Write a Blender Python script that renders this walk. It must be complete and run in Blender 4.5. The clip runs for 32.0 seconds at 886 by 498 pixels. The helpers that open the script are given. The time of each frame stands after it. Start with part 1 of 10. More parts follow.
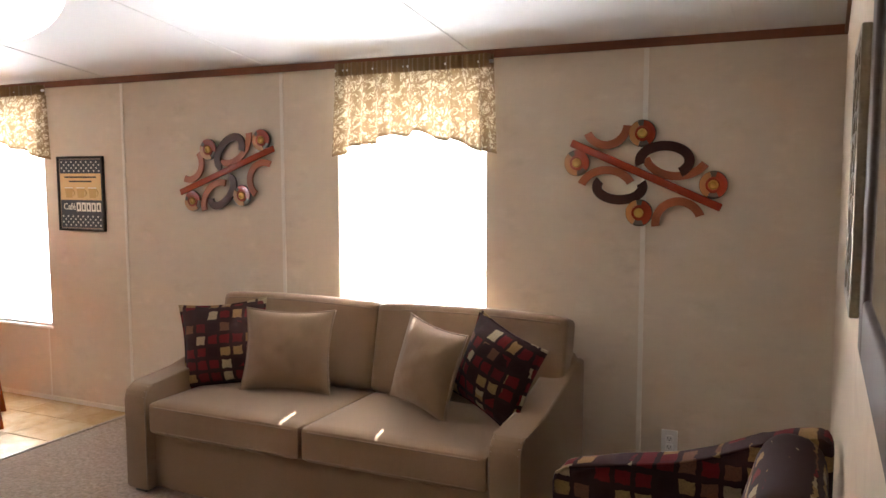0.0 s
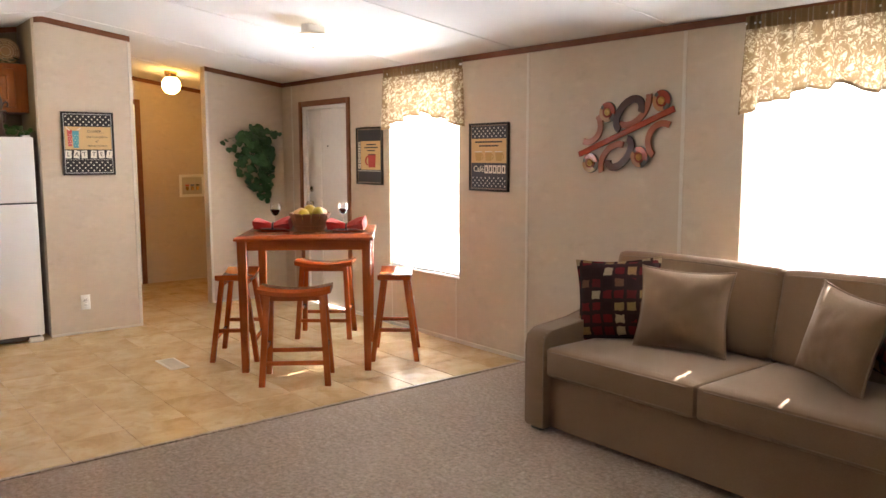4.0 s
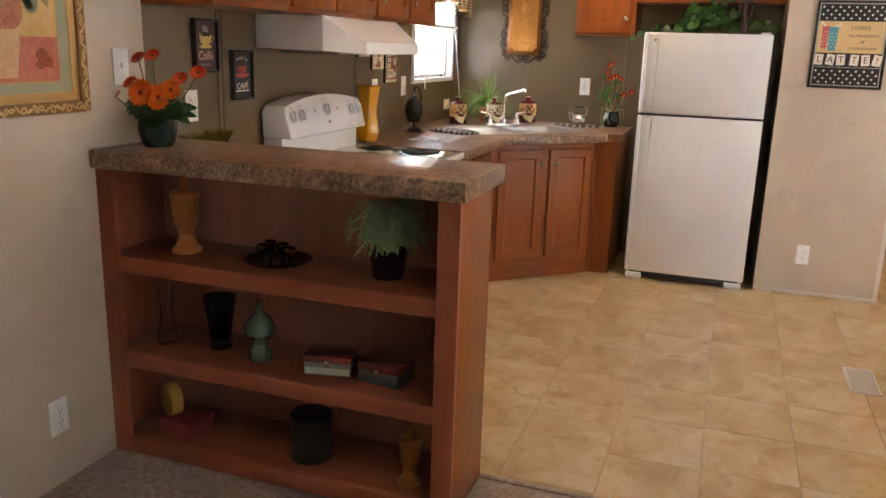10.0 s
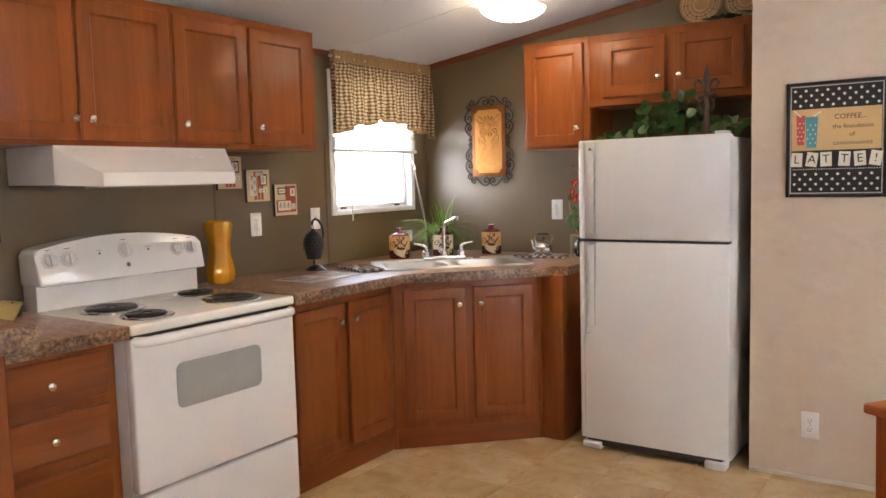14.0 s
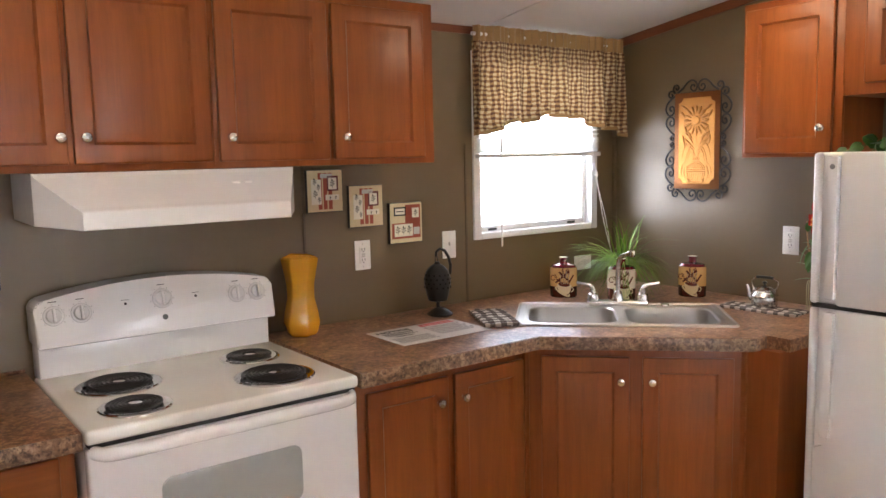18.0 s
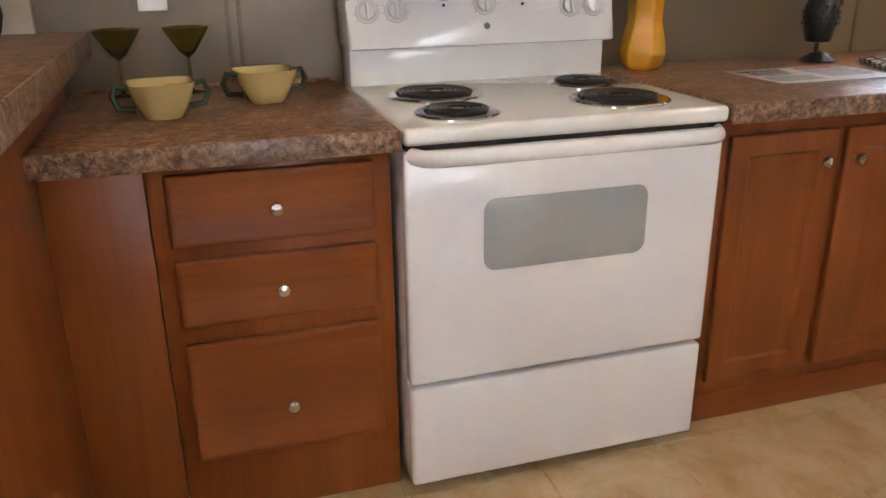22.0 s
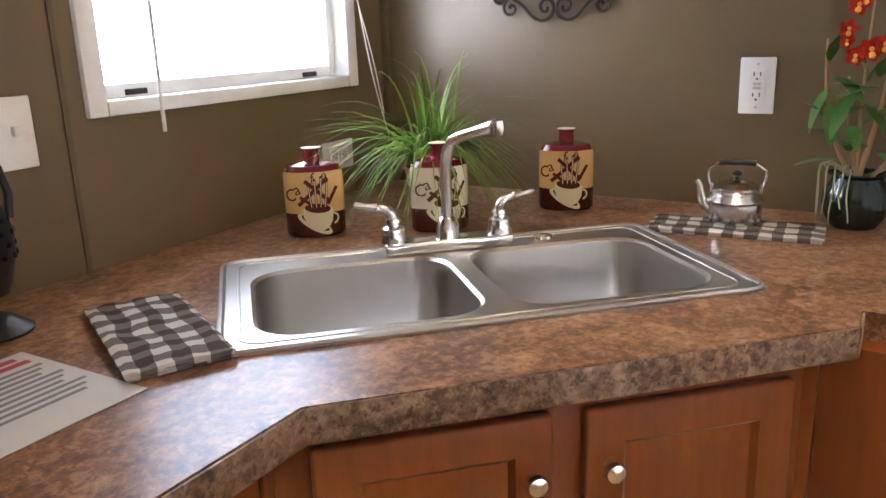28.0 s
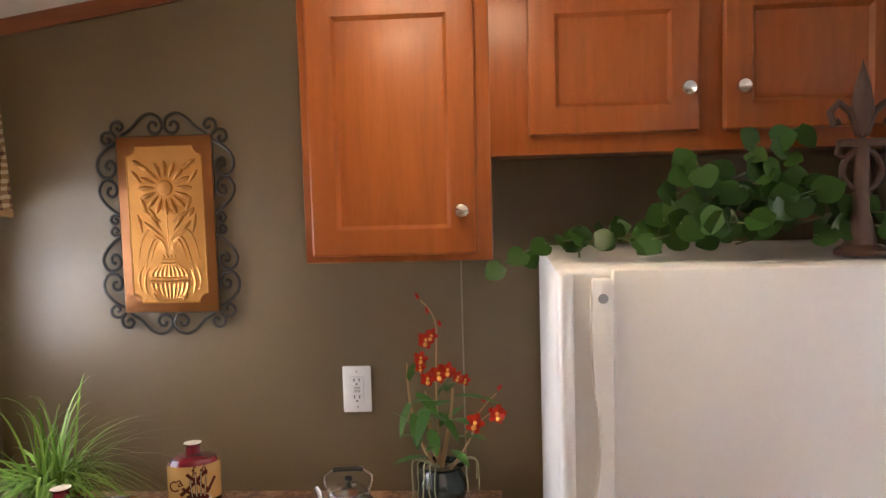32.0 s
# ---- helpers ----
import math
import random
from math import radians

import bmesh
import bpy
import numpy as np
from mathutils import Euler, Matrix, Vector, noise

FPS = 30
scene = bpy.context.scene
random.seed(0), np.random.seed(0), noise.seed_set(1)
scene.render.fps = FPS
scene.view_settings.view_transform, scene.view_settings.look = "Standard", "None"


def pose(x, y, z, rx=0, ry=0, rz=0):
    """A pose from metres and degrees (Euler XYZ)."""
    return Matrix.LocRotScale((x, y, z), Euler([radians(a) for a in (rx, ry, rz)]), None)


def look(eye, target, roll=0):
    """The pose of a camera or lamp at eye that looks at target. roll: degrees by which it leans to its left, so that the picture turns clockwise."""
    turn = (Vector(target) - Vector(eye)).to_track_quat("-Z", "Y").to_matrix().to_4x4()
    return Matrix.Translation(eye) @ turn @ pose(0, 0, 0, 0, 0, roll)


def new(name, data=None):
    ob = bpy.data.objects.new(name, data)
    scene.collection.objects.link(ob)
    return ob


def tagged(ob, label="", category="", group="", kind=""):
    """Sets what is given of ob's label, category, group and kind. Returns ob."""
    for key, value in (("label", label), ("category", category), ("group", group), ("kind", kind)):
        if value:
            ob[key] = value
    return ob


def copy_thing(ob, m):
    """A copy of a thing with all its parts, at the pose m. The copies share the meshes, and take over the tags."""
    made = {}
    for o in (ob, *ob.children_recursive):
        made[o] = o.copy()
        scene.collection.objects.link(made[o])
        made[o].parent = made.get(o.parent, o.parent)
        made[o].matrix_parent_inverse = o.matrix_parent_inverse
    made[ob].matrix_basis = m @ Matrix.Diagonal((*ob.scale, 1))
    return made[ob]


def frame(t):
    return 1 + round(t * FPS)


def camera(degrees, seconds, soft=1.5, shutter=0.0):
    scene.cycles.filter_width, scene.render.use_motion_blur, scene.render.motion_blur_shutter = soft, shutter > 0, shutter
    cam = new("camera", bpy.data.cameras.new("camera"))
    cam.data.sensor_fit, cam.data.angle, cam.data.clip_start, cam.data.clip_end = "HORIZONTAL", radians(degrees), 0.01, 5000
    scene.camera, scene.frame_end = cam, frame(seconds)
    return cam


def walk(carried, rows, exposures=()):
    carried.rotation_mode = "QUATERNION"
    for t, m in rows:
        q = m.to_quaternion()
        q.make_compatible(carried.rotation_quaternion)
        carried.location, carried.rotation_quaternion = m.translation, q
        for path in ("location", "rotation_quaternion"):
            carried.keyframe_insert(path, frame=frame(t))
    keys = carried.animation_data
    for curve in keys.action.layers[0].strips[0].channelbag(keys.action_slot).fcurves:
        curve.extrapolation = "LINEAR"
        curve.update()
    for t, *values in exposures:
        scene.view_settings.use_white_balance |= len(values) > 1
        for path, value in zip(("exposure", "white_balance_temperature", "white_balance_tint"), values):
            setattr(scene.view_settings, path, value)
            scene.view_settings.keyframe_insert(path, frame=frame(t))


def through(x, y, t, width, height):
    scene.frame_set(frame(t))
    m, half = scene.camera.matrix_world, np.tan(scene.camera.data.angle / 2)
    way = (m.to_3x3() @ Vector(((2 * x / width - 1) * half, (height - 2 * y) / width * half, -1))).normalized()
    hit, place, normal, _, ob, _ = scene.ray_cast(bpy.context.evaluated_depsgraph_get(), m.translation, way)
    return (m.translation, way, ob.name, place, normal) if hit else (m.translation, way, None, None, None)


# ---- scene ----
cam = camera(58.1, 32.0)
PATH = [
    (0, (0.085, 0.069, 1.511), (-0.765, 1.869, 1.321), -0.1),
    (0.5, (0.071, 0.06, 1.448), (-0.8, 1.842, 1.195), -0.5),
    (1, (0.054, 0.04, 1.396), (-0.876, 1.784, 1.092), -0.8),
    (1.5, (0.034, 0.009, 1.366), (-0.994, 1.692, 1.033), -0.9),
    (2, (0.031, -0.01, 1.358), (-1.11, 1.597, 1.018), -0.7),
    (2.5, (0.026, -0.03, 1.363), (-1.221, 1.498, 1.032), -0.2),
    (3, (0.02, -0.033, 1.368), (-1.332, 1.41, 1.072), 0.1),
    (3.5, (0.018, -0.045, 1.385), (-1.437, 1.302, 1.119), -0.0),
    (5.5, (-0.159, -0.107, 1.422), (-1.939, 0.791, 1.264), 0.1),
    (6, (-0.229, -0.11, 1.408), (-2.067, 0.663, 1.255), 0.2),
    (6.5, (-0.302, -0.05, 1.396), (-2.201, 0.558, 1.236), -0.2),
    (7, (-0.4, 0.057, 1.391), (-2.348, 0.475, 1.214), -0.3),
    (7.5, (-0.524, 0.164, 1.386), (-2.498, 0.394, 1.159), 0.6),
    (8, (-0.72, 0.301, 1.385), (-2.694, 0.337, 1.068), 1.6),
    (8.5, (-0.879, 0.472, 1.394), (-2.827, 0.282, 0.987), 2.3),
    (9, (-1.022, 0.699, 1.402), (-2.928, 0.307, 0.939), 2.7),
    (9.5, (-1.226, 0.899, 1.4), (-3.087, 0.359, 0.903), 2.4),
    (10, (-1.432, 1.09, 1.414), (-3.264, 0.455, 0.922), 1.8),
    (10.5, (-1.599, 1.328, 1.429), (-3.378, 0.535, 0.973), 1.3),
    (11, (-1.793, 1.53, 1.436), (-3.518, 0.609, 1.017), 0.8),
    (11.5, (-2.0, 1.702, 1.439), (-3.707, 0.72, 1.092), 0.1),
    (12, (-2.186, 1.872, 1.43), (-3.888, 0.855, 1.167), -0.2),
    (12.5, (-2.369, 2.035, 1.411), (-4.034, 0.945, 1.208), -0.6),
    (13, (-2.567, 2.091, 1.389), (-4.226, 0.989, 1.219), -1.3),
    (13.5, (-2.746, 2.163, 1.378), (-4.395, 1.043, 1.211), -1.5),
    (14, (-2.9, 2.234, 1.368), (-4.544, 1.109, 1.193), -1.5),
    (14.5, (-3.073, 2.278, 1.365), (-4.724, 1.166, 1.174), -1.6),
    (16.5, (-3.74, 2.279, 1.433), (-5.279, 1.032, 1.157), -1.6),
    (17, (-3.862, 2.149, 1.468), (-5.298, 0.788, 1.181), -1.5),
    (17.5, (-3.979, 2.018, 1.509), (-5.297, 0.537, 1.24), -1.7),
    (18, (-4.069, 1.885, 1.55), (-5.262, 0.297, 1.318), -1.2),
    (18.5, (-4.089, 1.71, 1.544), (-5.118, 0.009, 1.33), -1.0),
    (19, (-4.104, 1.583, 1.515), (-4.981, -0.199, 1.283), -1.2),
    (19.5, (-4.129, 1.519, 1.48), (-4.897, -0.303, 1.179), -1.0),
    (20, (-4.15, 1.488, 1.421), (-4.838, -0.349, 1.026), -1.1),
    (20.5, (-4.155, 1.469, 1.359), (-4.798, -0.353, 0.845), -1.1),
    (21, (-4.138, 1.446, 1.296), (-4.74, -0.358, 0.676), -0.7),
    (21.5, (-4.12, 1.427, 1.238), (-4.688, -0.366, 0.561), -0.4),
    (22, (-4.098, 1.403, 1.227), (-4.65, -0.392, 0.539), -0.7),
    (22.5, (-4.113, 1.338, 1.279), (-4.699, -0.455, 0.612), -1.3),
    (23, (-4.2, 1.215, 1.348), (-4.802, -0.591, 0.734), -2.4),
    (23.5, (-4.29, 1.103, 1.376), (-4.942, -0.697, 0.798), -2.8),
    (24, (-4.398, 0.946, 1.366), (-5.14, -0.816, 0.777), -2.9),
    (24.5, (-4.526, 0.832, 1.371), (-5.387, -0.875, 0.785), -2.8),
    (25, (-4.69, 0.763, 1.357), (-5.662, -0.885, 0.776), -3.0),
    (25.5, (-4.824, 0.724, 1.33), (-5.923, -0.85, 0.771), -2.5),
    (26, (-4.937, 0.673, 1.325), (-6.184, -0.787, 0.764), -2.3),
    (26.5, (-5.055, 0.605, 1.32), (-6.437, -0.728, 0.762), -1.7),
    (28.5, (-5.482, 0.368, 1.305), (-7.194, -0.524, 0.784), -2.0),
    (29, (-5.543, 0.314, 1.316), (-7.319, -0.454, 0.808), -1.6),
    (29.5, (-5.567, 0.301, 1.354), (-7.403, -0.335, 0.881), -1.7),
    (30, (-5.56, 0.3, 1.416), (-7.443, -0.227, 0.996), -1.3),
    (30.5, (-5.518, 0.321, 1.491), (-7.437, -0.118, 1.134), -0.6),
    (31, (-5.445, 0.373, 1.561), (-7.394, 0.02, 1.28), -0.6),
    (31.5, (-5.364, 0.444, 1.636), (-7.335, 0.188, 1.409), -1.2),
    (32, (-5.268, 0.471, 1.68), (-7.256, 0.336, 1.514), -1.6),
]
walk(cam, [(t, look(eye, target, roll)) for t, eye, target, roll in PATH],
     exposures=[(0.0, 3.77, 6200, 13.5), (3.0, 3.66, 6250, 12.5), (6.0, 3.49, 6560, 15), (9.0, 3.37, 6350, 14), (12.0, 3.32, 6250, 15.5), (14.0, 3.32, 6100, 14), (17.0, 3.26, 5900, 15), (19.0, 3.27, 6100, 16), (21.5, 3.34, 5800, 12.5), (23.0, 3.33, 5800, 13), (24.0, 3.25, 6000, 14.5), (26.0, 3.19, 6200, 19), (29.0, 3.28, 5750, 12.5), (32.0, 3.21, 6170, 17)])

# ---- world, sun, large lights ----
def build_world():
    w = bpy.data.worlds.new("sky")
    scene.world = w
    w.use_nodes = True
    nt = w.node_tree
    bg = nt.nodes["Background"]
    sky = nt.nodes.new("ShaderNodeTexSky")
    sky.sky_type, sky.sun_disc = "NISHITA", False
    sky.sun_elevation, sky.sun_rotation = radians(49), radians(-7)
    nt.links.new(sky.outputs[0], bg.inputs[0])
    bg.inputs[1].default_value = 0.1


build_world()


def sun_lamp(direction, strength, angle, colour):
    data = bpy.data.lights.new("sun", "SUN")
    data.energy, data.angle, data.color = strength, radians(angle), colour
    ob = new("sun", data)
    ob.matrix_world = look((0, 0, 8), Vector((0, 0, 8)) + Vector(direction))


def area_lamp(name, eye, target, width, height, power, colour):
    data = bpy.data.lights.new(name, "AREA")
    data.shape, data.size, data.size_y = "RECTANGLE", width, height
    data.energy, data.color = power, colour
    ob = new(name, data)
    ob.matrix_world = look(eye, target)


sun_lamp((0.068, -0.6, -0.69), 4.0, 0.5, (1.0, 0.95, 0.88))
DAY = (0.93, 0.97, 1.0)
# daylight standing in the three window openings
area_lamp("window_light", (-1.82, 3.86, 1.28), (-1.82, 2.0, 1.28), 0.84, 1.45, 11.3, DAY)
area_lamp("window_light", (-4.94, 3.86, 1.25), (-4.94, 2.0, 1.25), 0.84, 1.45, 14.5, DAY)
area_lamp("window_light", (-6.69, -1.02, 1.6), (-6.69, 1.0, 1.4), 0.74, 0.8, 2.2, DAY)

# ---- building tools ----
def thing(name, label, category, m=None, group="", kind=""):
    ob = new(name)
    ob.empty_display_size = 0.05
    if m is not None:
        ob.matrix_basis = m
    return tagged(ob, label, category, group, kind)


def link(name, bm, material, m=None, smooth=True, angle=35):
    me = bpy.data.meshes.new(name)
    bmesh.ops.recalc_face_normals(bm, faces=bm.faces)
    for f in bm.faces:
        f.smooth = smooth
    bm.to_mesh(me)
    bm.free()
    if smooth:
        me.set_sharp_from_angle(angle=radians(angle))
    me.materials.append(material)
    ob = new(name, me)
    if m is not None:
        ob.matrix_basis = m
    return ob


def part(name, bm, material, parent, label="", m=None, smooth=True, angle=35):
    ob = link(name, bm, material, m, smooth, angle)
    ob.parent = parent
    return tagged(ob, label)


def solo(name, bm, material, label, category, group="", kind="", m=None, smooth=True):
    return tagged(link(name, bm, material, m, smooth), label, category, group, kind)


def piece(name, mesh, parent, m):
    ob = new(name, mesh)
    ob.parent = parent
    ob.matrix_basis = m
    return ob


def mesh_of(bm, name, material, smooth=True, angle=35):
    me = bpy.data.meshes.new(name)
    bmesh.ops.recalc_face_normals(bm, faces=bm.faces)
    for f in bm.faces:
        f.smooth = smooth
    bm.to_mesh(me)
    bm.free()
    if smooth:
        me.set_sharp_from_angle(angle=radians(angle))
    me.materials.append(material)
    return me


def B():
    return bmesh.new()


def box(bm, x0, x1, y0, y1, z0, z1, bev=0.0, seg=2):
    x0, x1, y0, y1, z0, z1 = min(x0, x1), max(x0, x1), min(y0, y1), max(y0, y1), min(z0, z1), max(z0, z1)
    c = Matrix.Translation(((x0 + x1) / 2, (y0 + y1) / 2, (z0 + z1) / 2)) @ Matrix.Diagonal((x1 - x0, y1 - y0, z1 - z0, 1))
    vs = bmesh.ops.create_cube(bm, size=1, matrix=c)["verts"]
    if bev > 0:
        es = list({e for v in vs for e in v.link_edges})
        bmesh.ops.bevel(bm, geom=es, offset=bev, segments=seg, profile=0.5, affect="EDGES")
    return bm


def boxed(*a, **k):
    return box(B(), *a, **k)


def lathe(bm, profile, seg=28, m=None, squash=1.0):
    rings = []
    for r, z in profile:
        ring = []
        for i in range(seg):
            a = 2 * math.pi * i / seg
            p = Vector((r * math.cos(a), r * math.sin(a) * squash, z))
            ring.append(bm.verts.new(m @ p if m else p))
        rings.append(ring)
    for a, b in zip(rings, rings[1:]):
        for i in range(seg):
            j = (i + 1) % seg
            bm.faces.new((a[i], a[j], b[j], b[i]))
    if profile[0][0] > 1e-4:
        bm.faces.new(rings[0])
    if profile[-1][0] > 1e-4:
        bm.faces.new(rings[-1])
    bmesh.ops.remove_doubles(bm, verts=[v for ring in (rings[0], rings[-1]) for v in ring], dist=1e-5)
    return bm


def tube(bm, pts, r, seg=8, closed=False, taper=None):
    pts = [Vector(p) for p in pts]
    n = len(pts)
    up = None
    rings = []
    for i, p in enumerate(pts):
        a = pts[(i - 1) % n] if (i > 0 or closed) else p
        b = pts[(i + 1) % n] if (i < n - 1 or closed) else p
        t = (b - a).normalized()
        if up is None:
            up = t.orthogonal().normalized()
        up = (up - t * up.dot(t))
        up = up.normalized() if up.length > 1e-6 else t.orthogonal().normalized()
        side = t.cross(up)
        rr = r * (taper(i / (n - 1)) if taper else 1)
        rings.append([bm.verts.new(p + (up * math.cos(2 * math.pi * k / seg) + side * math.sin(2 * math.pi * k / seg)) * rr) for k in range(seg)])
    pairs = list(zip(rings, rings[1:])) + ([(rings[-1], rings[0])] if closed else [])
    for a, b in pairs:
        for k in range(seg):
            j = (k + 1) % seg
            bm.faces.new((a[k], a[j], b[j], b[k]))
    if not closed:
        bm.faces.new(rings[0])
        bm.faces.new(rings[-1])
    return bm


def disc_rod(bm, a, b, r, seg=16, r2=None):
    a, b = Vector(a), Vector(b)
    m = Matrix.Translation(a) @ (b - a).to_track_quat("Z", "Y").to_matrix().to_4x4()
    return lathe(bm, [(0, 0), (r, 0), (r if r2 is None else r2, (b - a).length), (0, (b - a).length)], seg, m)


def prism(bm, outline, axis, lo, hi, bev=0.0):
    """Extrudes an outline of (a, b) pairs along an axis from lo to hi."""
    def at(a, b, c):
        return {"x": (c, a, b), "y": (a, c, b), "z": (a, b, c)}[axis]
    lows = [bm.verts.new(at(a, b, lo)) for a, b in outline]
    highs = [bm.verts.new(at(a, b, hi)) for a, b in outline]
    n = len(outline)
    fs = [bm.faces.new(lows), bm.faces.new(highs)]
    for i in range(n):
        fs.append(bm.faces.new((lows[i], lows[(i + 1) % n], highs[(i + 1) % n], highs[i])))
    if bev > 0:
        es = list({e for f in fs for e in f.edges})
        bmesh.ops.bevel(bm, geom=es, offset=bev, segments=2, profile=0.5, affect="EDGES")
    return bm


def rounded(bm, w, d, h, r, cuts=10, crown=0.0, at=(0, 0, 0), m=None):
    """A soft upholstered block: centre of its base at `at`, edges rounded by r, the top crowned."""
    vs = bmesh.ops.create_cube(bm, size=1)["verts"]
    es = list({e for v in vs for e in v.link_edges})
    bmesh.ops.subdivide_edges(bm, edges=es, cuts=cuts, use_grid_fill=True)
    for v in bm.verts:
        # crowd the grid towards the edges so that the rounding has vertices
        p = Vector([math.copysign(abs(2 * c) ** 0.6, c) / 2 for c in v.co])
        p = Vector((p.x * w, p.y * d, p.z * h))
        q = Vector((max(-w / 2 + r, min(w / 2 - r, p.x)), max(-d / 2 + r, min(d / 2 - r, p.y)), max(-h / 2 + r, min(h / 2 - r, p.z))))
        off = p - q
        if off.length > 1e-9:
            p = q + off.normalized() * min(r, off.length)
        if p.z > 0:
            p.z += crown * (1 - (2 * p.x / w) ** 2) * (1 - (2 * p.y / d) ** 2) * (2 * p.z / h)
        p = p + Vector((at[0], at[1], at[2] + h / 2))
        v.co = m @ p if m else p
    return bm


def pillow_mesh(bm, w, h, t, m, n=24, sag=0.0):
    """A scatter cushion, standing in its xz plane, with pinched corners and a seam."""
    front, back = [], []
    for i in range(n + 1):
        fr, bk = [], []
        for j in range(n + 1):
            u, v = 2 * i / n - 1, 2 * j / n - 1
            edge = max(0.0, (1 - u ** 2) * (1 - v ** 2)) ** 0.60
            pinch_u, pinch_v = 1 - 0.10 * (1 - v ** 2), 1 - 0.10 * (1 - u ** 2)
            wrinkle = 0.010 * noise.noise(Vector((u * 2.6, v * 2.6, w * 9))) + 0.004 * noise.noise(Vector((u * 8, v * 3, h * 7)))
            x, z = u * w / 2 * pinch_u, v * h / 2 * pinch_v - sag * (1 - u * u)
            y = t / 2 * edge
            fr.append(bm.verts.new(m @ Vector((x, -y - wrinkle * edge, z))))
            rim = i in (0, n) or j in (0, n)
            bk.append(fr[-1] if rim else bm.verts.new(m @ Vector((x, y + wrinkle * edge, z))))
        front.append(fr)
        back.append(bk)
    for g, flip in ((front, False), (back, True)):
        for i in range(n):
            for j in range(n):
                q = [g[i][j], g[i + 1][j], g[i + 1][j + 1], g[i][j + 1]]
                bm.faces.new(q[::-1] if flip else q)
    return bm


def welt(bm, w, h, m, r=0.005, n=12):
    pts = []
    for s in range(4):
        for k in range(n):
            q = -1 + 2 * k / n
            u, v = ((q, -1), (1, q), (-q, 1), (-1, -q))[s]
            pts.append(m @ Vector((u * w / 2 * (1 - 0.10 * (1 - v ** 2)), 0, v * h / 2 * (1 - 0.10 * (1 - u ** 2)))))
    return tube(bm, pts, r, 6, closed=True)


def writing(text, size, m, material, parent, name="lettering", depth=0.0006, stretch=1.0, label="", bold=0.0):
    """Raised lettering in the built-in font, turned to mesh; it reads along x and stands on y in its own frame."""
    cu = bpy.data.curves.new(name, "FONT")
    cu.body, cu.size, cu.extrude, cu.align_x, cu.align_y = text, size, depth, "CENTER", "CENTER"
    cu.resolution_u, cu.offset = 2, bold
    tmp = new(name, cu)
    me = bpy.data.meshes.new_from_object(tmp)
    bpy.data.objects.remove(tmp)
    bpy.data.curves.remove(cu)
    me.transform(Matrix.Diagonal((stretch, 1, 1, 1)))
    me.materials.clear()
    me.materials.append(material)
    ob = new(name, me)
    ob.matrix_basis = m
    ob.parent = parent
    return tagged(ob, label)

# ---- materials ----
def shader(name):
    m = bpy.data.materials.new(name)
    m.use_nodes = True
    nt = m.node_tree
    return m, nt, nt.nodes["Principled BSDF"]


def coords(nt, scale=(1, 1, 1), kind="Object"):
    tc = nt.nodes.new("ShaderNodeTexCoord")
    mp = nt.nodes.new("ShaderNodeMapping")
    mp.inputs["Scale"].default_value = scale
    nt.links.new(tc.outputs[kind], mp.inputs[0])
    return mp.outputs[0]


def noise_tex(nt, vec, scale, detail=4, rough=0.55, distort=0.0):
    n = nt.nodes.new("ShaderNodeTexNoise")
    n.inputs["Scale"].default_value, n.inputs["Detail"].default_value = scale, detail
    n.inputs["Roughness"].default_value, n.inputs["Distortion"].default_value = rough, distort
    nt.links.new(vec, n.inputs["Vector"])
    return n.outputs["Fac"]


def ramp(nt, fac, stops):
    r = nt.nodes.new("ShaderNodeValToRGB")
    el = r.color_ramp.elements
    while len(el) < len(stops):
        el.new(0.5)
    for e, (pos, c) in zip(el, stops):
        e.position, e.color = pos, (*c, 1) if len(c) == 3 else c
    nt.links.new(fac, r.inputs[0])
    return r.outputs[0]


def mixed(nt, fac, a, b, blend="MIX"):
    mx = nt.nodes.new("ShaderNodeMix")
    mx.data_type, mx.blend_type = "RGBA", blend
    for sock, v in ((mx.inputs[0], fac), (mx.inputs[6], a), (mx.inputs[7], b)):
        if hasattr(v, "is_linked"):
            nt.links.new(v, sock)
        else:
            sock.default_value = v if isinstance(v, (int, float)) else (*v, 1)
    return mx.outputs[2]


def bumped(nt, bsdf, height, strength, distance=0.002):
    b = nt.nodes.new("ShaderNodeBump")
    b.inputs["Strength"].default_value, b.inputs["Distance"].default_value = strength, distance
    nt.links.new(height, b.inputs["Height"])
    nt.links.new(b.outputs[0], bsdf.inputs["Normal"])


def grain(name, c1, c2, big=3.0, small=40.0, rough=0.5, bump=0.1, metal=0.0, rvar=0.0, stretch=(1, 1, 1), dist=0.002, coat=0.0, spec=0.5):
    """A surface with variation at two scales and a fine relief."""
    m, nt, b = shader(name)
    v = coords(nt, stretch)
    n1, n2 = noise_tex(nt, v, big, 5), noise_tex(nt, v, small, 6)
    col = mixed(nt, n2, ramp(nt, n1, [(0.32, c1), (0.68, c2)]), ramp(nt, n1, [(0.3, c2), (0.7, c1)]))
    nt.links.new(col, b.inputs["Base Color"])
    b.inputs["Roughness"].default_value, b.inputs["Metallic"].default_value = rough, metal
    b.inputs["Specular IOR Level"].default_value = spec
    b.inputs["Coat Weight"].default_value = coat
    if rvar:
        mr = nt.nodes.new("ShaderNodeMapRange")
        mr.inputs[3].default_value, mr.inputs[4].default_value = max(0.02, rough - rvar), min(1, rough + rvar)
        nt.links.new(n1, mr.inputs[0])
        nt.links.new(mr.outputs[0], b.inputs["Roughness"])
    if bump:
        bumped(nt, b, n2, bump, dist)
    return m


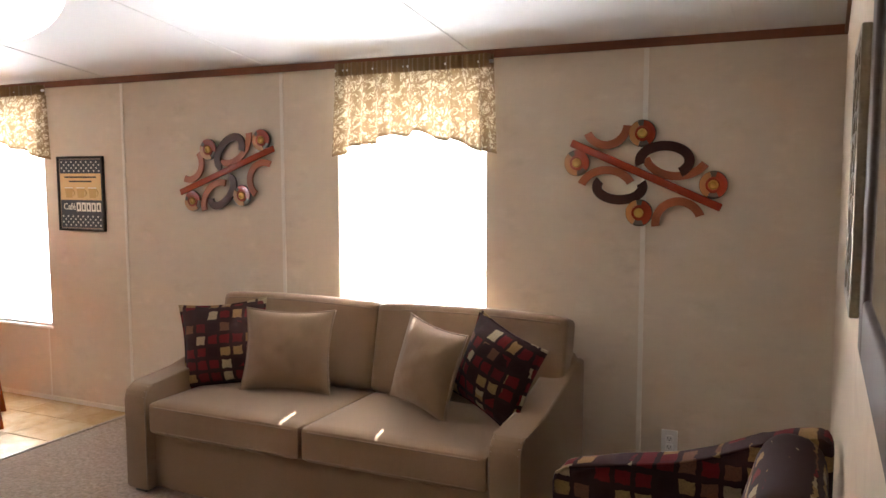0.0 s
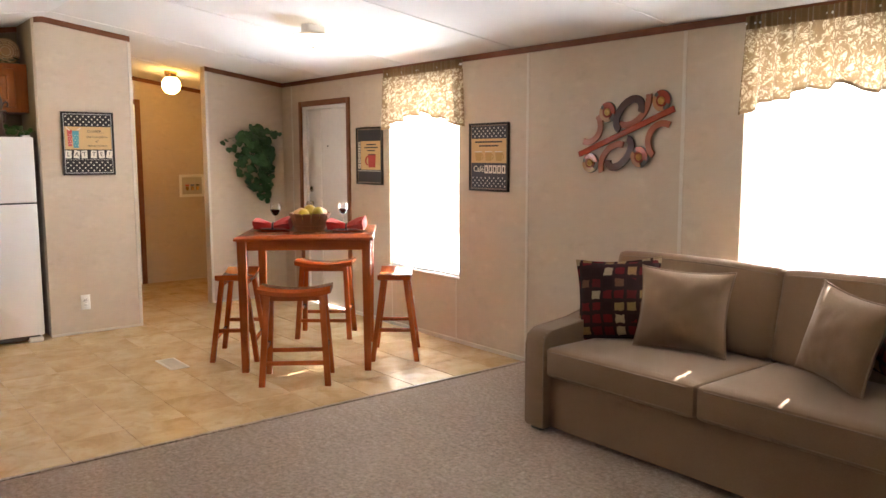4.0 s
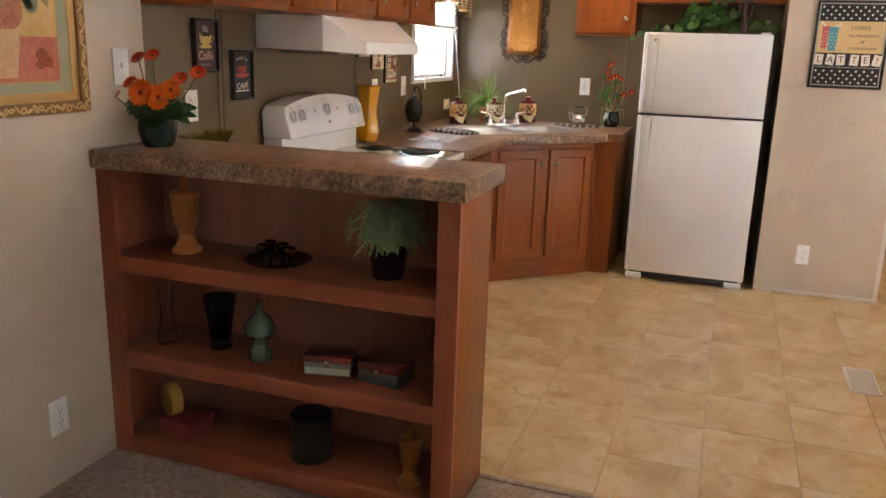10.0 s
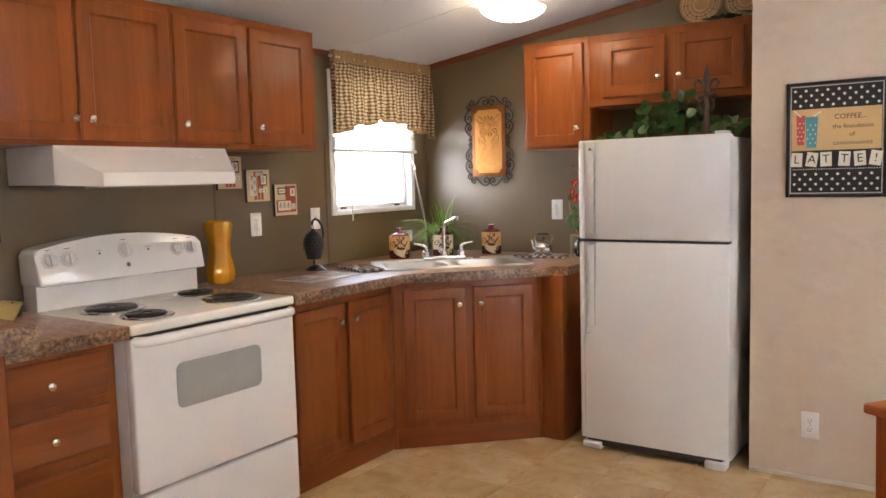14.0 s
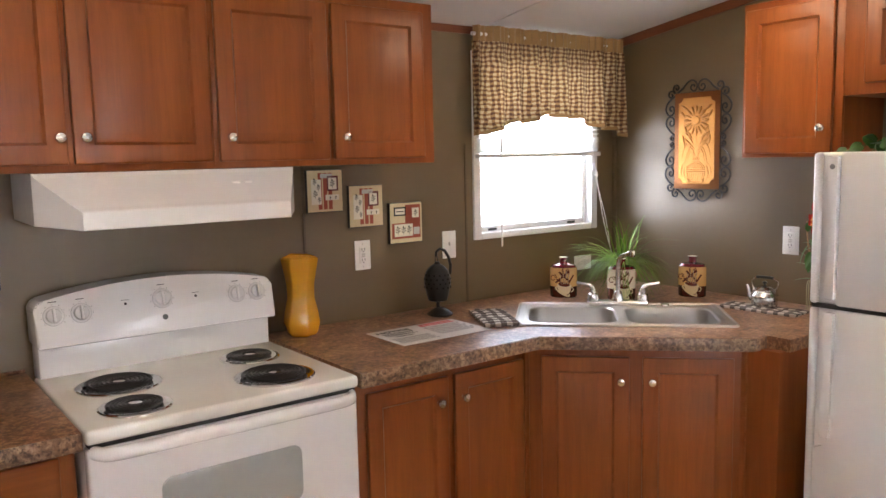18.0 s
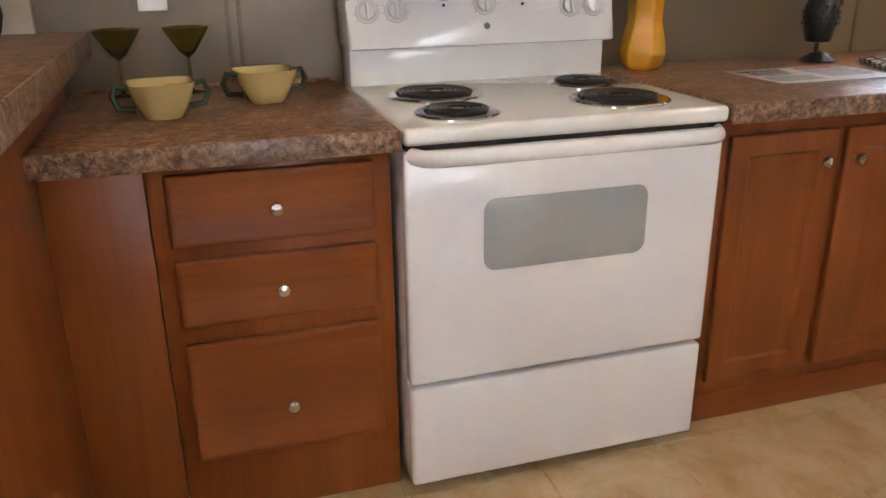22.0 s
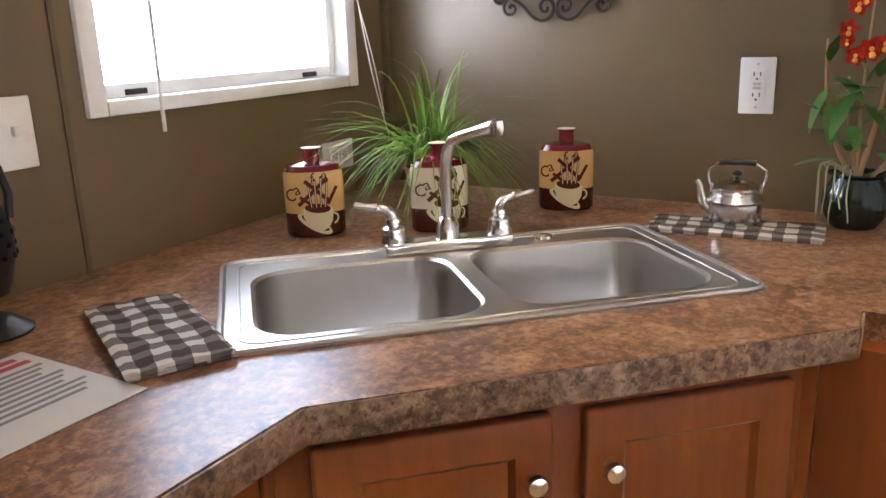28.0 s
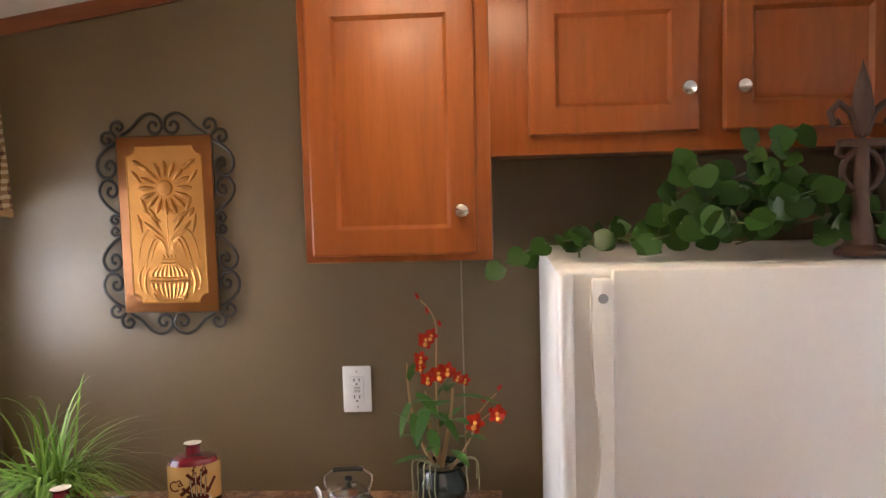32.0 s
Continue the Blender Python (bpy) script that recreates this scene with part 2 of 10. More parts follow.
def wood(name, dark, light, axis="z", rough=0.34, scale=1.0, coat=0.06, streak=1.0):
    m, nt, b = shader(name)
    st = {"x": (0.9, 14, 14), "y": (14, 0.9, 14), "z": (14, 14, 0.9)}[axis]
    v = coords(nt, tuple(s * scale for s in st))
    oi = nt.nodes.new("ShaderNodeObjectInfo")
    add = nt.nodes.new("ShaderNodeVectorMath")
    add.operation = "MULTIPLY_ADD"
    cv = nt.nodes.new("ShaderNodeCombineXYZ")
    for i in range(3):
        nt.links.new(oi.outputs["Random"], cv.inputs[i])
    nt.links.new(cv.outputs[0], add.inputs[0])
    add.inputs[1].default_value = (7, 11, 5)
    nt.links.new(v, add.inputs[2])
    v = add.outputs[0]
    n1, n2 = noise_tex(nt, v, 0.7, 5, 0.6, 0.8), noise_tex(nt, v, 6.0, 6, 0.65)
    mid = tuple((a + c) / 2 for a, c in zip(dark, light))
    c1 = ramp(nt, n1, [(0.3, dark), (0.5, mid), (0.7, light)])
    c2 = mixed(nt, ramp(nt, n2, [(0.42, (0, 0, 0)), (0.75, (0.32 * streak,) * 3)]), c1, tuple(0.55 * a for a in dark))
    nt.links.new(c2, b.inputs["Base Color"])
    b.inputs["Roughness"].default_value = rough
    b.inputs["Specular IOR Level"].default_value = 0.3
    b.inputs["Coat Weight"].default_value, b.inputs["Coat Roughness"].default_value = coat, 0.25
    bumped(nt, b, n2, 0.06, 0.001)
    return m


def plain(name, c, rough=0.4, metal=0.0, spec=0.5, coat=0.0, vary=1.0):
    """A small plain painted or moulded part, with slight unevenness of gloss."""
    m, nt, b = shader(name)
    v = coords(nt)
    n = noise_tex(nt, v, 25, 4)
    nt.links.new(mixed(nt, n, tuple((1 - 0.07 * vary) * a for a in c), tuple(min(1, (1 + 0.05 * vary) * a) for a in c)), b.inputs["Base Color"])
    mr = nt.nodes.new("ShaderNodeMapRange")
    mr.inputs[3].default_value, mr.inputs[4].default_value = max(0.03, rough - 0.06), min(1.0, rough + 0.06)
    nt.links.new(n, mr.inputs[0])
    nt.links.new(mr.outputs[0], b.inputs["Roughness"])
    b.inputs["Metallic"].default_value = metal
    b.inputs["Specular IOR Level"].default_value, b.inputs["Coat Weight"].default_value = spec, coat
    return m


def glass(name, tint=(1, 1, 1), rough=0.0):
    m, nt, b = shader(name)
    b.inputs["Base Color"].default_value = (*tint, 1)
    b.inputs["Transmission Weight"].default_value, b.inputs["Roughness"].default_value = 1, rough
    b.inputs["IOR"].default_value = 1.45
    return m


def glowing(name, colour, strength):
    m, nt, b = shader(name)
    b.inputs["Base Color"].default_value = (0.9, 0.88, 0.84, 1)
    b.inputs["Emission Color"].default_value = (*colour, 1)
    b.inputs["Emission Strength"].default_value = strength
    return m


def sheer(name, c, through):
    """Thin stuff that lets light through: cloth or blind slats."""
    m, nt, b = shader(name)
    b.inputs["Base Color"].default_value = (*c, 1)
    b.inputs["Roughness"].default_value = 0.7
    tr = nt.nodes.new("ShaderNodeBsdfTranslucent")
    tr.inputs[0].default_value = (*c, 1)
    mx = nt.nodes.new("ShaderNodeMixShader")
    mx.inputs[0].default_value = through
    nt.links.new(b.outputs[0], mx.inputs[1])
    nt.links.new(tr.outputs[0], mx.inputs[2])
    nt.links.new(mx.outputs[0], nt.nodes["Material Output"].inputs[0])
    return m, nt, b, tr


def carpet_pile(name):
    m, nt, b = shader(name)
    v = coords(nt)
    n0, n1, n2, n3 = noise_tex(nt, v, 2.2, 3), noise_tex(nt, v, 46, 5, 0.72), noise_tex(nt, v, 120, 3, 0.6), noise_tex(nt, v, 11, 5, 0.62, 0.4)
    c = ramp(nt, n1, [(0.36, (0.205, 0.145, 0.104)), (0.50, (0.345, 0.262, 0.200)), (0.64, (0.485, 0.388, 0.305))])
    c = mixed(nt, ramp(nt, n2, [(0.46, (0, 0, 0)), (0.66, (0.5,) * 3)]), c, (0.225, 0.165, 0.122))
    c = mixed(nt, ramp(nt, n3, [(0.44, (0, 0, 0)), (0.66, (0.42,) * 3)]), c, (0.235, 0.170, 0.125))
    c = mixed(nt, ramp(nt, n0, [(0.35, (0, 0, 0)), (0.7, (0.3,) * 3)]), c, (0.38, 0.30, 0.235))
    nt.links.new(c, b.inputs["Base Color"])
    b.inputs["Roughness"].default_value, b.inputs["Specular IOR Level"].default_value = 0.95, 0.05
    b.inputs["Sheen Weight"].default_value = 0.2
    bumped(nt, b, n1, 0.8, 0.007)
    return m


M_WALL = grain("vinyl_wall_beige", (0.44, 0.35, 0.255), (0.735, 0.63, 0.505), 5.0, 15, 0.72, 0.12, spec=0.14, stretch=(0.75, 0.75, 1.25))
M_OLIVE = grain("vinyl_wall_olive", (0.124, 0.085, 0.037), (0.153, 0.106, 0.048), 1.8, 60, 0.44, 0.10, dist=0.001, spec=0.8)
M_CEIL = grain("ceiling_white", (0.70, 0.69, 0.675), (0.755, 0.745, 0.73), 1.2, 90, 0.8, 0.25, spec=0.2)
M_TRIM = wood("trim_wood", (0.16, 0.055, 0.022), (0.24, 0.085, 0.035), "x", 0.4)
M_BATTEN = plain("batten_beige", (0.66, 0.60, 0.51), 0.5)
M_BATTEN_OLIVE = plain("batten_olive", (0.118, 0.084, 0.047), 0.45)
M_BASE = plain("baseboard_cream", (0.66, 0.60, 0.50), 0.45)
M_WOOD = wood("cabinet_wood", (0.217, 0.0565, 0.0105), (0.312, 0.0885, 0.0155), "z", 0.37)
M_WOODX = wood("cabinet_wood_rail", (0.217, 0.0565, 0.0105), (0.312, 0.0885, 0.0155), "x", 0.37)
M_WOODY = wood("shelf_wood", (0.265, 0.072, 0.034), (0.350, 0.104, 0.048), "y", 0.38)
M_STOOL = wood("stool_wood", (0.34, 0.070, 0.014), (0.46, 0.112, 0.024), "z", 0.26, 1.4, 0.15)
M_STOOLX = wood("stool_wood_flat", (0.34, 0.070, 0.014), (0.46, 0.112, 0.024), "x", 0.25, 1.4, 0.15)
M_WHITE = plain("appliance_white", (0.84, 0.835, 0.825), 0.2, coat=0.4, vary=0.25)
M_FRIDGE = grain("fridge_white", (0.77, 0.765, 0.755), (0.79, 0.785, 0.775), 2, 260, 0.33, 0.12, dist=0.0008, coat=0.15)
M_TRIMWHITE = plain("white_paint", (0.80, 0.79, 0.76), 0.4)
M_PLASTIC = plain("outlet_white", (0.82, 0.81, 0.78), 0.3)
M_SLOT = plain("slot_dark", (0.03, 0.03, 0.03), 0.6)
M_BLACK = plain("black_enamel", (0.012, 0.011, 0.010), 0.35)
M_NICKEL = plain("satin_nickel", (0.72, 0.69, 0.64), 0.22, 1.0)
M_CHROME = plain("chrome", (0.80, 0.80, 0.79), 0.09, 1.0)
M_IRON = grain("wrought_iron", (0.012, 0.009, 0.007), (0.030, 0.022, 0.015), 8, 60, 0.5, 0.3)
M_GLASS = glass("clear_glass")
M_DOORGLASS = plain("oven_glass_grey", (0.42, 0.44, 0.42), 0.12, coat=0.5)

# ---- the plan, in metres ----
NORTH, SOUTH, EAST, WEST = 3.69, -0.845, 0.16, -7.22
RIDGE_Y, RIDGE_Z, EAVE = 1.42, 2.43, 2.10
PART_X, PART_Y0, PART_Y1 = -6.625, 1.36, 2.05
HALL_Y, HALL_X = 2.907, -8.80
CARPET_X = -3.80
OLIVE_X, LIVING_Y = -3.742, -0.818


def ceil_z(y):
    return RIDGE_Z - (RIDGE_Z - EAVE) * abs(y - RIDGE_Y) / (NORTH - RIDGE_Y)


def structure(name, bm, material, label, category, smooth=False):
    return solo(name, bm, material, label, category, kind="structure", smooth=smooth)


def pierced(bm, lo, hi, y0, y1, top, holes):
    """A wall along x from lo to hi with holes (x0, x1, z0, z1)."""
    x = lo
    for h0, h1, z0, z1 in sorted(holes):
        box(bm, x, h0, y0, y1, -0.1, top)
        if z0 > 0:
            box(bm, h0, h1, y0, y1, -0.1, z0)
        box(bm, h0, h1, y0, y1, z1, top)
        x = h1
    box(bm, x, hi, y0, y1, -0.1, top)
    return bm


WIN_A = (-2.24, -1.39, 0.53, 1.98)
WIN_B = (-5.38, -4.50, 0.50, 1.98)
DOOR_N = (-6.82, -6.02, 0.0, 1.85)
WIN_K = (-7.07, -6.30, 1.19, 2.0)


def gable_wall(x0, x1, y0, y1, base=-0.1):
    ys = [y0] + ([RIDGE_Y] if y0 < RIDGE_Y < y1 else []) + [y1]
    outline = [(y0, base), (y1, base)] + [(y, ceil_z(y) + 0.03) for y in reversed(ys)]
    return prism(B(), outline, "x", x0, x1)


def build_shell():
    structure("wall_north", pierced(B(), HALL_X - 0.1, EAST + 0.12, NORTH, NORTH + 0.12, EAVE + 0.05, [WIN_A, WIN_B, DOOR_N]), M_WALL, "mottled beige vinyl-covered outer wall with two windows and a door", "wall")
    structure("wall_south_living", boxed(OLIVE_X, EAST + 0.12, SOUTH - 0.12, LIVING_Y, -0.1, EAVE + 0.05), M_WALL, "mottled beige vinyl-covered wall of the living room", "wall")
    structure("wall_south_kitchen", pierced(B(), HALL_X - 0.1, OLIVE_X, SOUTH - 0.12, SOUTH, EAVE + 0.05, [WIN_K]), M_OLIVE, "dark olive brown kitchen wall with a small window", "wall")
    structure("wall_east", gable_wall(EAST, EAST + 0.12, SOUTH - 0.12, NORTH + 0.12), M_WALL, "beige vinyl-covered end wall of the living room", "wall")
    structure("wall_west", gable_wall(WEST - 0.1, WEST, SOUTH, PART_Y0 + 0.1), M_OLIVE, "dark olive brown kitchen end wall", "wall")
    structure("wall_partition", gable_wall(PART_X - 0.09, PART_X, PART_Y0, PART_Y1), M_WALL, "beige vinyl-covered partition beside the fridge", "wall")
    structure("wall_alcove", gable_wall(WEST, PART_X - 0.09, PART_Y0, PART_Y0 + 0.09), M_OLIVE, "olive brown side of the fridge alcove", "wall")
    structure("wall_hall_side", gable_wall(HALL_X, PART_X - 0.09, PART_Y1 - 0.09, PART_Y1), M_WALL, "beige wall of the short hall", "wall")
    structure("wall_ivy", gable_wall(WEST - 0.1, WEST, HALL_Y, NORTH), M_WALL, "beige vinyl-covered wall beside the outer door", "wall")
    structure("wall_hall_end", gable_wall(HALL_X - 0.1, HALL_X, SOUTH, NORTH), M_WALL, "beige end wall of the hall", "wall")
    for name, a, b in (("ceiling_south", SOUTH - 0.12, RIDGE_Y), ("ceiling_north", RIDGE_Y, NORTH + 0.12)):
        out = [(a, ceil_z(a)), (b, ceil_z(b)), (b, ceil_z(b) + 0.08), (a, ceil_z(a) + 0.08)]
        structure(name, prism(B(), out, "x", HALL_X - 0.1, EAST + 0.12), M_CEIL, "white textured sloping ceiling panel field", "ceiling")
    # narrow strips over the ceiling joints, every 1.22 m, and along the ridge
    bm = B()
    for k in range(8):
        x = -0.27 - 1.22 * k
        for a, b in ((SOUTH, RIDGE_Y), (RIDGE_Y, NORTH)):
            out = [(a, ceil_z(a) - 0.004), (b, ceil_z(b) - 0.004), (b, ceil_z(b) + 0.002), (a, ceil_z(a) + 0.002)]
            prism(bm, out, "x", x - 0.014, x + 0.014)
    structure("ceiling_joint_strip", bm, M_CEIL, "white strips over the ceiling joints", "trim")
    structure("floor_carpet", boxed(CARPET_X, EAST, SOUTH, NORTH, -0.1, 0.0), M_CARPET, "taupe flecked cut-pile carpet", "floor")
    structure("floor_bed", boxed(HALL_X, CARPET_X, SOUTH, NORTH, -0.1, -0.004), M_GROUT, "tan bed of the tile-pattern vinyl floor", "floor")
    # brown crown strips
    bm = B()
    for x0, x1, y in ((HALL_X, EAST, NORTH - 0.006),):
        box(bm, x0, x1, y - 0.006, y + 0.005, EAVE - 0.042, EAVE - 0.002, 0.003)
    structure("trim_north", bm, M_TRIM, "reddish brown wooden crown strip", "trim")
    bm = B()
    for x0, x1, y in ((HALL_X, OLIVE_X, SOUTH), (OLIVE_X, EAST, LIVING_Y)):
        box(bm, x0, x1, y, y + 0.012, EAVE - 0.034, EAVE - 0.001, 0.003)
    structure("trim_south", bm, M_TRIM, "reddish brown wooden crown strip", "trim")

    def raking(name, x, side, y0, y1):
        ys = [y0] + ([RIDGE_Y] if y0 < RIDGE_Y < y1 else []) + [y1]
        bm = B()
        for a, b in zip(ys, ys[1:]):
            prism(bm, [(a, ceil_z(a) - 0.042), (b, ceil_z(b) - 0.042), (b, ceil_z(b) - 0.001), (a, ceil_z(a) - 0.001)], "x", min(x, x + 0.012 * side), max(x, x + 0.012 * side))
        structure(name, bm, M_TRIM_Y, "reddish brown wooden crown strip along the sloping ceiling", "trim")
    raking("trim_west", WEST, 1, SOUTH, PART_Y0)
    raking("trim_partition", PART_X, 1, PART_Y0, PART_Y1)
    raking("trim_ivy", WEST, 1, HALL_Y, NORTH)
    raking("trim_east", EAST, -1, SOUTH, NORTH)
    raking("trim_hall", HALL_X, 1, PART_Y1, NORTH)
    # low cream baseboard
    bm = B()
    for a, b in ((HALL_X, DOOR_N[0] - 0.06), (DOOR_N[1] + 0.06, EAST)):
        box(bm, a, b, NORTH - 0.012, NORTH, 0.0, 0.03, 0.003)
    structure("baseboard_north", bm, M_BASE, "low cream baseboard strip", "baseboard")
    structure("baseboard_partition", boxed(PART_X, PART_X + 0.008, PART_Y0, PART_Y1, 0, 0.018, 0.002), M_BASE, "low cream baseboard strip", "baseboard")
    structure("baseboard_ivy", boxed(WEST, WEST + 0.008, HALL_Y, NORTH, 0, 0.018, 0.002), M_BASE, "low cream baseboard strip", "baseboard")
    # battens over the wall joints
    k = 0
    for x in (-0.63, -2.60, -3.79, -7.02):
        k += 1
        z0 = 0.03
        structure("trim_batten_north_%d" % k, boxed(x - 0.011, x + 0.011, NORTH - 0.005, NORTH, z0, EAVE - 0.042, 0.002), M_BATTEN, "narrow cream strip over a wall joint", "trim")
    for x in (WIN_B[0] + 0.02, WIN_B[1] - 0.03):
        k += 1
        structure("trim_batten_sill_%d" % k, boxed(x - 0.005, x + 0.005, NORTH - 0.003, NORTH, 0.03, WIN_B[2] - 0.016, 0.001), M_BATTEN, "thin cream strip below the window", "trim")
    for x in (-4.235, -4.205, -5.462, -6.25):
        k += 1
        structure("trim_batten_kitchen_%d" % k, boxed(x - 0.006, x + 0.006, SOUTH, SOUTH + 0.004, 0.9, 1.6, 0.0015), M_BATTEN_OLIVE, "narrow olive strip over a wall joint", "trim")
    structure("trim_corner_kitchen", boxed(WEST, WEST + 0.02, SOUTH, SOUTH + 0.02, 0.9, EAVE - 0.04, 0.004), M_BATTEN_OLIVE, "olive corner strip", "trim")
    structure("trim_batten_west", boxed(WEST, WEST + 0.004, 0.380, 0.384, 0.9, 1.51, 0.001), plain("batten_dull", (0.30, 0.25, 0.18), 0.6), "narrow pale strip over a wall joint", "trim")
    structure("trim_partition_corner", boxed(PART_X - 0.092, PART_X + 0.006, PART_Y1 - 0.02, PART_Y1 + 0.006, 0, ceil_z(PART_Y1) - 0.05, 0.003), M_BATTEN, "cream corner strip at the hall opening", "trim")
    structure("trim_ivy_corner", boxed(WEST - 0.1, WEST + 0.006, HALL_Y - 0.006, HALL_Y + 0.02, 0, ceil_z(HALL_Y) - 0.05, 0.003), M_BATTEN, "cream corner strip at the hall opening", "trim")


M_CARPET = carpet_pile("carpet")
M_GROUT = grain("vinyl_joint", (0.42, 0.285, 0.145), (0.48, 0.335, 0.18), 5, 40, 0.4, 0.1)
M_TRIM_Y = wood("trim_wood_rake", (0.16, 0.055, 0.022), (0.24, 0.085, 0.035), "y", 0.4)
build_shell()

# plain bright ground and sky outside
tagged(link("ground", boxed(-260, 250, -60, 60, -0.9, -0.8), grain("ground_outside", (0.42, 0.40, 0.34), (0.5, 0.47, 0.4), 0.5, 6, 0.9, 0.2)), "pale dry ground around the house", "ground", kind="structure")
for nm, y0, y1 in (("backdrop_north", 55.0, 55.2), ("backdrop_south", -55.2, -55.0)):
    tagged(link(nm, boxed(-260, 250, y0, y1, -0.8, 22), glowing("bright_sky_haze", (1.0, 0.98, 0.95), 0.75)), "plain bright hazy sky", "backdrop", kind="structure")

# ---- windows, doors ----
def slat_mesh(w, material):
    bm = B()
    n = 4
    rows = []
    for i in range(n + 1):
        a = i / n - 0.5
        rows.append([bm.verts.new((sx * w / 2, a * 0.025, 0.0022 * (1 - (2 * a) ** 2))) for sx in (-1, 1)])
    for a, b in zip(rows, rows[1:]):
        bm.faces.new((a[0], a[1], b[1], b[0]))
    return mesh_of(bm, "slat", material)


M_SLAT = sheer("blind_slat_white", (0.86, 0.86, 0.84), 0.42)[0]
M_VINYL = plain("window_vinyl_white", (0.82, 0.82, 0.80), 0.35)
M_PANE = glass("window_pane")


def north_window(name, win, label):
    x0, x1, z0, z1 = win
    root = thing(name, label, "window", kind="structure")
    y = NORTH + 0.07
    bm = B()
    for a, b, c, d in ((x0, x0 + 0.03, z0, z1), (x1 - 0.03, x1, z0, z1), (x0 + 0.03, x1 - 0.03, z0, z0 + 0.03), (x0 + 0.03, x1 - 0.03, z1 - 0.03, z1)):
        box(bm, a, b, y, y + 0.05, c, d, 0.004)
    part("window_frame", bm, M_VINYL, root)
    mid = (z0 + z1) / 2
    part("meeting_rail", boxed(x0 + 0.03, x1 - 0.03, y + 0.005, y + 0.045, mid - 0.02, mid + 0.02, 0.004), M_VINYL, root)
    for a, b in ((z0 + 0.03, mid - 0.02), (mid + 0.02, z1 - 0.03)):
        p = part("pane", boxed(x0 + 0.03, x1 - 0.03, y + 0.022, y + 0.028, a, b), M_PANE, root, smooth=False)
        p.visible_shadow = False
    part("window_sill", boxed(x0 - 0.01, x1 + 0.01, NORTH - 0.014, NORTH + 0.07, z0 - 0.014, z0, 0.003), M_VINYL, root)
    return root


def closed_blind(win, cords, label):
    """A closed mini blind; narrow slots where its cords run let strips of sun through."""
    x0, x1, z0, z1 = win
    y = NORTH + 0.03
    root = thing("mini_blind", label, "blind")
    part("headrail", boxed(x0 + 0.004, x1 - 0.004, y - 0.014, y + 0.014, z1 - 0.03, z1 - 0.003, 0.003), M_VINYL, root)
    part("bottom_rail", boxed(x0 + 0.002, x1 - 0.002, y - 0.012, y + 0.012, z0 + 0.001, z0 + 0.015, 0.003), M_VINYL, root)
    cuts = [x0 + 0.001] + [c for c in cords] + [x1 - 0.001]
    meshes = []
    for i, (a, b) in enumerate(zip(cuts, cuts[1:])):
        a2, b2 = a + (0.006 if i else 0), b - (0.006 if i < len(cuts) - 2 else 0)
        meshes.append(((a2 + b2) / 2, slat_mesh(b2 - a2, M_SLAT)))
    z = z0 + 0.022
    while z < z1 - 0.03:
        for cx, me in meshes:
            piece("slat", me, root, pose(cx, y, z, -65, 0, 0))
        z += 0.021
    for c in cords:
        part("ladder_cord", disc_rod(B(), (c, y - 0.012, z0 + 0.01), (c, y - 0.012, z1 - 0.02), 0.0008, 5), M_VINYL, root)


north_window("window_1", WIN_A, "white vinyl window behind the sofa, glaring with daylight")
north_window("window_2", WIN_B, "white vinyl window of the dining corner, glaring with daylight")
closed_blind(WIN_A, (-2.07, -1.60), "closed white mini blind glowing with daylight")
closed_blind(WIN_B, (-4.68,), "closed white mini blind glowing with daylight")


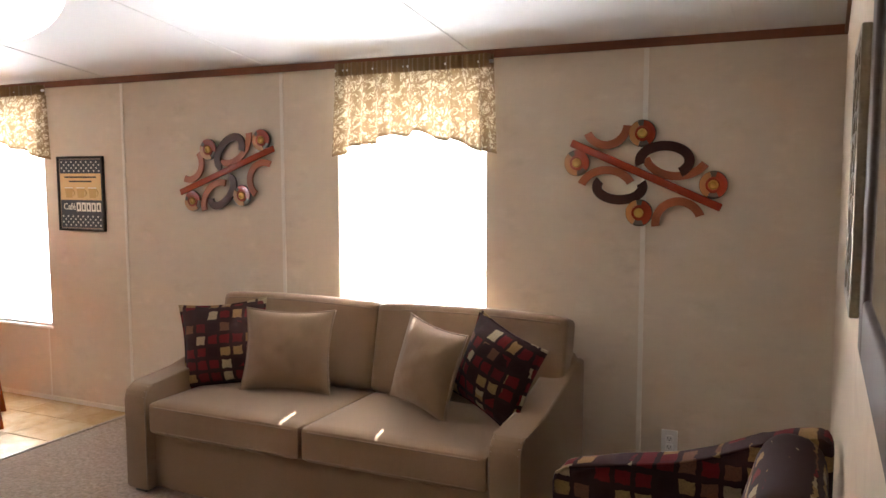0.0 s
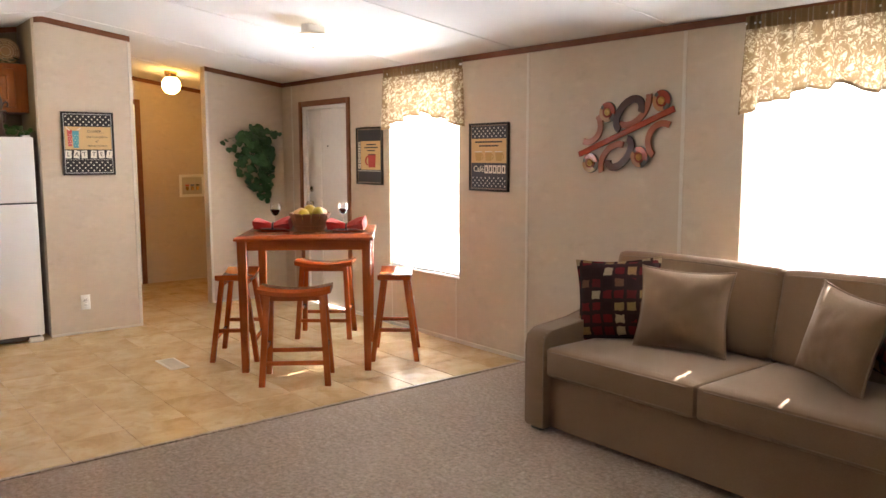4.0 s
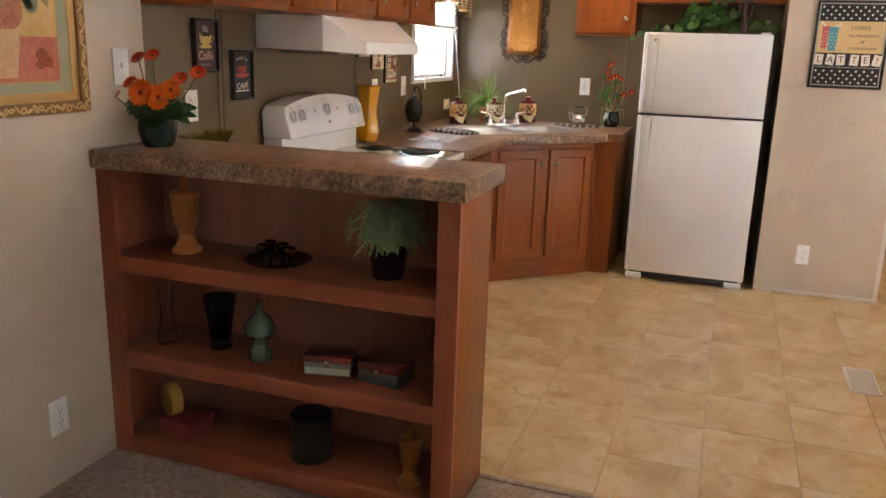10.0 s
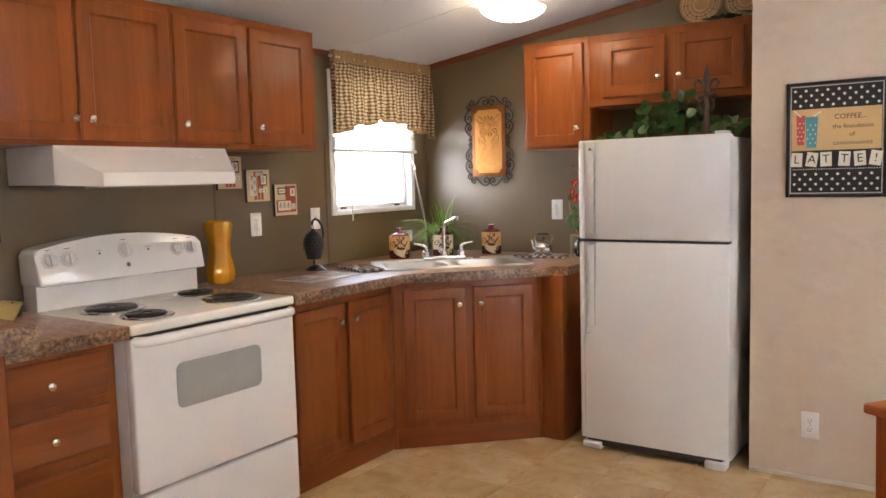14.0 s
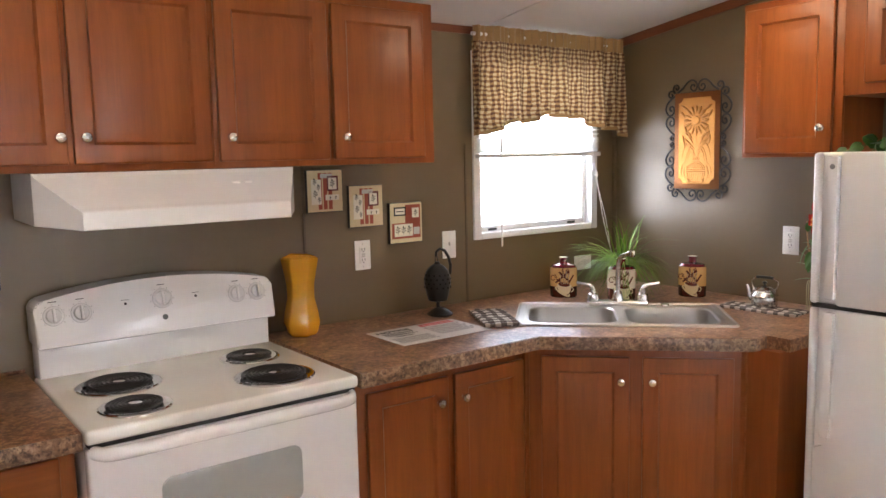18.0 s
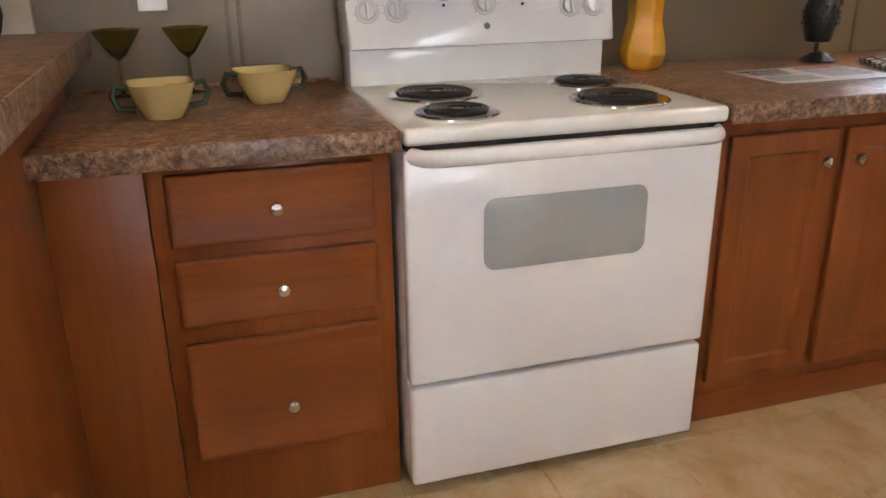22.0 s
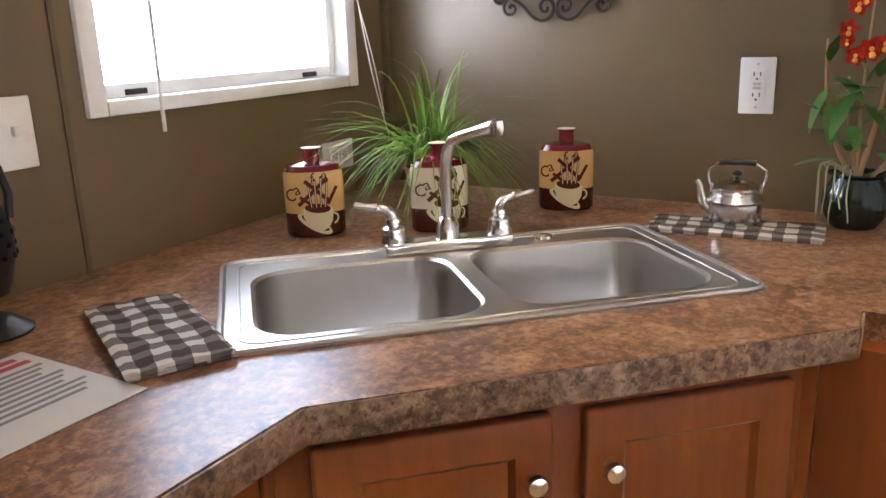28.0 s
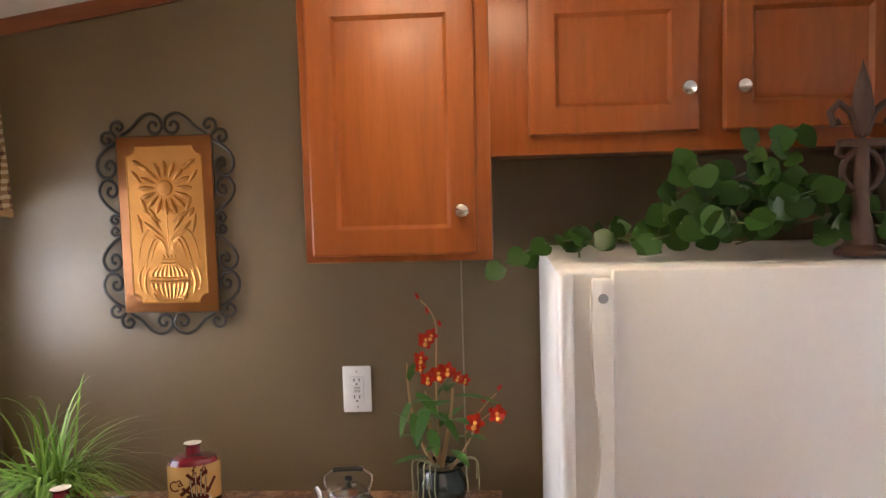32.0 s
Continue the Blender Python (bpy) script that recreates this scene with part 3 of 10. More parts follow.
def kitchen_window():
    x0, x1, z0, z1 = WIN_K
    root = thing("window_3", "small white kitchen window over the sink corner", "window", kind="structure")
    y = SOUTH
    bm = B()
    for a, b, c, d in ((x0 - 0.01, x0 + 0.03, z0 - 0.014, z1), (x1 - 0.03, x1 + 0.01, z0 - 0.014, z1), (x0 + 0.03, x1 - 0.03, z0 - 0.014, z0 + 0.014), (x0 + 0.03, x1 - 0.03, z1 - 0.03, z1)):
        box(bm, a, b, y - 0.1, y + 0.012, c, d, 0.004)
    part("window_frame", bm, M_VINYL, root)
    bm = B()
    for a, b, c, d in ((x0 + 0.03, x0 + 0.055, z0 + 0.014, 1.60), (x1 - 0.055, x1 - 0.03, z0 + 0.014, 1.60), (x0 + 0.055, x1 - 0.055, z0 + 0.014, z0 + 0.040), (x0 + 0.055, x1 - 0.055, 1.57, 1.60)):
        box(bm, a, b, y - 0.06, y - 0.03, c, d, 0.003)
    part("sash", bm, M_VINYL, root)
    p = part("pane", boxed(x0 + 0.055, x1 - 0.055, y - 0.048, y - 0.043, z0 + 0.040, 1.57), M_PANE, root, smooth=False)
    p.visible_shadow = False
    p = part("pane", boxed(x0 + 0.03, x1 - 0.03, y - 0.078, y - 0.073, 1.60, z1 - 0.03), M_PANE, root, smooth=False)
    p.visible_shadow = False
    for sx in (x0 + 0.11, x1 - 0.15):
        part("sash_latch", boxed(sx, sx + 0.05, y - 0.03, y - 0.026, z0 + 0.018, z0 + 0.029, 0.001), M_SLOT, root, "dark latch slot")
    blind = thing("mini_blind", "half-raised white mini blind bunched above the sash", "blind")
    part("headrail", boxed(x0 + 0.034, x1 - 0.034, y - 0.022, y + 0.01, z1 - 0.06, z1 - 0.032, 0.003), M_VINYL, blind)
    part("bottom_rail", boxed(x0 - 0.005, x1 + 0.005, y + 0.014, y + 0.04, 1.535, 1.555, 0.004), M_VINYL, blind)
    me = slat_mesh(x1 - x0 + 0.004, M_SLAT)
    z = 1.56
    while z < 1.93:
        piece("slat", me, blind, pose((x0 + x1) / 2, y + 0.027, z, 14, 0, 0))
        z += 0.006 if z < 1.62 else 0.02
    # wand and pull cords
    part("wand", disc_rod(B(), (x1 - 0.12, y + 0.045, 1.95), (x1 - 0.12, y + 0.045, 1.14), 0.004, 6), M_VINYL, blind, "clear white tilt wand")
    for dx, zz in ((0.0, 1.04), (0.03, 1.10)):
        pts = []
        for i in range(17):
            q = i / 16
            pts.append((x0 + 0.16 + dx - 0.25 * q ** 1.1 + 0.02 * math.sin(6 * q) * q * (1 if dx else -1), y + 0.045, 1.93 - (1.93 - zz) * q))
        part("pull_cord", tube(B(), pts, 0.0018, 6), M_VINYL, blind)
        part("cord_tassel", lathe(B(), [(0, 0), (0.004, 0.002), (0.007, 0.012), (0.003, 0.03), (0, 0.032)], 8, Matrix.Translation((pts[9][0], pts[9][1], pts[9][2]))), M_VINYL, blind)


kitchen_window()


def north_door():
    x0, x1, z0, z1 = DOOR_N
    root = thing("door_1", "white outer door with brown wooden casing, closed", "door", kind="structure")
    for nm, a, b, c, d in (("casing", x0 - 0.05, x0, 0, z1 + 0.05), ("casing", x1, x1 + 0.05, 0, z1 + 0.05), ("casing", x0, x1, z1, z1 + 0.05)):
        part(nm, boxed(a, b, NORTH - 0.016, NORTH, c, d, 0.004), M_TRIM, root, "brown wooden casing")
    bm = B()
    for a, b, c, d in ((x0, x0 + 0.07, 0, z1), (x1 - 0.03, x1, 0, z1), (x0 + 0.07, x1 - 0.03, z1 - 0.03, z1)):
        box(bm, a, b, NORTH + 0.0, NORTH + 0.1, c, d, 0.003)
    part("jamb", bm, M_TRIMWHITE, root)
    slab = part("door_slab", boxed(x0 + 0.072, x1 - 0.032, NORTH + 0.02, NORTH + 0.06, 0.01, z1 - 0.032, 0.003), M_TRIMWHITE, root)
    part("strip", boxed(x0 + 0.30, x0 + 0.312, NORTH + 0.012, NORTH + 0.022, 0.02, z1 - 0.04, 0.002), M_TRIMWHITE, slab)
    m = pose(x0 + 0.13, NORTH + 0.02, 0.94, 90, 0, 0)
    part("door_knob", lathe(B(), [(0.0, 0.0), (0.03, 0.0), (0.03, 0.006), (0.01, 0.01), (0.01, 0.03), (0.024, 0.035), (0.027, 0.05), (0.018, 0.06), (0, 0.062)], 20, m), M_NICKEL, slab, "satin metal knob")
    m = pose(x0 + 0.13, NORTH + 0.02, 1.08, 90, 0, 0)
    part("deadbolt", lathe(B(), [(0.0, 0.0), (0.028, 0.0), (0.026, 0.012), (0, 0.014)], 20, m), M_NICKEL, slab)
    part("peephole", lathe(B(), [(0.0, 0.0), (0.008, 0.0), (0.007, 0.004), (0, 0.005)], 12, pose((x0 + x1) / 2 + 0.03, NORTH + 0.02, 1.48, 90, 0, 0)), M_SLOT, slab)
    # the hall's far door
    root = thing("door_2", "white hall door with brown wooden casing, closed", "door", kind="structure")
    y0, y1, zt = 2.10, 2.765, 1.94
    for a, b, c, d in ((y1, y1 + 0.055, 0, zt + 0.055), (y0, y1, zt, zt + 0.055)):
        part("casing", boxed(HALL_X, HALL_X + 0.016, a, b, c, d, 0.004), M_TRIM, root, "brown wooden casing")
    part("door_slab", boxed(HALL_X, HALL_X + 0.009, y0, y1, 0.01, zt, 0.002), M_TRIMWHITE, root)


north_door()

# ---- kitchen ----
def raised_door_mesh(w, h, material, rail=0.055, t=0.019):
    """A raised-panel door: its face looks along -y, its lower left corner at the origin."""
    bm = B()
    box(bm, 0, w, -t, 0, 0, h, 0.006, 3)
    bm.normal_update()
    front = max((f for f in bm.faces if f.normal.y < -0.9), key=lambda f: f.calc_area())
    for th, dp in ((rail - 0.002, 0.0), (0.008, -0.0095), (0.005, 0.0), (0.034, 0.0095)):
        bmesh.ops.inset_individual(bm, faces=[front], thickness=th, depth=dp, use_even_offset=True)
    return bm


def knob_mesh():
    return mesh_of(lathe(B(), [(0.0, 0.0), (0.008, 0.0), (0.006, 0.006), (0.006, 0.012), (0.013, 0.016), (0.0155, 0.021), (0.013, 0.027), (0.006, 0.030), (0, 0.0305)], 18, pose(0, 0, 0, 90, 0, 0)), "knob", M_NICKEL)


KNOB = knob_mesh()


def add_door(root, x, z, w, h, y, knob, name="door", drawer=False):
    if drawer:
        bm = boxed(0, w, -0.019, 0, 0, h, 0.006, 3)
        bm.normal_update()
        front = max((f for f in bm.faces if f.normal.y < -0.9), key=lambda f: f.calc_area())
        bmesh.ops.inset_individual(bm, faces=[front], thickness=0.006, depth=0.0, use_even_offset=True)
        bmesh.ops.inset_individual(bm, faces=[front], thickness=0.004, depth=-0.0015, use_even_offset=True)
    else:
        bm = raised_door_mesh(w, h, M_WOOD, 0.05)
    d = part(name, bm, M_WOODX if drawer else M_WOOD, root, m=pose(x, y, z))
    if knob:
        tagged(piece("knob", KNOB, d, pose(knob[0], -0.019, knob[1])), "round satin nickel knob")
    return d


def cabinet(name, label, m, w, z0, z1, depth, doors, group, kick=0.0, side_l=True, side_r=True, drawers=False):
    """A cabinet unit: its front looks along -y at y = 0, its lower left front corner at the origin."""
    root = thing(name, label, "cabinet", m, group)
    t = 0.016
    panels = [("side_panel", 0, t, 0.02, depth, z0, z1), ("side_panel", w - t, w, 0.02, depth, z0, z1), ("bottom_panel", t, w - t, 0.02, depth, z0, z0 + t), ("back_panel", t, w - t, depth - 0.008, depth, z0 + t, z1 - t)]
    if z0 > 0:
        panels.append(("top_panel", t, w - t, 0.02, depth - 0.008, z1 - t, z1))
    for nm, *dims in panels:
        part(nm, boxed(*dims), M_WOOD, root, smooth=False)
    part("face_frame", boxed(0, w, 0, 0.019, z0, z1, 0.002), M_WOOD, root)
    if kick:
        part("base_board", boxed(0.001, w - 0.001, -0.004, -0.0005, z0, z0 + kick, 0.0015), M_WOODX, root)
    for x, z, dw, dh, kx, kz in doors:
        add_door(root, x, z, dw, dh, -0.001, (kx, kz), "drawer" if drawers else "door", drawers)
    return root


# front faces look along +y here, so units are turned half round: local x runs towards -x of the room
def south_unit(x_left, y, z=0.0):
    return pose(x_left, y, z, 0, 0, 180)


def build_kitchen_cabinets():
    zu0, zu1 = 1.526, 2.10
    dz, dh = 0.02, zu1 - zu0 - 0.055
    kz = 0.075
    # upper cabinets over the range, five doors
    lab = "reddish brown wooden wall cabinet with raised-panel doors"
    d = zu0 + dz
    face = -0.53
    cabinet("wall_cabinet", lab, south_unit(-3.74, face), 0.479, zu0, zu1, 0.314, [(0.05, d, 0.418, dh, 0.391, kz)], "kitchen wall cabinets")
    cabinet("wall_cabinet", lab, south_unit(-4.219, face), 0.788, zu0, zu1, 0.314, [(0.011, d, 0.352, dh, 0.33, kz), (0.378, d, 0.399, dh, 0.03, kz)], "kitchen wall cabinets")
    cabinet("wall_cabinet", lab, south_unit(-5.007, face), 0.405, zu0, zu1, 0.314, [(0.011, d, 0.387, dh, 0.032, kz)], "kitchen wall cabinets")
    cabinet("wall_cabinet", lab, south_unit(-5.412, face), 0.440, zu0, zu1, 0.314, [(0.011, d, 0.377, dh, 0.035, kz)], "kitchen wall cabinets")
    # end wall: one tall unit and one above the fridge; fronts look along +x
    west = lambda y: pose(-6.91, y, 0, 0, 0, 90)
    cabinet("wall_cabinet", "tall reddish brown wall cabinet with one raised-panel door", west(0.072), 0.39, 1.518, 2.10, 0.31, [(0.018, 1.533, 0.343, 0.540, 0.312, 0.09)], "kitchen wall cabinets")
    cabinet("wall_cabinet", "short reddish brown two-door cabinet above the fridge", west(0.462), 0.893, 1.730, 2.10, 0.31, [(0.078, 1.768, 0.337, 0.293, 0.312, 0.083), (0.462, 1.768, 0.34, 0.293, 0.033, 0.083)], "kitchen wall cabinets")
    # base cabinets
    top = 0.862
    cabinet("base_cabinet", "reddish brown drawer cabinet beside the range", south_unit(-3.985, -0.225), 0.497, 0.0, top, 0.61,
            [(0.034, 0.674, 0.424, 0.154, 0.214, 0.073), (0.034, 0.496, 0.424, 0.149, 0.214, 0.072), (0.034, 0.168, 0.424, 0.287, 0.214, 0.118)], "kitchen base cabinets", 0.0, drawers=True)
    solo("filler_panel", boxed(-3.983, -3.792, -0.245, -0.226, 0, top, 0.002), M_WOOD, "reddish brown filler panel between the drawers and the bar", "panel")
    cabinet("base_cabinet", "reddish brown base cabinet with two tall raised-panel doors", south_unit(-5.272, -0.235), 0.741, 0.0, top, 0.61,
            [(0.066, 0.125, 0.322, 0.683, 0.279, 0.60), (0.418, 0.125, 0.317, 0.683, 0.032, 0.60)], "kitchen base cabinets", 0.085)
    solo("corner_post", boxed(-6.050, -6.014, -0.252, -0.217, 0, top, 0.002), M_WOOD, "reddish brown corner post between two base cabinets", "panel")
    # diagonal sink base from (-6.01, -0.215) to (-6.56, 0.34)
    length = math.hypot(0.53, 0.54)
    cabinet("sink_cabinet", "diagonal reddish brown sink cabinet with two raised-panel doors", pose(-6.03, -0.215, 0, 0, 0, 180 - math.degrees(math.atan2(0.54, 0.53))), length, 0.0, top, 0.13,
            [(0.045, 0.135, 0.315, 0.685, 0.283, 0.60), (0.405, 0.135, 0.315, 0.685, 0.032, 0.60)], "kitchen base cabinets", 0.1)
    solo("corner_post", boxed(-6.590, -6.552, 0.300, 0.3345, 0, top, 0.002), M_WOOD, "reddish brown corner post beside the fridge", "panel")
    solo("end_panel", boxed(-7.2, -6.562, 0.335, 0.455, 0, top, 0.002), M_WOOD, "reddish brown narrow end of the base cabinets beside the fridge", "panel")


build_kitchen_cabinets()

def laminate(name, dark, mid, light, fine, specks):
    m, nt, b = shader(name)
    v = coords(nt)
    n0, n1, n2 = noise_tex(nt, v, 11, 10, 0.76, 0.7), noise_tex(nt, v, 60, 6, 0.70, 0.3), noise_tex(nt, v, 85, 4, 0.65)
    stops = lambda a, k: [(a, dark), (a + 0.07 * k, tuple(0.62 * q for q in mid)), (a + 0.14 * k, mid), (a + 0.24 * k, light)]
    c = mixed(nt, fine, ramp(nt, n0, stops(0.38, 1.0)), ramp(nt, n1, stops(0.40, 0.75)))
    c = mixed(nt, ramp(nt, n2, [(0.55, (0, 0, 0)), (0.62, (specks,) * 3)]), c, dark)
    nt.links.new(c, b.inputs["Base Color"])
    b.inputs["Roughness"].default_value = 0.32
    b.inputs["Specular IOR Level"].default_value = 0.5
    bumped(nt, b, n2, 0.05, 0.0006)
    return m


M_LAM = laminate("counter_laminate", (0.050, 0.021, 0.013), (0.265, 0.120, 0.056), (0.52, 0.32, 0.175), 0.46, 0.5)
M_LAMEDGE = laminate("counter_laminate_edge", (0.036, 0.018, 0.012), (0.25, 0.145, 0.084), (0.50, 0.35, 0.225), 0.45, 0.75)


def counters():
    zt, zb = 0.905, 0.862
    left = prism(B(), [(-3.792, SOUTH), (-4.484, SOUTH), (-4.484, -0.135), (-3.792, -0.135)], "z", zb - 0.004, zt, 0.005)
    short = solo("worktop", left, M_LAM, "short brown mottled laminate worktop beside the range", "worktop")
    outline = [(-5.268, SOUTH + 0.001), (-5.268, -0.138), (-6.006, -0.138), (-6.534, 0.380), (-6.60, 0.380), (-6.60, 0.47), (WEST + 0.001, 0.47), (WEST + 0.001, SOUTH + 0.001)]
    bm = prism(B(), outline, "z", zb - 0.002, zt)
    ob = solo("worktop", bm, M_LAM, "brown mottled laminate corner worktop with the sink let into it", "worktop", smooth=False)
    # the sink's opening, cut through
    c = bpy.data.objects.new("cut", bpy.data.meshes.new("cut"))
    bm = B()
    box(bm, -0.385, 0.385, -0.205, 0.205, -0.1, 0.1)
    bm.to_mesh(c.data)
    bm.free()
    scene.collection.objects.link(c)
    c.matrix_basis = SINK_POSE
    bo = ob.modifiers.new("cut", "BOOLEAN")
    bo.object, bo.operation, bo.solver = c, "DIFFERENCE", "EXACT"
    bpy.context.view_layer.update()
    me = bpy.data.meshes.new_from_object(ob.evaluated_get(bpy.context.evaluated_depsgraph_get()))
    ob.modifiers.clear()
    ob.data = me
    bpy.data.objects.remove(c)
    bands = [("worktop_edge", -4.484, -0.135, -3.792, -0.135), ("worktop_edge", -5.268, -0.1365, -6.006, -0.1365), ("worktop_edge", -6.006, -0.1375, -6.534, 0.3805), ("worktop_edge", -6.534, 0.3805, -6.60, 0.3805)]
    for (nm, ax, ay, bx, by), owner in zip(bands, (short, ob, ob, ob)):
        ln = math.hypot(bx - ax, by - ay)
        m = pose(ax, ay, 0, 0, 0, math.degrees(math.atan2(by - ay, bx - ax)))
        sgn = 1 if bx > ax else -1
        part(nm, boxed(0, ln, min(0, sgn * 0.004), max(0, sgn * 0.004), zb - 0.004, zt - 0.0015, 0.0015), M_LAMEDGE, owner, "greyer laminate front edge", m=m)
    solo("corner_cove", boxed(-4.48, -3.80, SOUTH, SOUTH + 0.006, zt, zt + 0.012, 0.002), M_LAM, "thin brown laminate edge strip against the wall", "trim")


# the sink: local x along its length, local y towards the corner
SINK_C = Vector((-6.5127, -0.1967, 0.905))
SINK_POSE = Matrix.Translation(SINK_C) @ pose(0, 0, 0, 0, 0, 135)
counters()


# bookcase wood made paler: light inside the shelves put into the back's colour
M_BARWOOD_LIT = wood("bookcase_wood_lit", (0.355, 0.15, 0.10), (0.44, 0.195, 0.13), "z", 0.45)
M_BARWOOD = wood("bookcase_wood", (0.265, 0.072, 0.034), (0.350, 0.104, 0.048), "z", 0.38)


def build_bar():
    x0, x1, y0, y1 = -3.79, -3.475, LIVING_Y, 0.430
    root = thing("bookcase", "reddish brown wooden open bookcase forming the end of the kitchen bar", "bookcase")
    part("side_panel", boxed(x0, x1 - 0.02, y1 - 0.018, y1, 0, 1.003, 0.002), M_WOOD, root)
    part("side_panel", boxed(x0, x1 - 0.02, y0, y0 + 0.018, 0, 1.003, 0.002), M_BARWOOD, root)
    part("back_panel", boxed(x0, x0 + 0.012, y0 + 0.018, y1 - 0.018, 0, 1.003), M_BARWOOD_LIT, root, "wooden back coloured paler to stand in for light in the shelves")
    part("rear_panel", boxed(x0 - 0.0045, x0 - 0.0005, -0.224, y1 - 0.001, 0, 1.003, 0.001), M_WOOD, root)
    part("stile", boxed(x1 - 0.02, x1, y1 - 0.066, y1, 0, 1.003, 0.002), M_BARWOOD, root)
    part("stile", boxed(x1 - 0.02, x1, y0, y0 + 0.064, 0, 1.003, 0.002), M_BARWOOD, root)
    for za, zb in ((0.656, 0.713), (0.321, 0.378)):
        part("shelf_edge", boxed(x1 - 0.02, x1 - 0.001, y0 + 0.064, y1 - 0.066, za, zb, 0.003), M_WOODY, root)
        part("shelf", boxed(x0 + 0.012, x1 - 0.02, y0 + 0.018, y1 - 0.018, zb - 0.02, zb - 0.001, 0.001), M_WOODY, root)
    part("plinth", boxed(x1 - 0.02, x1 - 0.001, y0 + 0.064, y1 - 0.066, 0, 0.062, 0.003), M_WOODY, root)
    part("shelf", boxed(x0 + 0.012, x1 - 0.02, y0 + 0.018, y1 - 0.018, 0.042, 0.06, 0.001), M_WOODY, root)
    top = thing("bar_top", "brown mottled laminate bar top over the bookcase", "worktop")
    part("slab", boxed(-3.858, -3.456, LIVING_Y + 0.001, 0.444, 1.006, 1.062, 0.004, 2), M_LAM, top)
    part("front_edge", boxed(-3.457, -3.451, LIVING_Y + 0.001, 0.449, 1.004, 1.0605, 0.002), M_LAMEDGE, top, "greyer laminate edge band")
    part("end_edge", boxed(-3.858, -3.457, 0.443, 0.449, 1.004, 1.0605, 0.002), M_LAMEDGE, top, "greyer laminate edge band")
    part("back_edge", boxed(-3.864, -3.857, LIVING_Y + 0.001, 0.449, 1.004, 1.0605, 0.002), M_LAMEDGE, top)


build_bar()


def fridge():
    y0, y1, xf, z1 = 0.566, 1.292, -6.53, 1.536
    root = thing("refrigerator", "white top-freezer refrigerator, closed, beside the partition", "refrigerator", pose(0, 0, 0))
    part("body", boxed(-7.18, xf - 0.065, y0 + 0.004, y1 - 0.004, 0.03, z1 - 0.012, 0.006), M_FRIDGE, root)
    for nm, a, b in (("freezer_door", 1.055, z1), ("fridge_door", 0.052, 1.043)):
        d = part(nm, boxed(xf - 0.062, xf - 0.018, y0, y1, a, b, 0.010, 3), M_FRIDGE, root)
        part("edge_strip", boxed(xf - 0.04, xf, y0, y0 + 0.025, a, b, 0.0122, 6), M_FRIDGE, d)
        # the finger channel runs up the opening edge; a waisted grip stands beside it
        low = a if nm == "freezer_door" else b - 0.46
        out = [(y0 + 0.086, low), (y1, low), (y1, b), (y0 + 0.086, b)] if nm == "freezer_door" else [(y0 + 0.026, a), (y1, a), (y1, b), (y0 + 0.086, b), (y0 + 0.086, low + 0.03), (y0 + 0.076, low + 0.012), (y0 + 0.026, low)]
        part("front_panel", prism(B(), out, "x", xf - 0.03, xf, 0.007), M_FRIDGE, d)
        lo, hi = (a + 0.02, b - 0.012) if nm == "freezer_door" else (b - 0.42, b - 0.012)
        left, right = [], []
        for i in range(19):
            q = i / 18
            waist = 0.012 * math.exp(-((q - (0.40 if nm == "freezer_door" else 0.55)) / 0.2) ** 2)
            z = lo + (hi - lo) * q
            left.append((y0 + 0.052 + waist, z))
            right.append((y0 + 0.0845, z))
        part("handle", prism(B(), left + right[::-1], "x", xf - 0.02, xf + 0.012, 0.005), M_WHITE, d, "moulded white grip")
    part("gasket", boxed(xf - 0.06, xf - 0.006, y0 + 0.008, y1 - 0.008, 1.043, 1.055), M_SLOT, root, "dark grey door gasket")
    part("grille", boxed(xf - 0.06, xf - 0.012, y0 + 0.03, y1 - 0.03, 0.018, 0.05, 0.004), plain("grille_dark", (0.045, 0.045, 0.043), 0.5), root)
    for a, b in ((y0 + 0.01, y0 + 0.11), (y1 - 0.11, y1 - 0.01)):
        part("foot_cover", boxed(xf - 0.07, xf + 0.004, a, b, 0.0, 0.04, 0.010, 3), M_FRIDGE, root)
    part("hinge_cap", boxed(xf - 0.08, xf - 0.01, y1 - 0.07, y1 - 0.015, z1, z1 + 0.014, 0.004), M_WHITE, root)
    part("badge", lathe(B(), [(0, 0), (0.008, 0), (0.008, 0.0015), (0.007, 0.002), (0, 0.002)], 20, pose(xf + 0.012, 0.635, 1.492, 0, 90, 0)), plain("badge_grey", (0.26, 0.26, 0.27), 0.35, 0.3), root, "small round-cornered grey maker's badge")


fridge()


def rounded_pane(cx, y, cz, w, h, r, depth=0.005):
    out = []
    for sx, sz, a0 in ((1, 1, 0), (-1, 1, 90), (-1, -1, 180), (1, -1, 270)):
        for k in range(5):
            a = radians(a0 + 22.5 * k)
            out.append((cx + sx * (w / 2 - r) + r * math.cos(a), cz + sz * (h / 2 - r) + r * math.sin(a)))
    return prism(B(), out, "y", y, y + depth, 0.001)


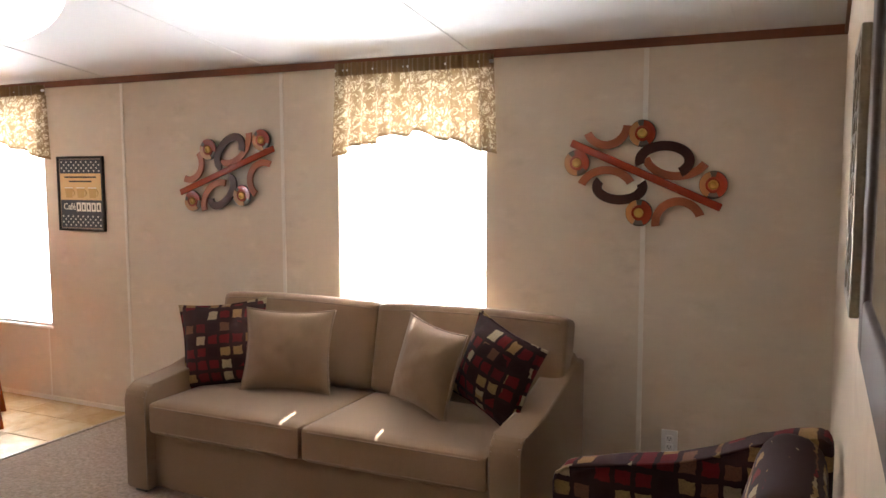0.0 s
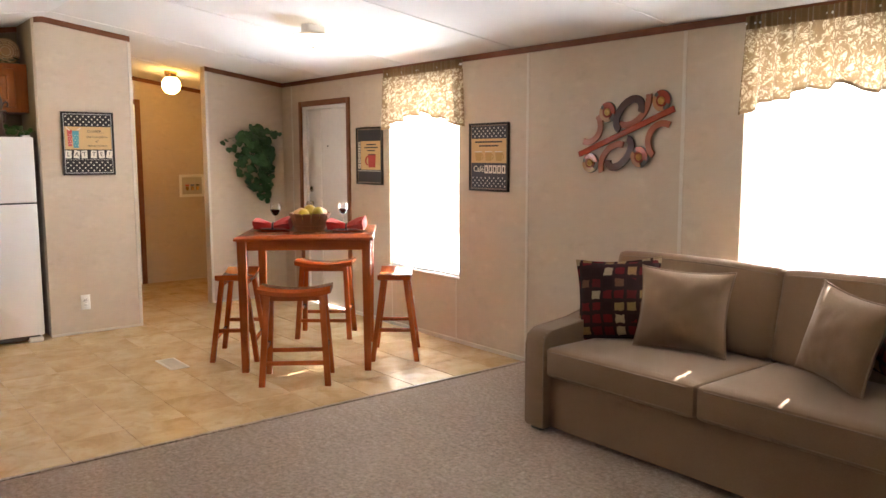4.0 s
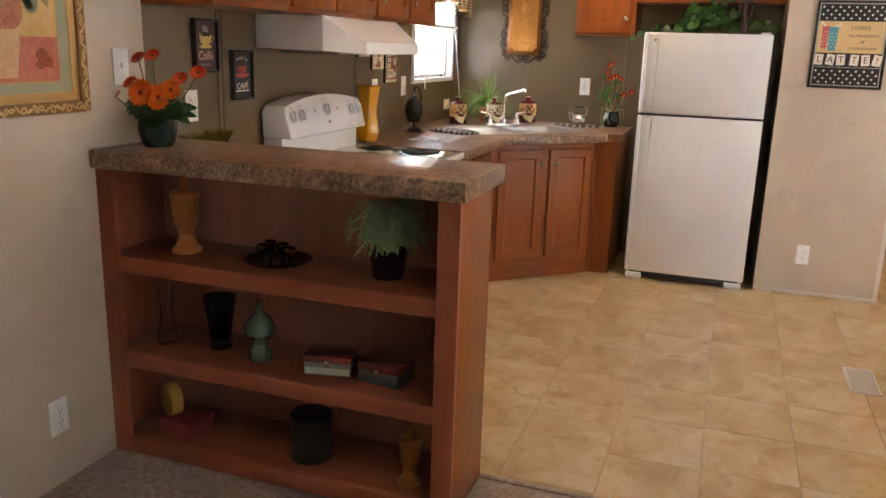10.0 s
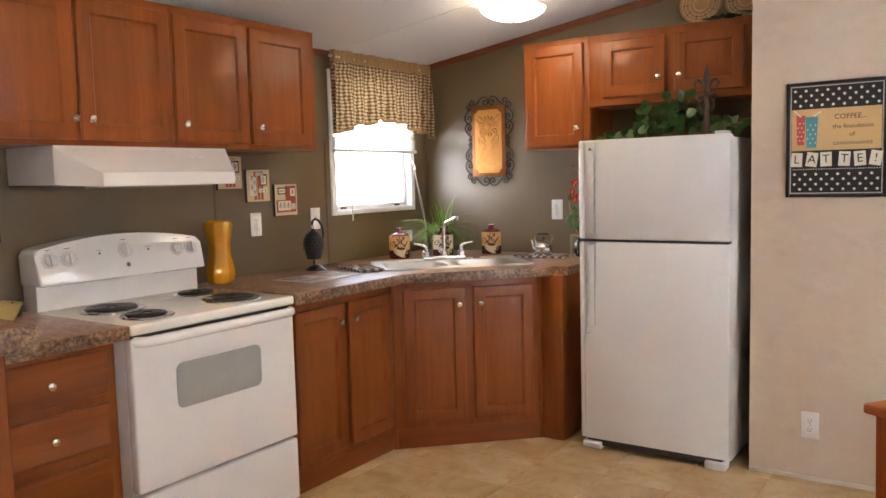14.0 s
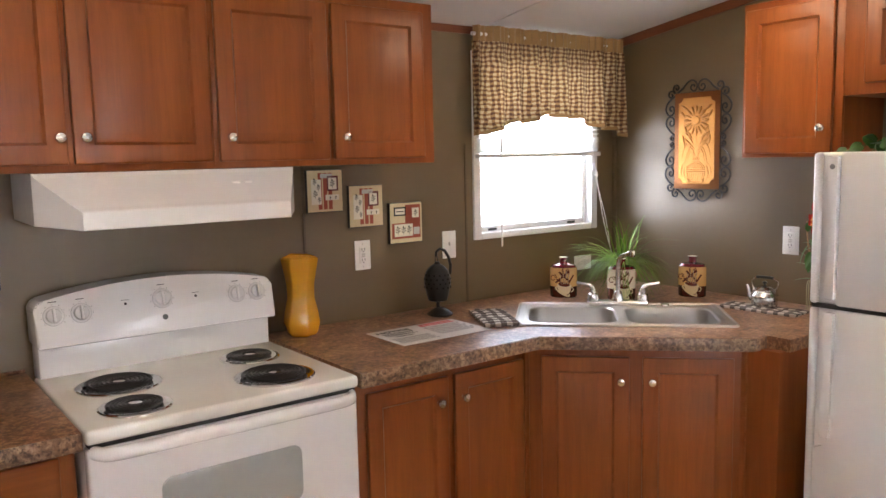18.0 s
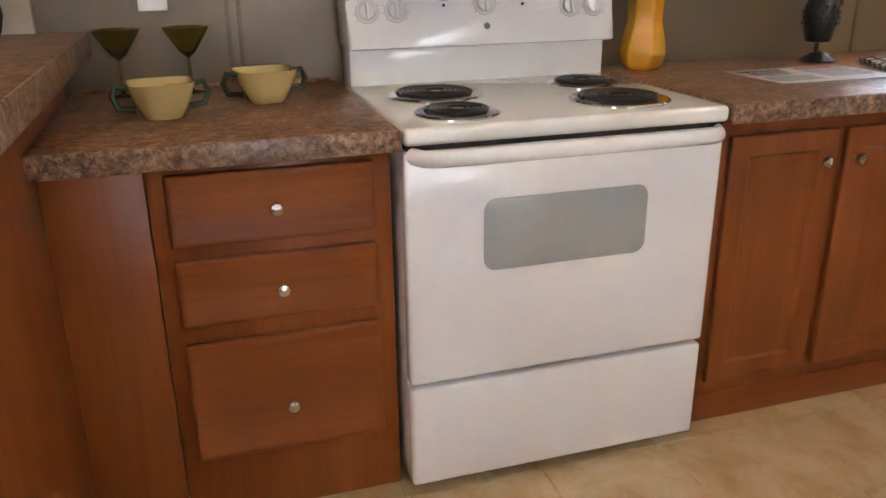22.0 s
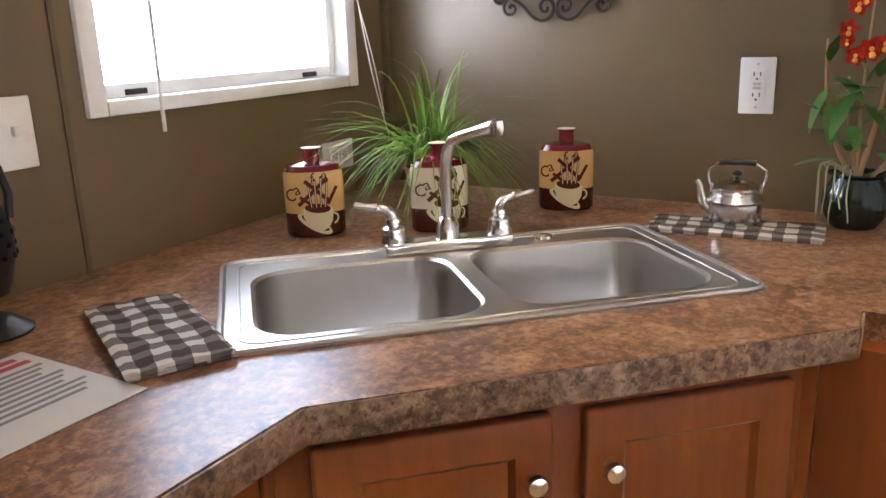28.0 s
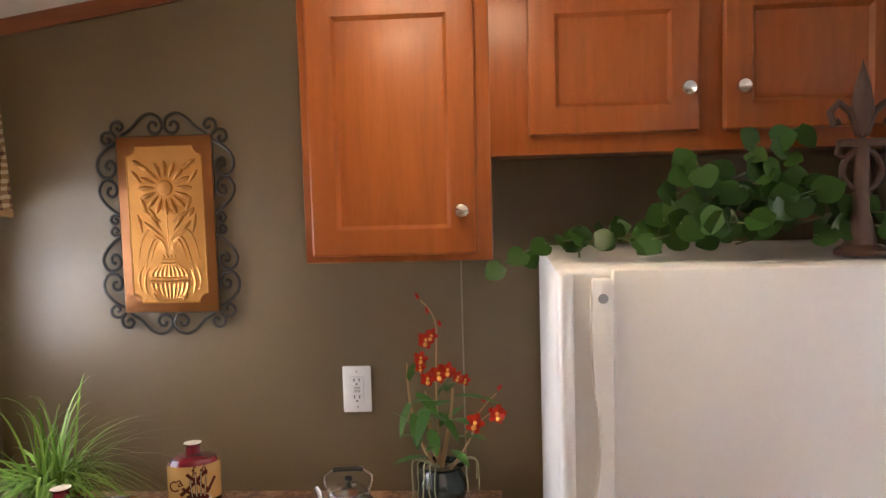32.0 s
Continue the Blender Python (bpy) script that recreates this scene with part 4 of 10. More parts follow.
def stove():
    x0, x1, yf, yb, zt = -5.262, -4.490, -0.135, -0.83, 0.902
    cx = (x0 + x1) / 2
    root = thing("range", "white freestanding electric range with four coil burners", "stove")
    part("body", boxed(x0 + 0.006, x1 - 0.006, yb + 0.02, yf - 0.055, 0.03, 0.87, 0.004), M_WHITE, root)
    part("cooktop", boxed(x0, x1, yb + 0.05, yf, 0.864, zt, 0.012, 4), M_STOVETOP, root)
    part("vent_slot", boxed(x0 + 0.01, x1 - 0.01, yf - 0.055, yf - 0.012, 0.853, 0.866), M_SLOT, root, "black vent gap above the oven door")
    door = part("oven_door", boxed(x0 + 0.004, x1 - 0.004, yf - 0.052, yf - 0.008, 0.308, 0.853, 0.01, 3), M_WHITE, root)
    part("oven_window", rounded_pane(cx + 0.009, yf - 0.010, 0.653, 0.40, 0.165, 0.028), M_DOORGLASS, door, "grey tinted oven window")
    bm = B()
    n = 40
    zh = 0.842
    pts = []
    for i in range(n + 1):
        q = 2 * i / n - 1
        reach = 1 - abs(q) ** 14
        pts.append((cx + q * 0.366, yf - 0.016 + 0.046 * reach ** 0.5, zh))
    tube(bm, pts, 0.0145, 14)
    for v in bm.verts:
        v.co.z = zh + (v.co.z - zh) * 1.25
    part("oven_handle", bm, M_WHITE, door, "white moulded bar handle")
    part("storage_drawer", boxed(x0 + 0.004, x1 - 0.004, yf - 0.052, yf - 0.010, 0.035, 0.297, 0.01, 3), M_WHITE, root)
    # backguard with an arched top
    n = 16
    top = []
    for i in range(n + 1):
        s = i / n
        top.append((x0 + 0.034 + (x1 - x0 - 0.068) * s, 1.142 + 0.036 * (1 - (2 * s - 1) ** 2)))
    # rounded shoulders
    for k in range(1, 6):
        a = math.pi / 2 * k / 5
        top.append((x1 - 0.034 + 0.030 * math.sin(a), 1.114 + 0.028 * math.cos(a)))
        top.insert(0, (x0 + 0.034 - 0.030 * math.sin(a), 1.114 + 0.028 * math.cos(a)))
    bm = B()
    outline = [(x0 + 0.004, 1.0)] + top + [(x1 - 0.004, 1.0)]
    prism(bm, outline, "y", yb, yb + 0.148, 0.010)
    for v in bm.verts:
        v.co.y -= max(0, v.co.z - 1.0) * 0.28 if v.co.y > yb + 0.07 else 0
    guard = part("backguard", bm, M_WHITE, root)
    part("riser", boxed(x0 + 0.012, x1 - 0.012, yb, yb + 0.095, 0.89, 1.008, 0.006), M_WHITE, root)
    tilt = math.degrees(math.atan(0.28))
    for kx in (-4.548, -4.626, -4.874, -5.125, -5.198):
        z = 1.097 + (0.012 if abs(kx - cx) < 0.02 else -0.002)
        y = yb + 0.148 - (z - 1.0) * 0.28
        r = 0.027 if abs(kx - cx) < 0.02 else 0.025
        m = Matrix.Translation((kx, y, z)) @ pose(0, 0, 0, 90 - tilt + 180 - 180, 0, 180)
        m = Matrix.Translation((kx, y, z)) @ Vector((0, 1, 0.28)).to_track_quat("Z", "Y").to_matrix().to_4x4()
        k = part("dial", lathe(B(), [(0, -0.002), (r + 0.004, -0.002), (r + 0.004, 0.002), (r - 0.002, 0.003), (r - 0.005, 0.012), (0, 0.013)], 24, m), M_DIAL, guard)
        part("pointer", box(B(), -0.0045, 0.0045, -r + 0.003, r - 0.003, 0.010, 0.022, 0.003), M_WHITE, k, m=m)
        bm = B()
        for a in range(9):
            t = radians(-130 + 32 * a)
            p = Vector(((r + 0.010) * math.sin(t), (r + 0.010) * math.cos(t), 0.0006))
            box(bm, p.x - 0.0010, p.x + 0.0010, p.y - 0.0010, p.y + 0.0010, p.z - 0.0012, p.z + 0.0003)
        part("dial_marks", bm, M_MARK, guard, m=m)
        part("dial_ring", tube(B(), [((r + 0.0045) * math.cos(a), (r + 0.0045) * math.sin(a), 0.0008) for a in [2 * math.pi * q / 28 for q in range(28)]], 0.0010, 5, closed=True), M_RING, k, "fine grey ring", m=m)
        part("caption_bar", boxed(-0.012, 0.012, r + 0.017, r + 0.0195, -0.0008, 0.0006), M_MARK, guard, m=m, smooth=False)
    for kx, z in ((cx + 0.118, 1.106), (cx - 0.108, 1.104)):
        y = yb + 0.148 - (z - 1.0) * 0.28
        m = Matrix.Translation((kx, y, z)) @ Vector((0, 1, 0.28)).to_track_quat("Z", "Y").to_matrix().to_4x4()
        part("indicator_lamp", lathe(B(), [(0, -0.002), (0.005, -0.002), (0.004, 0.002), (0, 0.003)], 12, m), M_SLOT, guard, "dark indicator lamp")
        part("caption_bar", boxed(-0.012, 0.012, 0.011, 0.0125, -0.001, 0.0005), M_MARK, guard, m=m, smooth=False)
    m = Matrix.Translation((cx, yb + 0.148 - 0.050 * 0.28, 1.050)) @ Vector((0, 1, 0.28)).to_track_quat("Z", "Y").to_matrix().to_4x4()
    part("badge", lathe(B(), [(0, 0), (0.009, 0), (0.009, 0.001), (0, 0.0012)], 16, m), plain("badge_dark", (0.12, 0.12, 0.12), 0.3), guard, "small round dark maker's badge")
    # burners
    for bx, by, r in ((-4.648, -0.265, 0.070), (-4.672, -0.512, 0.094), (-5.10, -0.56, 0.070), (-5.065, -0.296, 0.094)):
        b = part("drip_pan", lathe(B(), [(r + 0.026, 0.0), (r + 0.026, 0.003), (r + 0.022, 0.0062), (r + 0.014, 0.0055), (r + 0.006, 0.002), (r * 0.6, 0.0008), (0, 0.0008)], 36, Matrix.Translation((bx, by, zt))), M_CHROME, root, "chrome drip pan")
        turns = 6 if r > 0.08 else 5
        pts = []
        for i in range(turns * 22 + 1):
            a = 2 * math.pi * i / 22
            rr = 0.020 + (r - 0.018) * i / (turns * 22)
            pts.append((bx + rr * math.cos(a), by + rr * math.sin(a), zt + 0.010))
        part("coil", tube(B(), pts, 0.0051, 8), M_COIL, b, "black spiral heating coil")
        part("coil_cap", lathe(B(), [(0, 0), (0.02, 0), (0.018, 0.004), (0, 0.005)], 16, Matrix.Translation((bx, by, zt + 0.008))), M_CHROME, b)


M_STOVETOP = plain("stove_enamel", (0.82, 0.80, 0.735), 0.14, coat=0.5, vary=0.3)
M_MARK = plain("marking_grey", (0.10, 0.10, 0.10), 0.5)
M_DIAL = plain("dial_white", (0.74, 0.74, 0.73), 0.22, coat=0.3, vary=0.25)
M_RING = plain("dial_ring_grey", (0.42, 0.42, 0.42), 0.4)
M_COIL = plain("coil_black", (0.022, 0.020, 0.020), 0.38)
stove()


def hood():
    x0, x1 = -5.266, -4.484
    root = thing("range_hood", "white under-cabinet range hood", "range hood")
    yb = SOUTH + 0.002
    bm = B()
    # the front flares out to a narrower lip
    rings = []
    for y, i, zb, zt in ((yb, 0.0, 1.385, 1.524), (-0.524, 0.0, 1.381, 1.524), (-0.512, 0.006, 1.381, 1.512), (-0.384, 0.08, 1.373, 1.430), (-0.370, 0.088, 1.371, 1.423), (-0.366, 0.09, 1.373, 1.419)):
        rings.append([bm.verts.new(p) for p in ((x0 + i, y, zb), (x1 - i, y, zb), (x1 - i, y, zt), (x0 + i, y, zt))])
    for a, b in zip(rings, rings[1:]):
        for k in range(4):
            bm.faces.new((a[k], a[(k + 1) % 4], b[(k + 1) % 4], b[k]))
    bm.faces.new(rings[0])
    bm.faces.new(rings[-1][::-1])
    bmesh.ops.recalc_face_normals(bm, faces=bm.faces)
    part("shell", bm, M_WHITE, root, smooth=False)
    part("filter", boxed(x0 + 0.10, x1 - 0.10, yb + 0.06, -0.50, 1.366, 1.379, 0.002), plain("filter_grey", (0.3, 0.3, 0.29), 0.45, 0.7), root)
    for k in range(2):
        x = x0 + 0.17 + 0.04 * k
        part("switch", boxed(x, x + 0.026, -0.475, -0.462, 1.474, 1.486, 0.002), M_PLASTIC, root)


hood()

# ---- dining set and living room ----
def saddle_stool(m):
    root = thing("saddle_stool", "orange-brown wooden saddle-seat stool at the high table", "stool", m, "stools round the table")
    bm = B()
    n = 14
    L, W, H = 0.44, 0.225, 0.60
    rows = []
    for i in range(n + 1):
        u = 2 * i / n - 1
        z = H - 0.028 * (1 - u * u)
        ring = []
        for y, dz in ((-W / 2, -0.004), (-W / 2 + 0.012, 0.0), (W / 2 - 0.012, 0.0), (W / 2, -0.004), (W / 2, -0.03), (W / 2 - 0.008, -0.036), (-W / 2 + 0.008, -0.036), (-W / 2, -0.03)):
            ring.append(bm.verts.new((u * L / 2, y, z + dz)))
        rows.append(ring)
    for a, b in zip(rows, rows[1:]):
        for k in range(8):
            bm.faces.new((a[k], a[(k + 1) % 8], b[(k + 1) % 8], b[k]))
    bm.faces.new(rows[0])
    bm.faces.new(rows[-1])
    part("seat", bm, M_STOOLX, root)

    def leg_at(sx, sy, z):
        s = 1 - z / 0.565
        return Vector((sx * (0.165 + 0.035 * s), sy * (0.075 + 0.075 * s), z))
    for sx in (-1, 1):
        for sy in (-1, 1):
            a, b = leg_at(sx, sy, 0), leg_at(sx, sy, 0.566)
            bm = boxed(-0.019, 0.019, -0.017, 0.017, 0, 1, 0.004)
            for v in bm.verts:
                v.co = a.lerp(b, v.co.z) + Vector((v.co.x, v.co.y, 0))
            part("leg", bm, M_STOOL, root)
    for sy in (-1, 1):
        for z in (0.15 + 0.01 * sy,):
            a, b = leg_at(-1, sy, z), leg_at(1, sy, z)
            part("stretcher", boxed(a.x, b.x, a.y - 0.009, a.y + 0.009, z - 0.013, z + 0.013, 0.003), M_STOOLX, root)
        a, b = leg_at(-1, sy, 0.545), leg_at(1, sy, 0.545)
        part("apron", boxed(a.x, b.x, a.y - 0.009, a.y + 0.009, 0.515, 0.562, 0.003), M_STOOLX, root)
    for sx in (-1, 1):
        a, b = leg_at(sx, -1, 0.215), leg_at(sx, 1, 0.215)
        part("stretcher", boxed(a.x - 0.009, a.x + 0.009, a.y, b.y, 0.202, 0.228, 0.003), M_STOOL, root)
    return root


def dining_table():
    root = thing("high_table", "square orange-brown wooden counter-height dining table", "table", pose(-4.842, 2.645, 0, 0, 0, 55))
    h, s = 0.88, 0.43
    part("tabletop", boxed(-s - 0.012, s + 0.012, -s - 0.012, s + 0.012, h - 0.022, h, 0.006, 3), M_STOOLX, root)
    for sx in (-1, 1):
        for sy in (-1, 1):
            bm = boxed(-0.03, 0.03, -0.03, 0.03, 0, h - 0.022, 0.004)
            for v in bm.verts:
                k = 0.72 + 0.28 * v.co.z / h
                v.co.x, v.co.y = v.co.x * k + sx * (s - 0.035), v.co.y * k + sy * (s - 0.035)
            part("leg", bm, M_STOOL, root)
    for sy in (-1, 1):
        part("apron", boxed(-s + 0.065, s - 0.065, sy * (s - 0.035) - 0.01, sy * (s - 0.035) + 0.01, h - 0.085, h - 0.023, 0.002), M_STOOLX, root)
        part("apron", boxed(sy * (s - 0.035) - 0.01, sy * (s - 0.035) + 0.01, -s + 0.065, s - 0.065, h - 0.085, h - 0.023, 0.002), M_STOOL, root)


dining_table()
first_stool = saddle_stool(pose(-4.381, 2.276, 0, 0, 0, 55))
for x, y, a in ((-5.2, 2.265, 145), (-5.36, 3.06, 50), (-4.52, 3.13, 142)):
    copy_thing(first_stool, pose(x, y, 0, 0, 0, a))


def fabric(name, c1, c2, scale=900, rough=0.9):
    m, nt, b = shader(name)
    v = coords(nt)
    n1, n2 = noise_tex(nt, v, 4, 4), noise_tex(nt, v, scale * 0.35, 3)
    wv = nt.nodes.new("ShaderNodeTexWave")
    wv.inputs["Scale"].default_value = scale * 0.2
    nt.links.new(v, wv.inputs["Vector"])
    c = mixed(nt, n1, c1, c2)
    c = mixed(nt, ramp(nt, n2, [(0.35, (0, 0, 0)), (0.7, (0.35,) * 3)]), c, tuple(0.7 * a for a in c1))
    nt.links.new(c, b.inputs["Base Color"])
    b.inputs["Roughness"].default_value = rough
    b.inputs["Sheen Weight"].default_value = 0.25
    b.inputs["Specular IOR Level"].default_value = 0.15
    bumped(nt, b, n2, 0.35, 0.0015)
    return m


M_SOFA = fabric("sofa_cloth", (0.235, 0.150, 0.088), (0.28, 0.184, 0.112))
M_PIPE = fabric("sofa_piping", (0.24, 0.165, 0.11), (0.29, 0.20, 0.135))


def patchwork(name, scale=16.5):
    """Dark red cloth woven with irregular soft blocks in cream, ochre, red and brown."""
    m, nt, b = shader(name)
    v = coords(nt)
    wob = nt.nodes.new("ShaderNodeTexNoise")
    wob.inputs["Scale"].default_value = 30
    nt.links.new(v, wob.inputs["Vector"])
    ad = nt.nodes.new("ShaderNodeVectorMath")
    ad.operation = "MULTIPLY_ADD"
    nt.links.new(wob.outputs["Color"], ad.inputs[0])
    ad.inputs[1].default_value = (0.018, 0.018, 0.018)
    nt.links.new(v, ad.inputs[2])
    sc = nt.nodes.new("ShaderNodeVectorMath")
    sc.operation = "SCALE"
    sc.inputs["Scale"].default_value = scale
    nt.links.new(ad.outputs[0], sc.inputs[0])
    fl = nt.nodes.new("ShaderNodeVectorMath")
    fl.operation = "FLOOR"
    nt.links.new(sc.outputs[0], fl.inputs[0])
    wn = nt.nodes.new("ShaderNodeTexWhiteNoise")
    nt.links.new(fl.outputs[0], wn.inputs["Vector"])
    r = ramp(nt, wn.outputs["Value"], [(0.0, (0.03, 0.010, 0.010)), (0.22, (0.14, 0.010, 0.012)), (0.48, (0.36, 0.27, 0.16)), (0.62, (0.15, 0.065, 0.035)), (0.76, (0.28, 0.17, 0.068)), (0.90, (0.11, 0.011, 0.013))])
    nt.nodes[-1].color_ramp.interpolation = "CONSTANT"
    fr = nt.nodes.new("ShaderNodeVectorMath")
    fr.operation = "FRACTION"
    nt.links.new(sc.outputs[0], fr.inputs[0])
    sp = nt.nodes.new("ShaderNodeSeparateXYZ")
    nt.links.new(fr.outputs[0], sp.inputs[0])
    masks = []
    for ax in (0, 2):
        d = nt.nodes.new("ShaderNodeMath")
        d.operation = "SUBTRACT"
        nt.links.new(sp.outputs[ax], d.inputs[0])
        d.inputs[1].default_value = 0.5
        ab = nt.nodes.new("ShaderNodeMath")
        ab.operation = "ABSOLUTE"
        nt.links.new(d.outputs[0], ab.inputs[0])
        lt = nt.nodes.new("ShaderNodeMath")
        lt.operation = "LESS_THAN"
        nt.links.new(ab.outputs[0], lt.inputs[0])
        lt.inputs[1].default_value = 0.37 if ax == 0 else 0.34
        masks.append(lt.outputs[0])
    mu = nt.nodes.new("ShaderNodeMath")
    mu.operation = "MULTIPLY"
    nt.links.new(masks[0], mu.inputs[0])
    nt.links.new(masks[1], mu.inputs[1])
    c = mixed(nt, mu.outputs[0], (0.032, 0.012, 0.012), r)
    n2 = noise_tex(nt, v, 300, 3)
    c = mixed(nt, ramp(nt, n2, [(0.4, (0, 0, 0)), (0.7, (0.4,) * 3)]), c, (0.02, 0.008, 0.008))
    nt.links.new(c, b.inputs["Base Color"])
    b.inputs["Roughness"].default_value = 0.85
    b.inputs["Specular IOR Level"].default_value = 0.2
    bumped(nt, b, n2, 0.3, 0.0015)
    return m


M_PATCH = patchwork("patchwork_cloth")


def sofa():
    x0, x1, yf, yb = -2.852, -0.868, 2.755, 3.62
    aw = 0.135
    root = thing("sofa", "tan cloth two-seat sofa under the window", "sofa")
    part("base", rounded(B(), x1 - x0 - 2 * aw + 0.02, yb - yf - 0.06, 0.275, 0.02, 6, at=((x0 + x1) / 2, (yf + yb) / 2 + 0.02, 0.020)), M_SOFA, root)
    for sx, xa in ((0, x0), (1, x1 - aw)):
        n = 12
        bm = B()
        # the arm rises and thins towards the back
        out = [(yf, 0.020), (yf, 0.46)] + [(yf + 0.07 * (1 - math.cos(a)), 0.46 + 0.066 * math.sin(a)) for a in (0.4, 0.8, 1.2, 1.57)] + [(yf + 0.30, 0.545), (yf + 0.55, 0.60), (yb - 0.10, 0.66), (yb, 0.66), (yb, 0.020)]
        prism(bm, out, "x", xa, xa + aw, 0.016)
        part("arm", bm, M_SOFA, root)
        for xe in (xa + 0.007, xa + aw - 0.007):
            pts = [(xe, yf + 0.003, 0.035), (xe, yf + 0.003, 0.45), (xe, yf + 0.015, 0.492), (xe, yf + 0.055, 0.520), (xe, yf + 0.30, 0.546), (xe, yf + 0.55, 0.601)]
            part("piping", tube(B(), pts, 0.004, 6), M_PIPE, root)
    part("back_frame", rounded(B(), x1 - x0 - 0.02, 0.16, 0.655, 0.075, 8, at=((x0 + x1) / 2, yb - 0.08, 0.06)), M_SOFA, root)
    inner = x1 - x0 - 2 * aw
    for k in (0, 1):
        w = inner / 2 - 0.004
        cx = x0 + aw + inner * (0.25 + 0.5 * k)
        c = part("seat_cushion", rounded(B(), w, 0.66, 0.155, 0.026, 12, 0.022, at=(cx, yf + 0.335, 0.295)), M_SOFA, root)
        for z in (0.316, 0.430):
            pts = []
            for i in range(33):
                s = i / 32 * 2 - 1
                pts.append((cx + s * (w / 2 - 0.02), yf + 0.0075 + (0.012 if abs(s) > 0.97 else 0), z))
            part("piping", tube(B(), pts, 0.0045, 6), M_PIPE, c)
        bw = (x1 - x0 - 0.07) / 2 + 0.004
        cx = (x0 + 0.04 + bw / 2) if k == 0 else (x1 - 0.03 - bw / 2)
        w = bw
        m = pose(cx, yf + 0.655, 0.44, -13, 0, 0)
        b = part("back_cushion", rounded(B(), w, 0.17, 0.435, 0.036, 12, 0.014, m=m), M_SOFA, root)
        pts = [m @ Vector((s * (w / 2 - 0.03), -0.083, 0.40 + 0.012 * (1 - s * s))) for s in [i / 12 - 1 for i in range(25)]]
        part("piping", tube(B(), pts, 0.0045, 6), M_PIPE, b)
    for fx in (x0 + 0.06, x1 - 0.06):
        for fy in (yf + 0.06, yb - 0.06):
            part("foot", boxed(fx - 0.035, fx + 0.035, fy - 0.035, fy + 0.035, 0.0, 0.05, 0.006), M_BLACK, root, "black wooden block foot")

    def scatter(label, material, x, y, z, w, h, t, rx, ry, rz, pipe=None):
        m = pose(x, y, z, rx, ry, rz)
        r = thing("throw_pillow", label, "pillow", m, "pillows on the sofa")
        part("cover", pillow_mesh(B(), w, h, t, Matrix()), material, r)
        part("welt", welt(B(), w, h, Matrix()), pipe or material, r)
    scatter("dark red patchwork throw pillow on the sofa", M_PATCH, -2.60, 3.18, 0.655, 0.44, 0.43, 0.20, -14, -5, 28)
    scatter("plain tan throw pillow on the sofa", M_SOFA, -2.205, 3.165, 0.662, 0.455, 0.40, 0.20, -15, 0, 14, M_PIPE)
    scatter("plain tan throw pillow leaning on the sofa", M_SOFA, -1.445, 3.14, 0.665, 0.385, 0.39, 0.19, -14, 7, -24, M_PIPE)
    scatter("dark red patchwork throw pillow tilted against the arm", M_PATCH, -1.120, 3.14, 0.680, 0.42, 0.385, 0.19, -14, 16, -26)


sofa()


def armchair():
    # faces -x; its back stands to the end wall
    xf, xb, y0, y1 = -0.615, 0.145, 1.64, 2.44
    root = thing("armchair", "dark red patchwork armchair with block pattern beside the end wall", "armchair")
    part("base", rounded(B(), xb - xf - 0.06, y1 - y0 - 0.1, 0.22, 0.03, 6, at=((xf + xb) / 2, (y0 + y1) / 2, 0.12)), M_PATCH, root)
    for ya in (y0, y1 - 0.115):
        out = [(xf, 0.14), (xf, 0.58), (xf + 0.010, 0.613), (xf + 0.04, 0.632), (xf + 0.185, 0.660), (xf + 0.35, 0.690), (xf + 0.45, 0.722), (xf + 0.58, 0.780), (xf + 0.655, 0.810), (xb - 0.03, 0.822), (xb, 0.805), (xb, 0.14)]
        part("arm", prism(B(), out, "y", ya, ya + 0.115, 0.022), M_PATCH, root)
        pts = [(xf + 0.012, ya + 0.002, 0.15), (xf + 0.004, ya + 0.002, 0.58), (xf + 0.012, ya + 0.002, 0.610), (xf + 0.04, ya + 0.002, 0.629), (xf + 0.185, ya + 0.002, 0.657), (xf + 0.35, ya + 0.002, 0.687), (xf + 0.45, ya + 0.002, 0.719), (xf + 0.58, ya + 0.002, 0.777)]
        part("piping", tube(B(), pts, 0.005, 6), M_PATCH, root)
    part("seat_cushion", rounded(B(), 0.56, y1 - y0 - 0.235, 0.16, 0.04, 10, 0.02, at=(xf + 0.29, (y0 + y1) / 2, 0.32)), M_PATCH, root)
    m = pose(-0.075, (y0 + y1) / 2, 0.34, 0, 16, 0)
    part("backrest", rounded(B(), 0.17, y1 - y0 - 0.235, 0.515, 0.080, 12, 0.012, m=m), M_PATCH, root)
    for fx in (xf + 0.06, xb - 0.06):
        for fy in (y0 + 0.06, y1 - 0.06):
            part("leg", lathe(B(), [(0, 0), (0.018, 0), (0.026, 0.13), (0, 0.13)], 12, Matrix.Translation((fx, fy, 0))), M_BLACK, root, "dark tapered leg")


armchair()

# ---- lamps ----
M_LAMPGLASS = glowing("lit_frosted_glass", (1.0, 0.77, 0.48), 2.8)
M_GLOBE = glowing("lit_globe_glass", (1.0, 0.54, 0.14), 3.4)
M_FANLAMP = glowing("lit_bell_glass", (1.0, 0.95, 0.88), 0.5)
M_BRASS = plain("brass", (0.62, 0.42, 0.16), 0.25, 1.0)
M_FANWOOD = wood("fan_blade_wood", (0.035, 0.014, 0.008), (0.06, 0.024, 0.012), "x", 0.35)


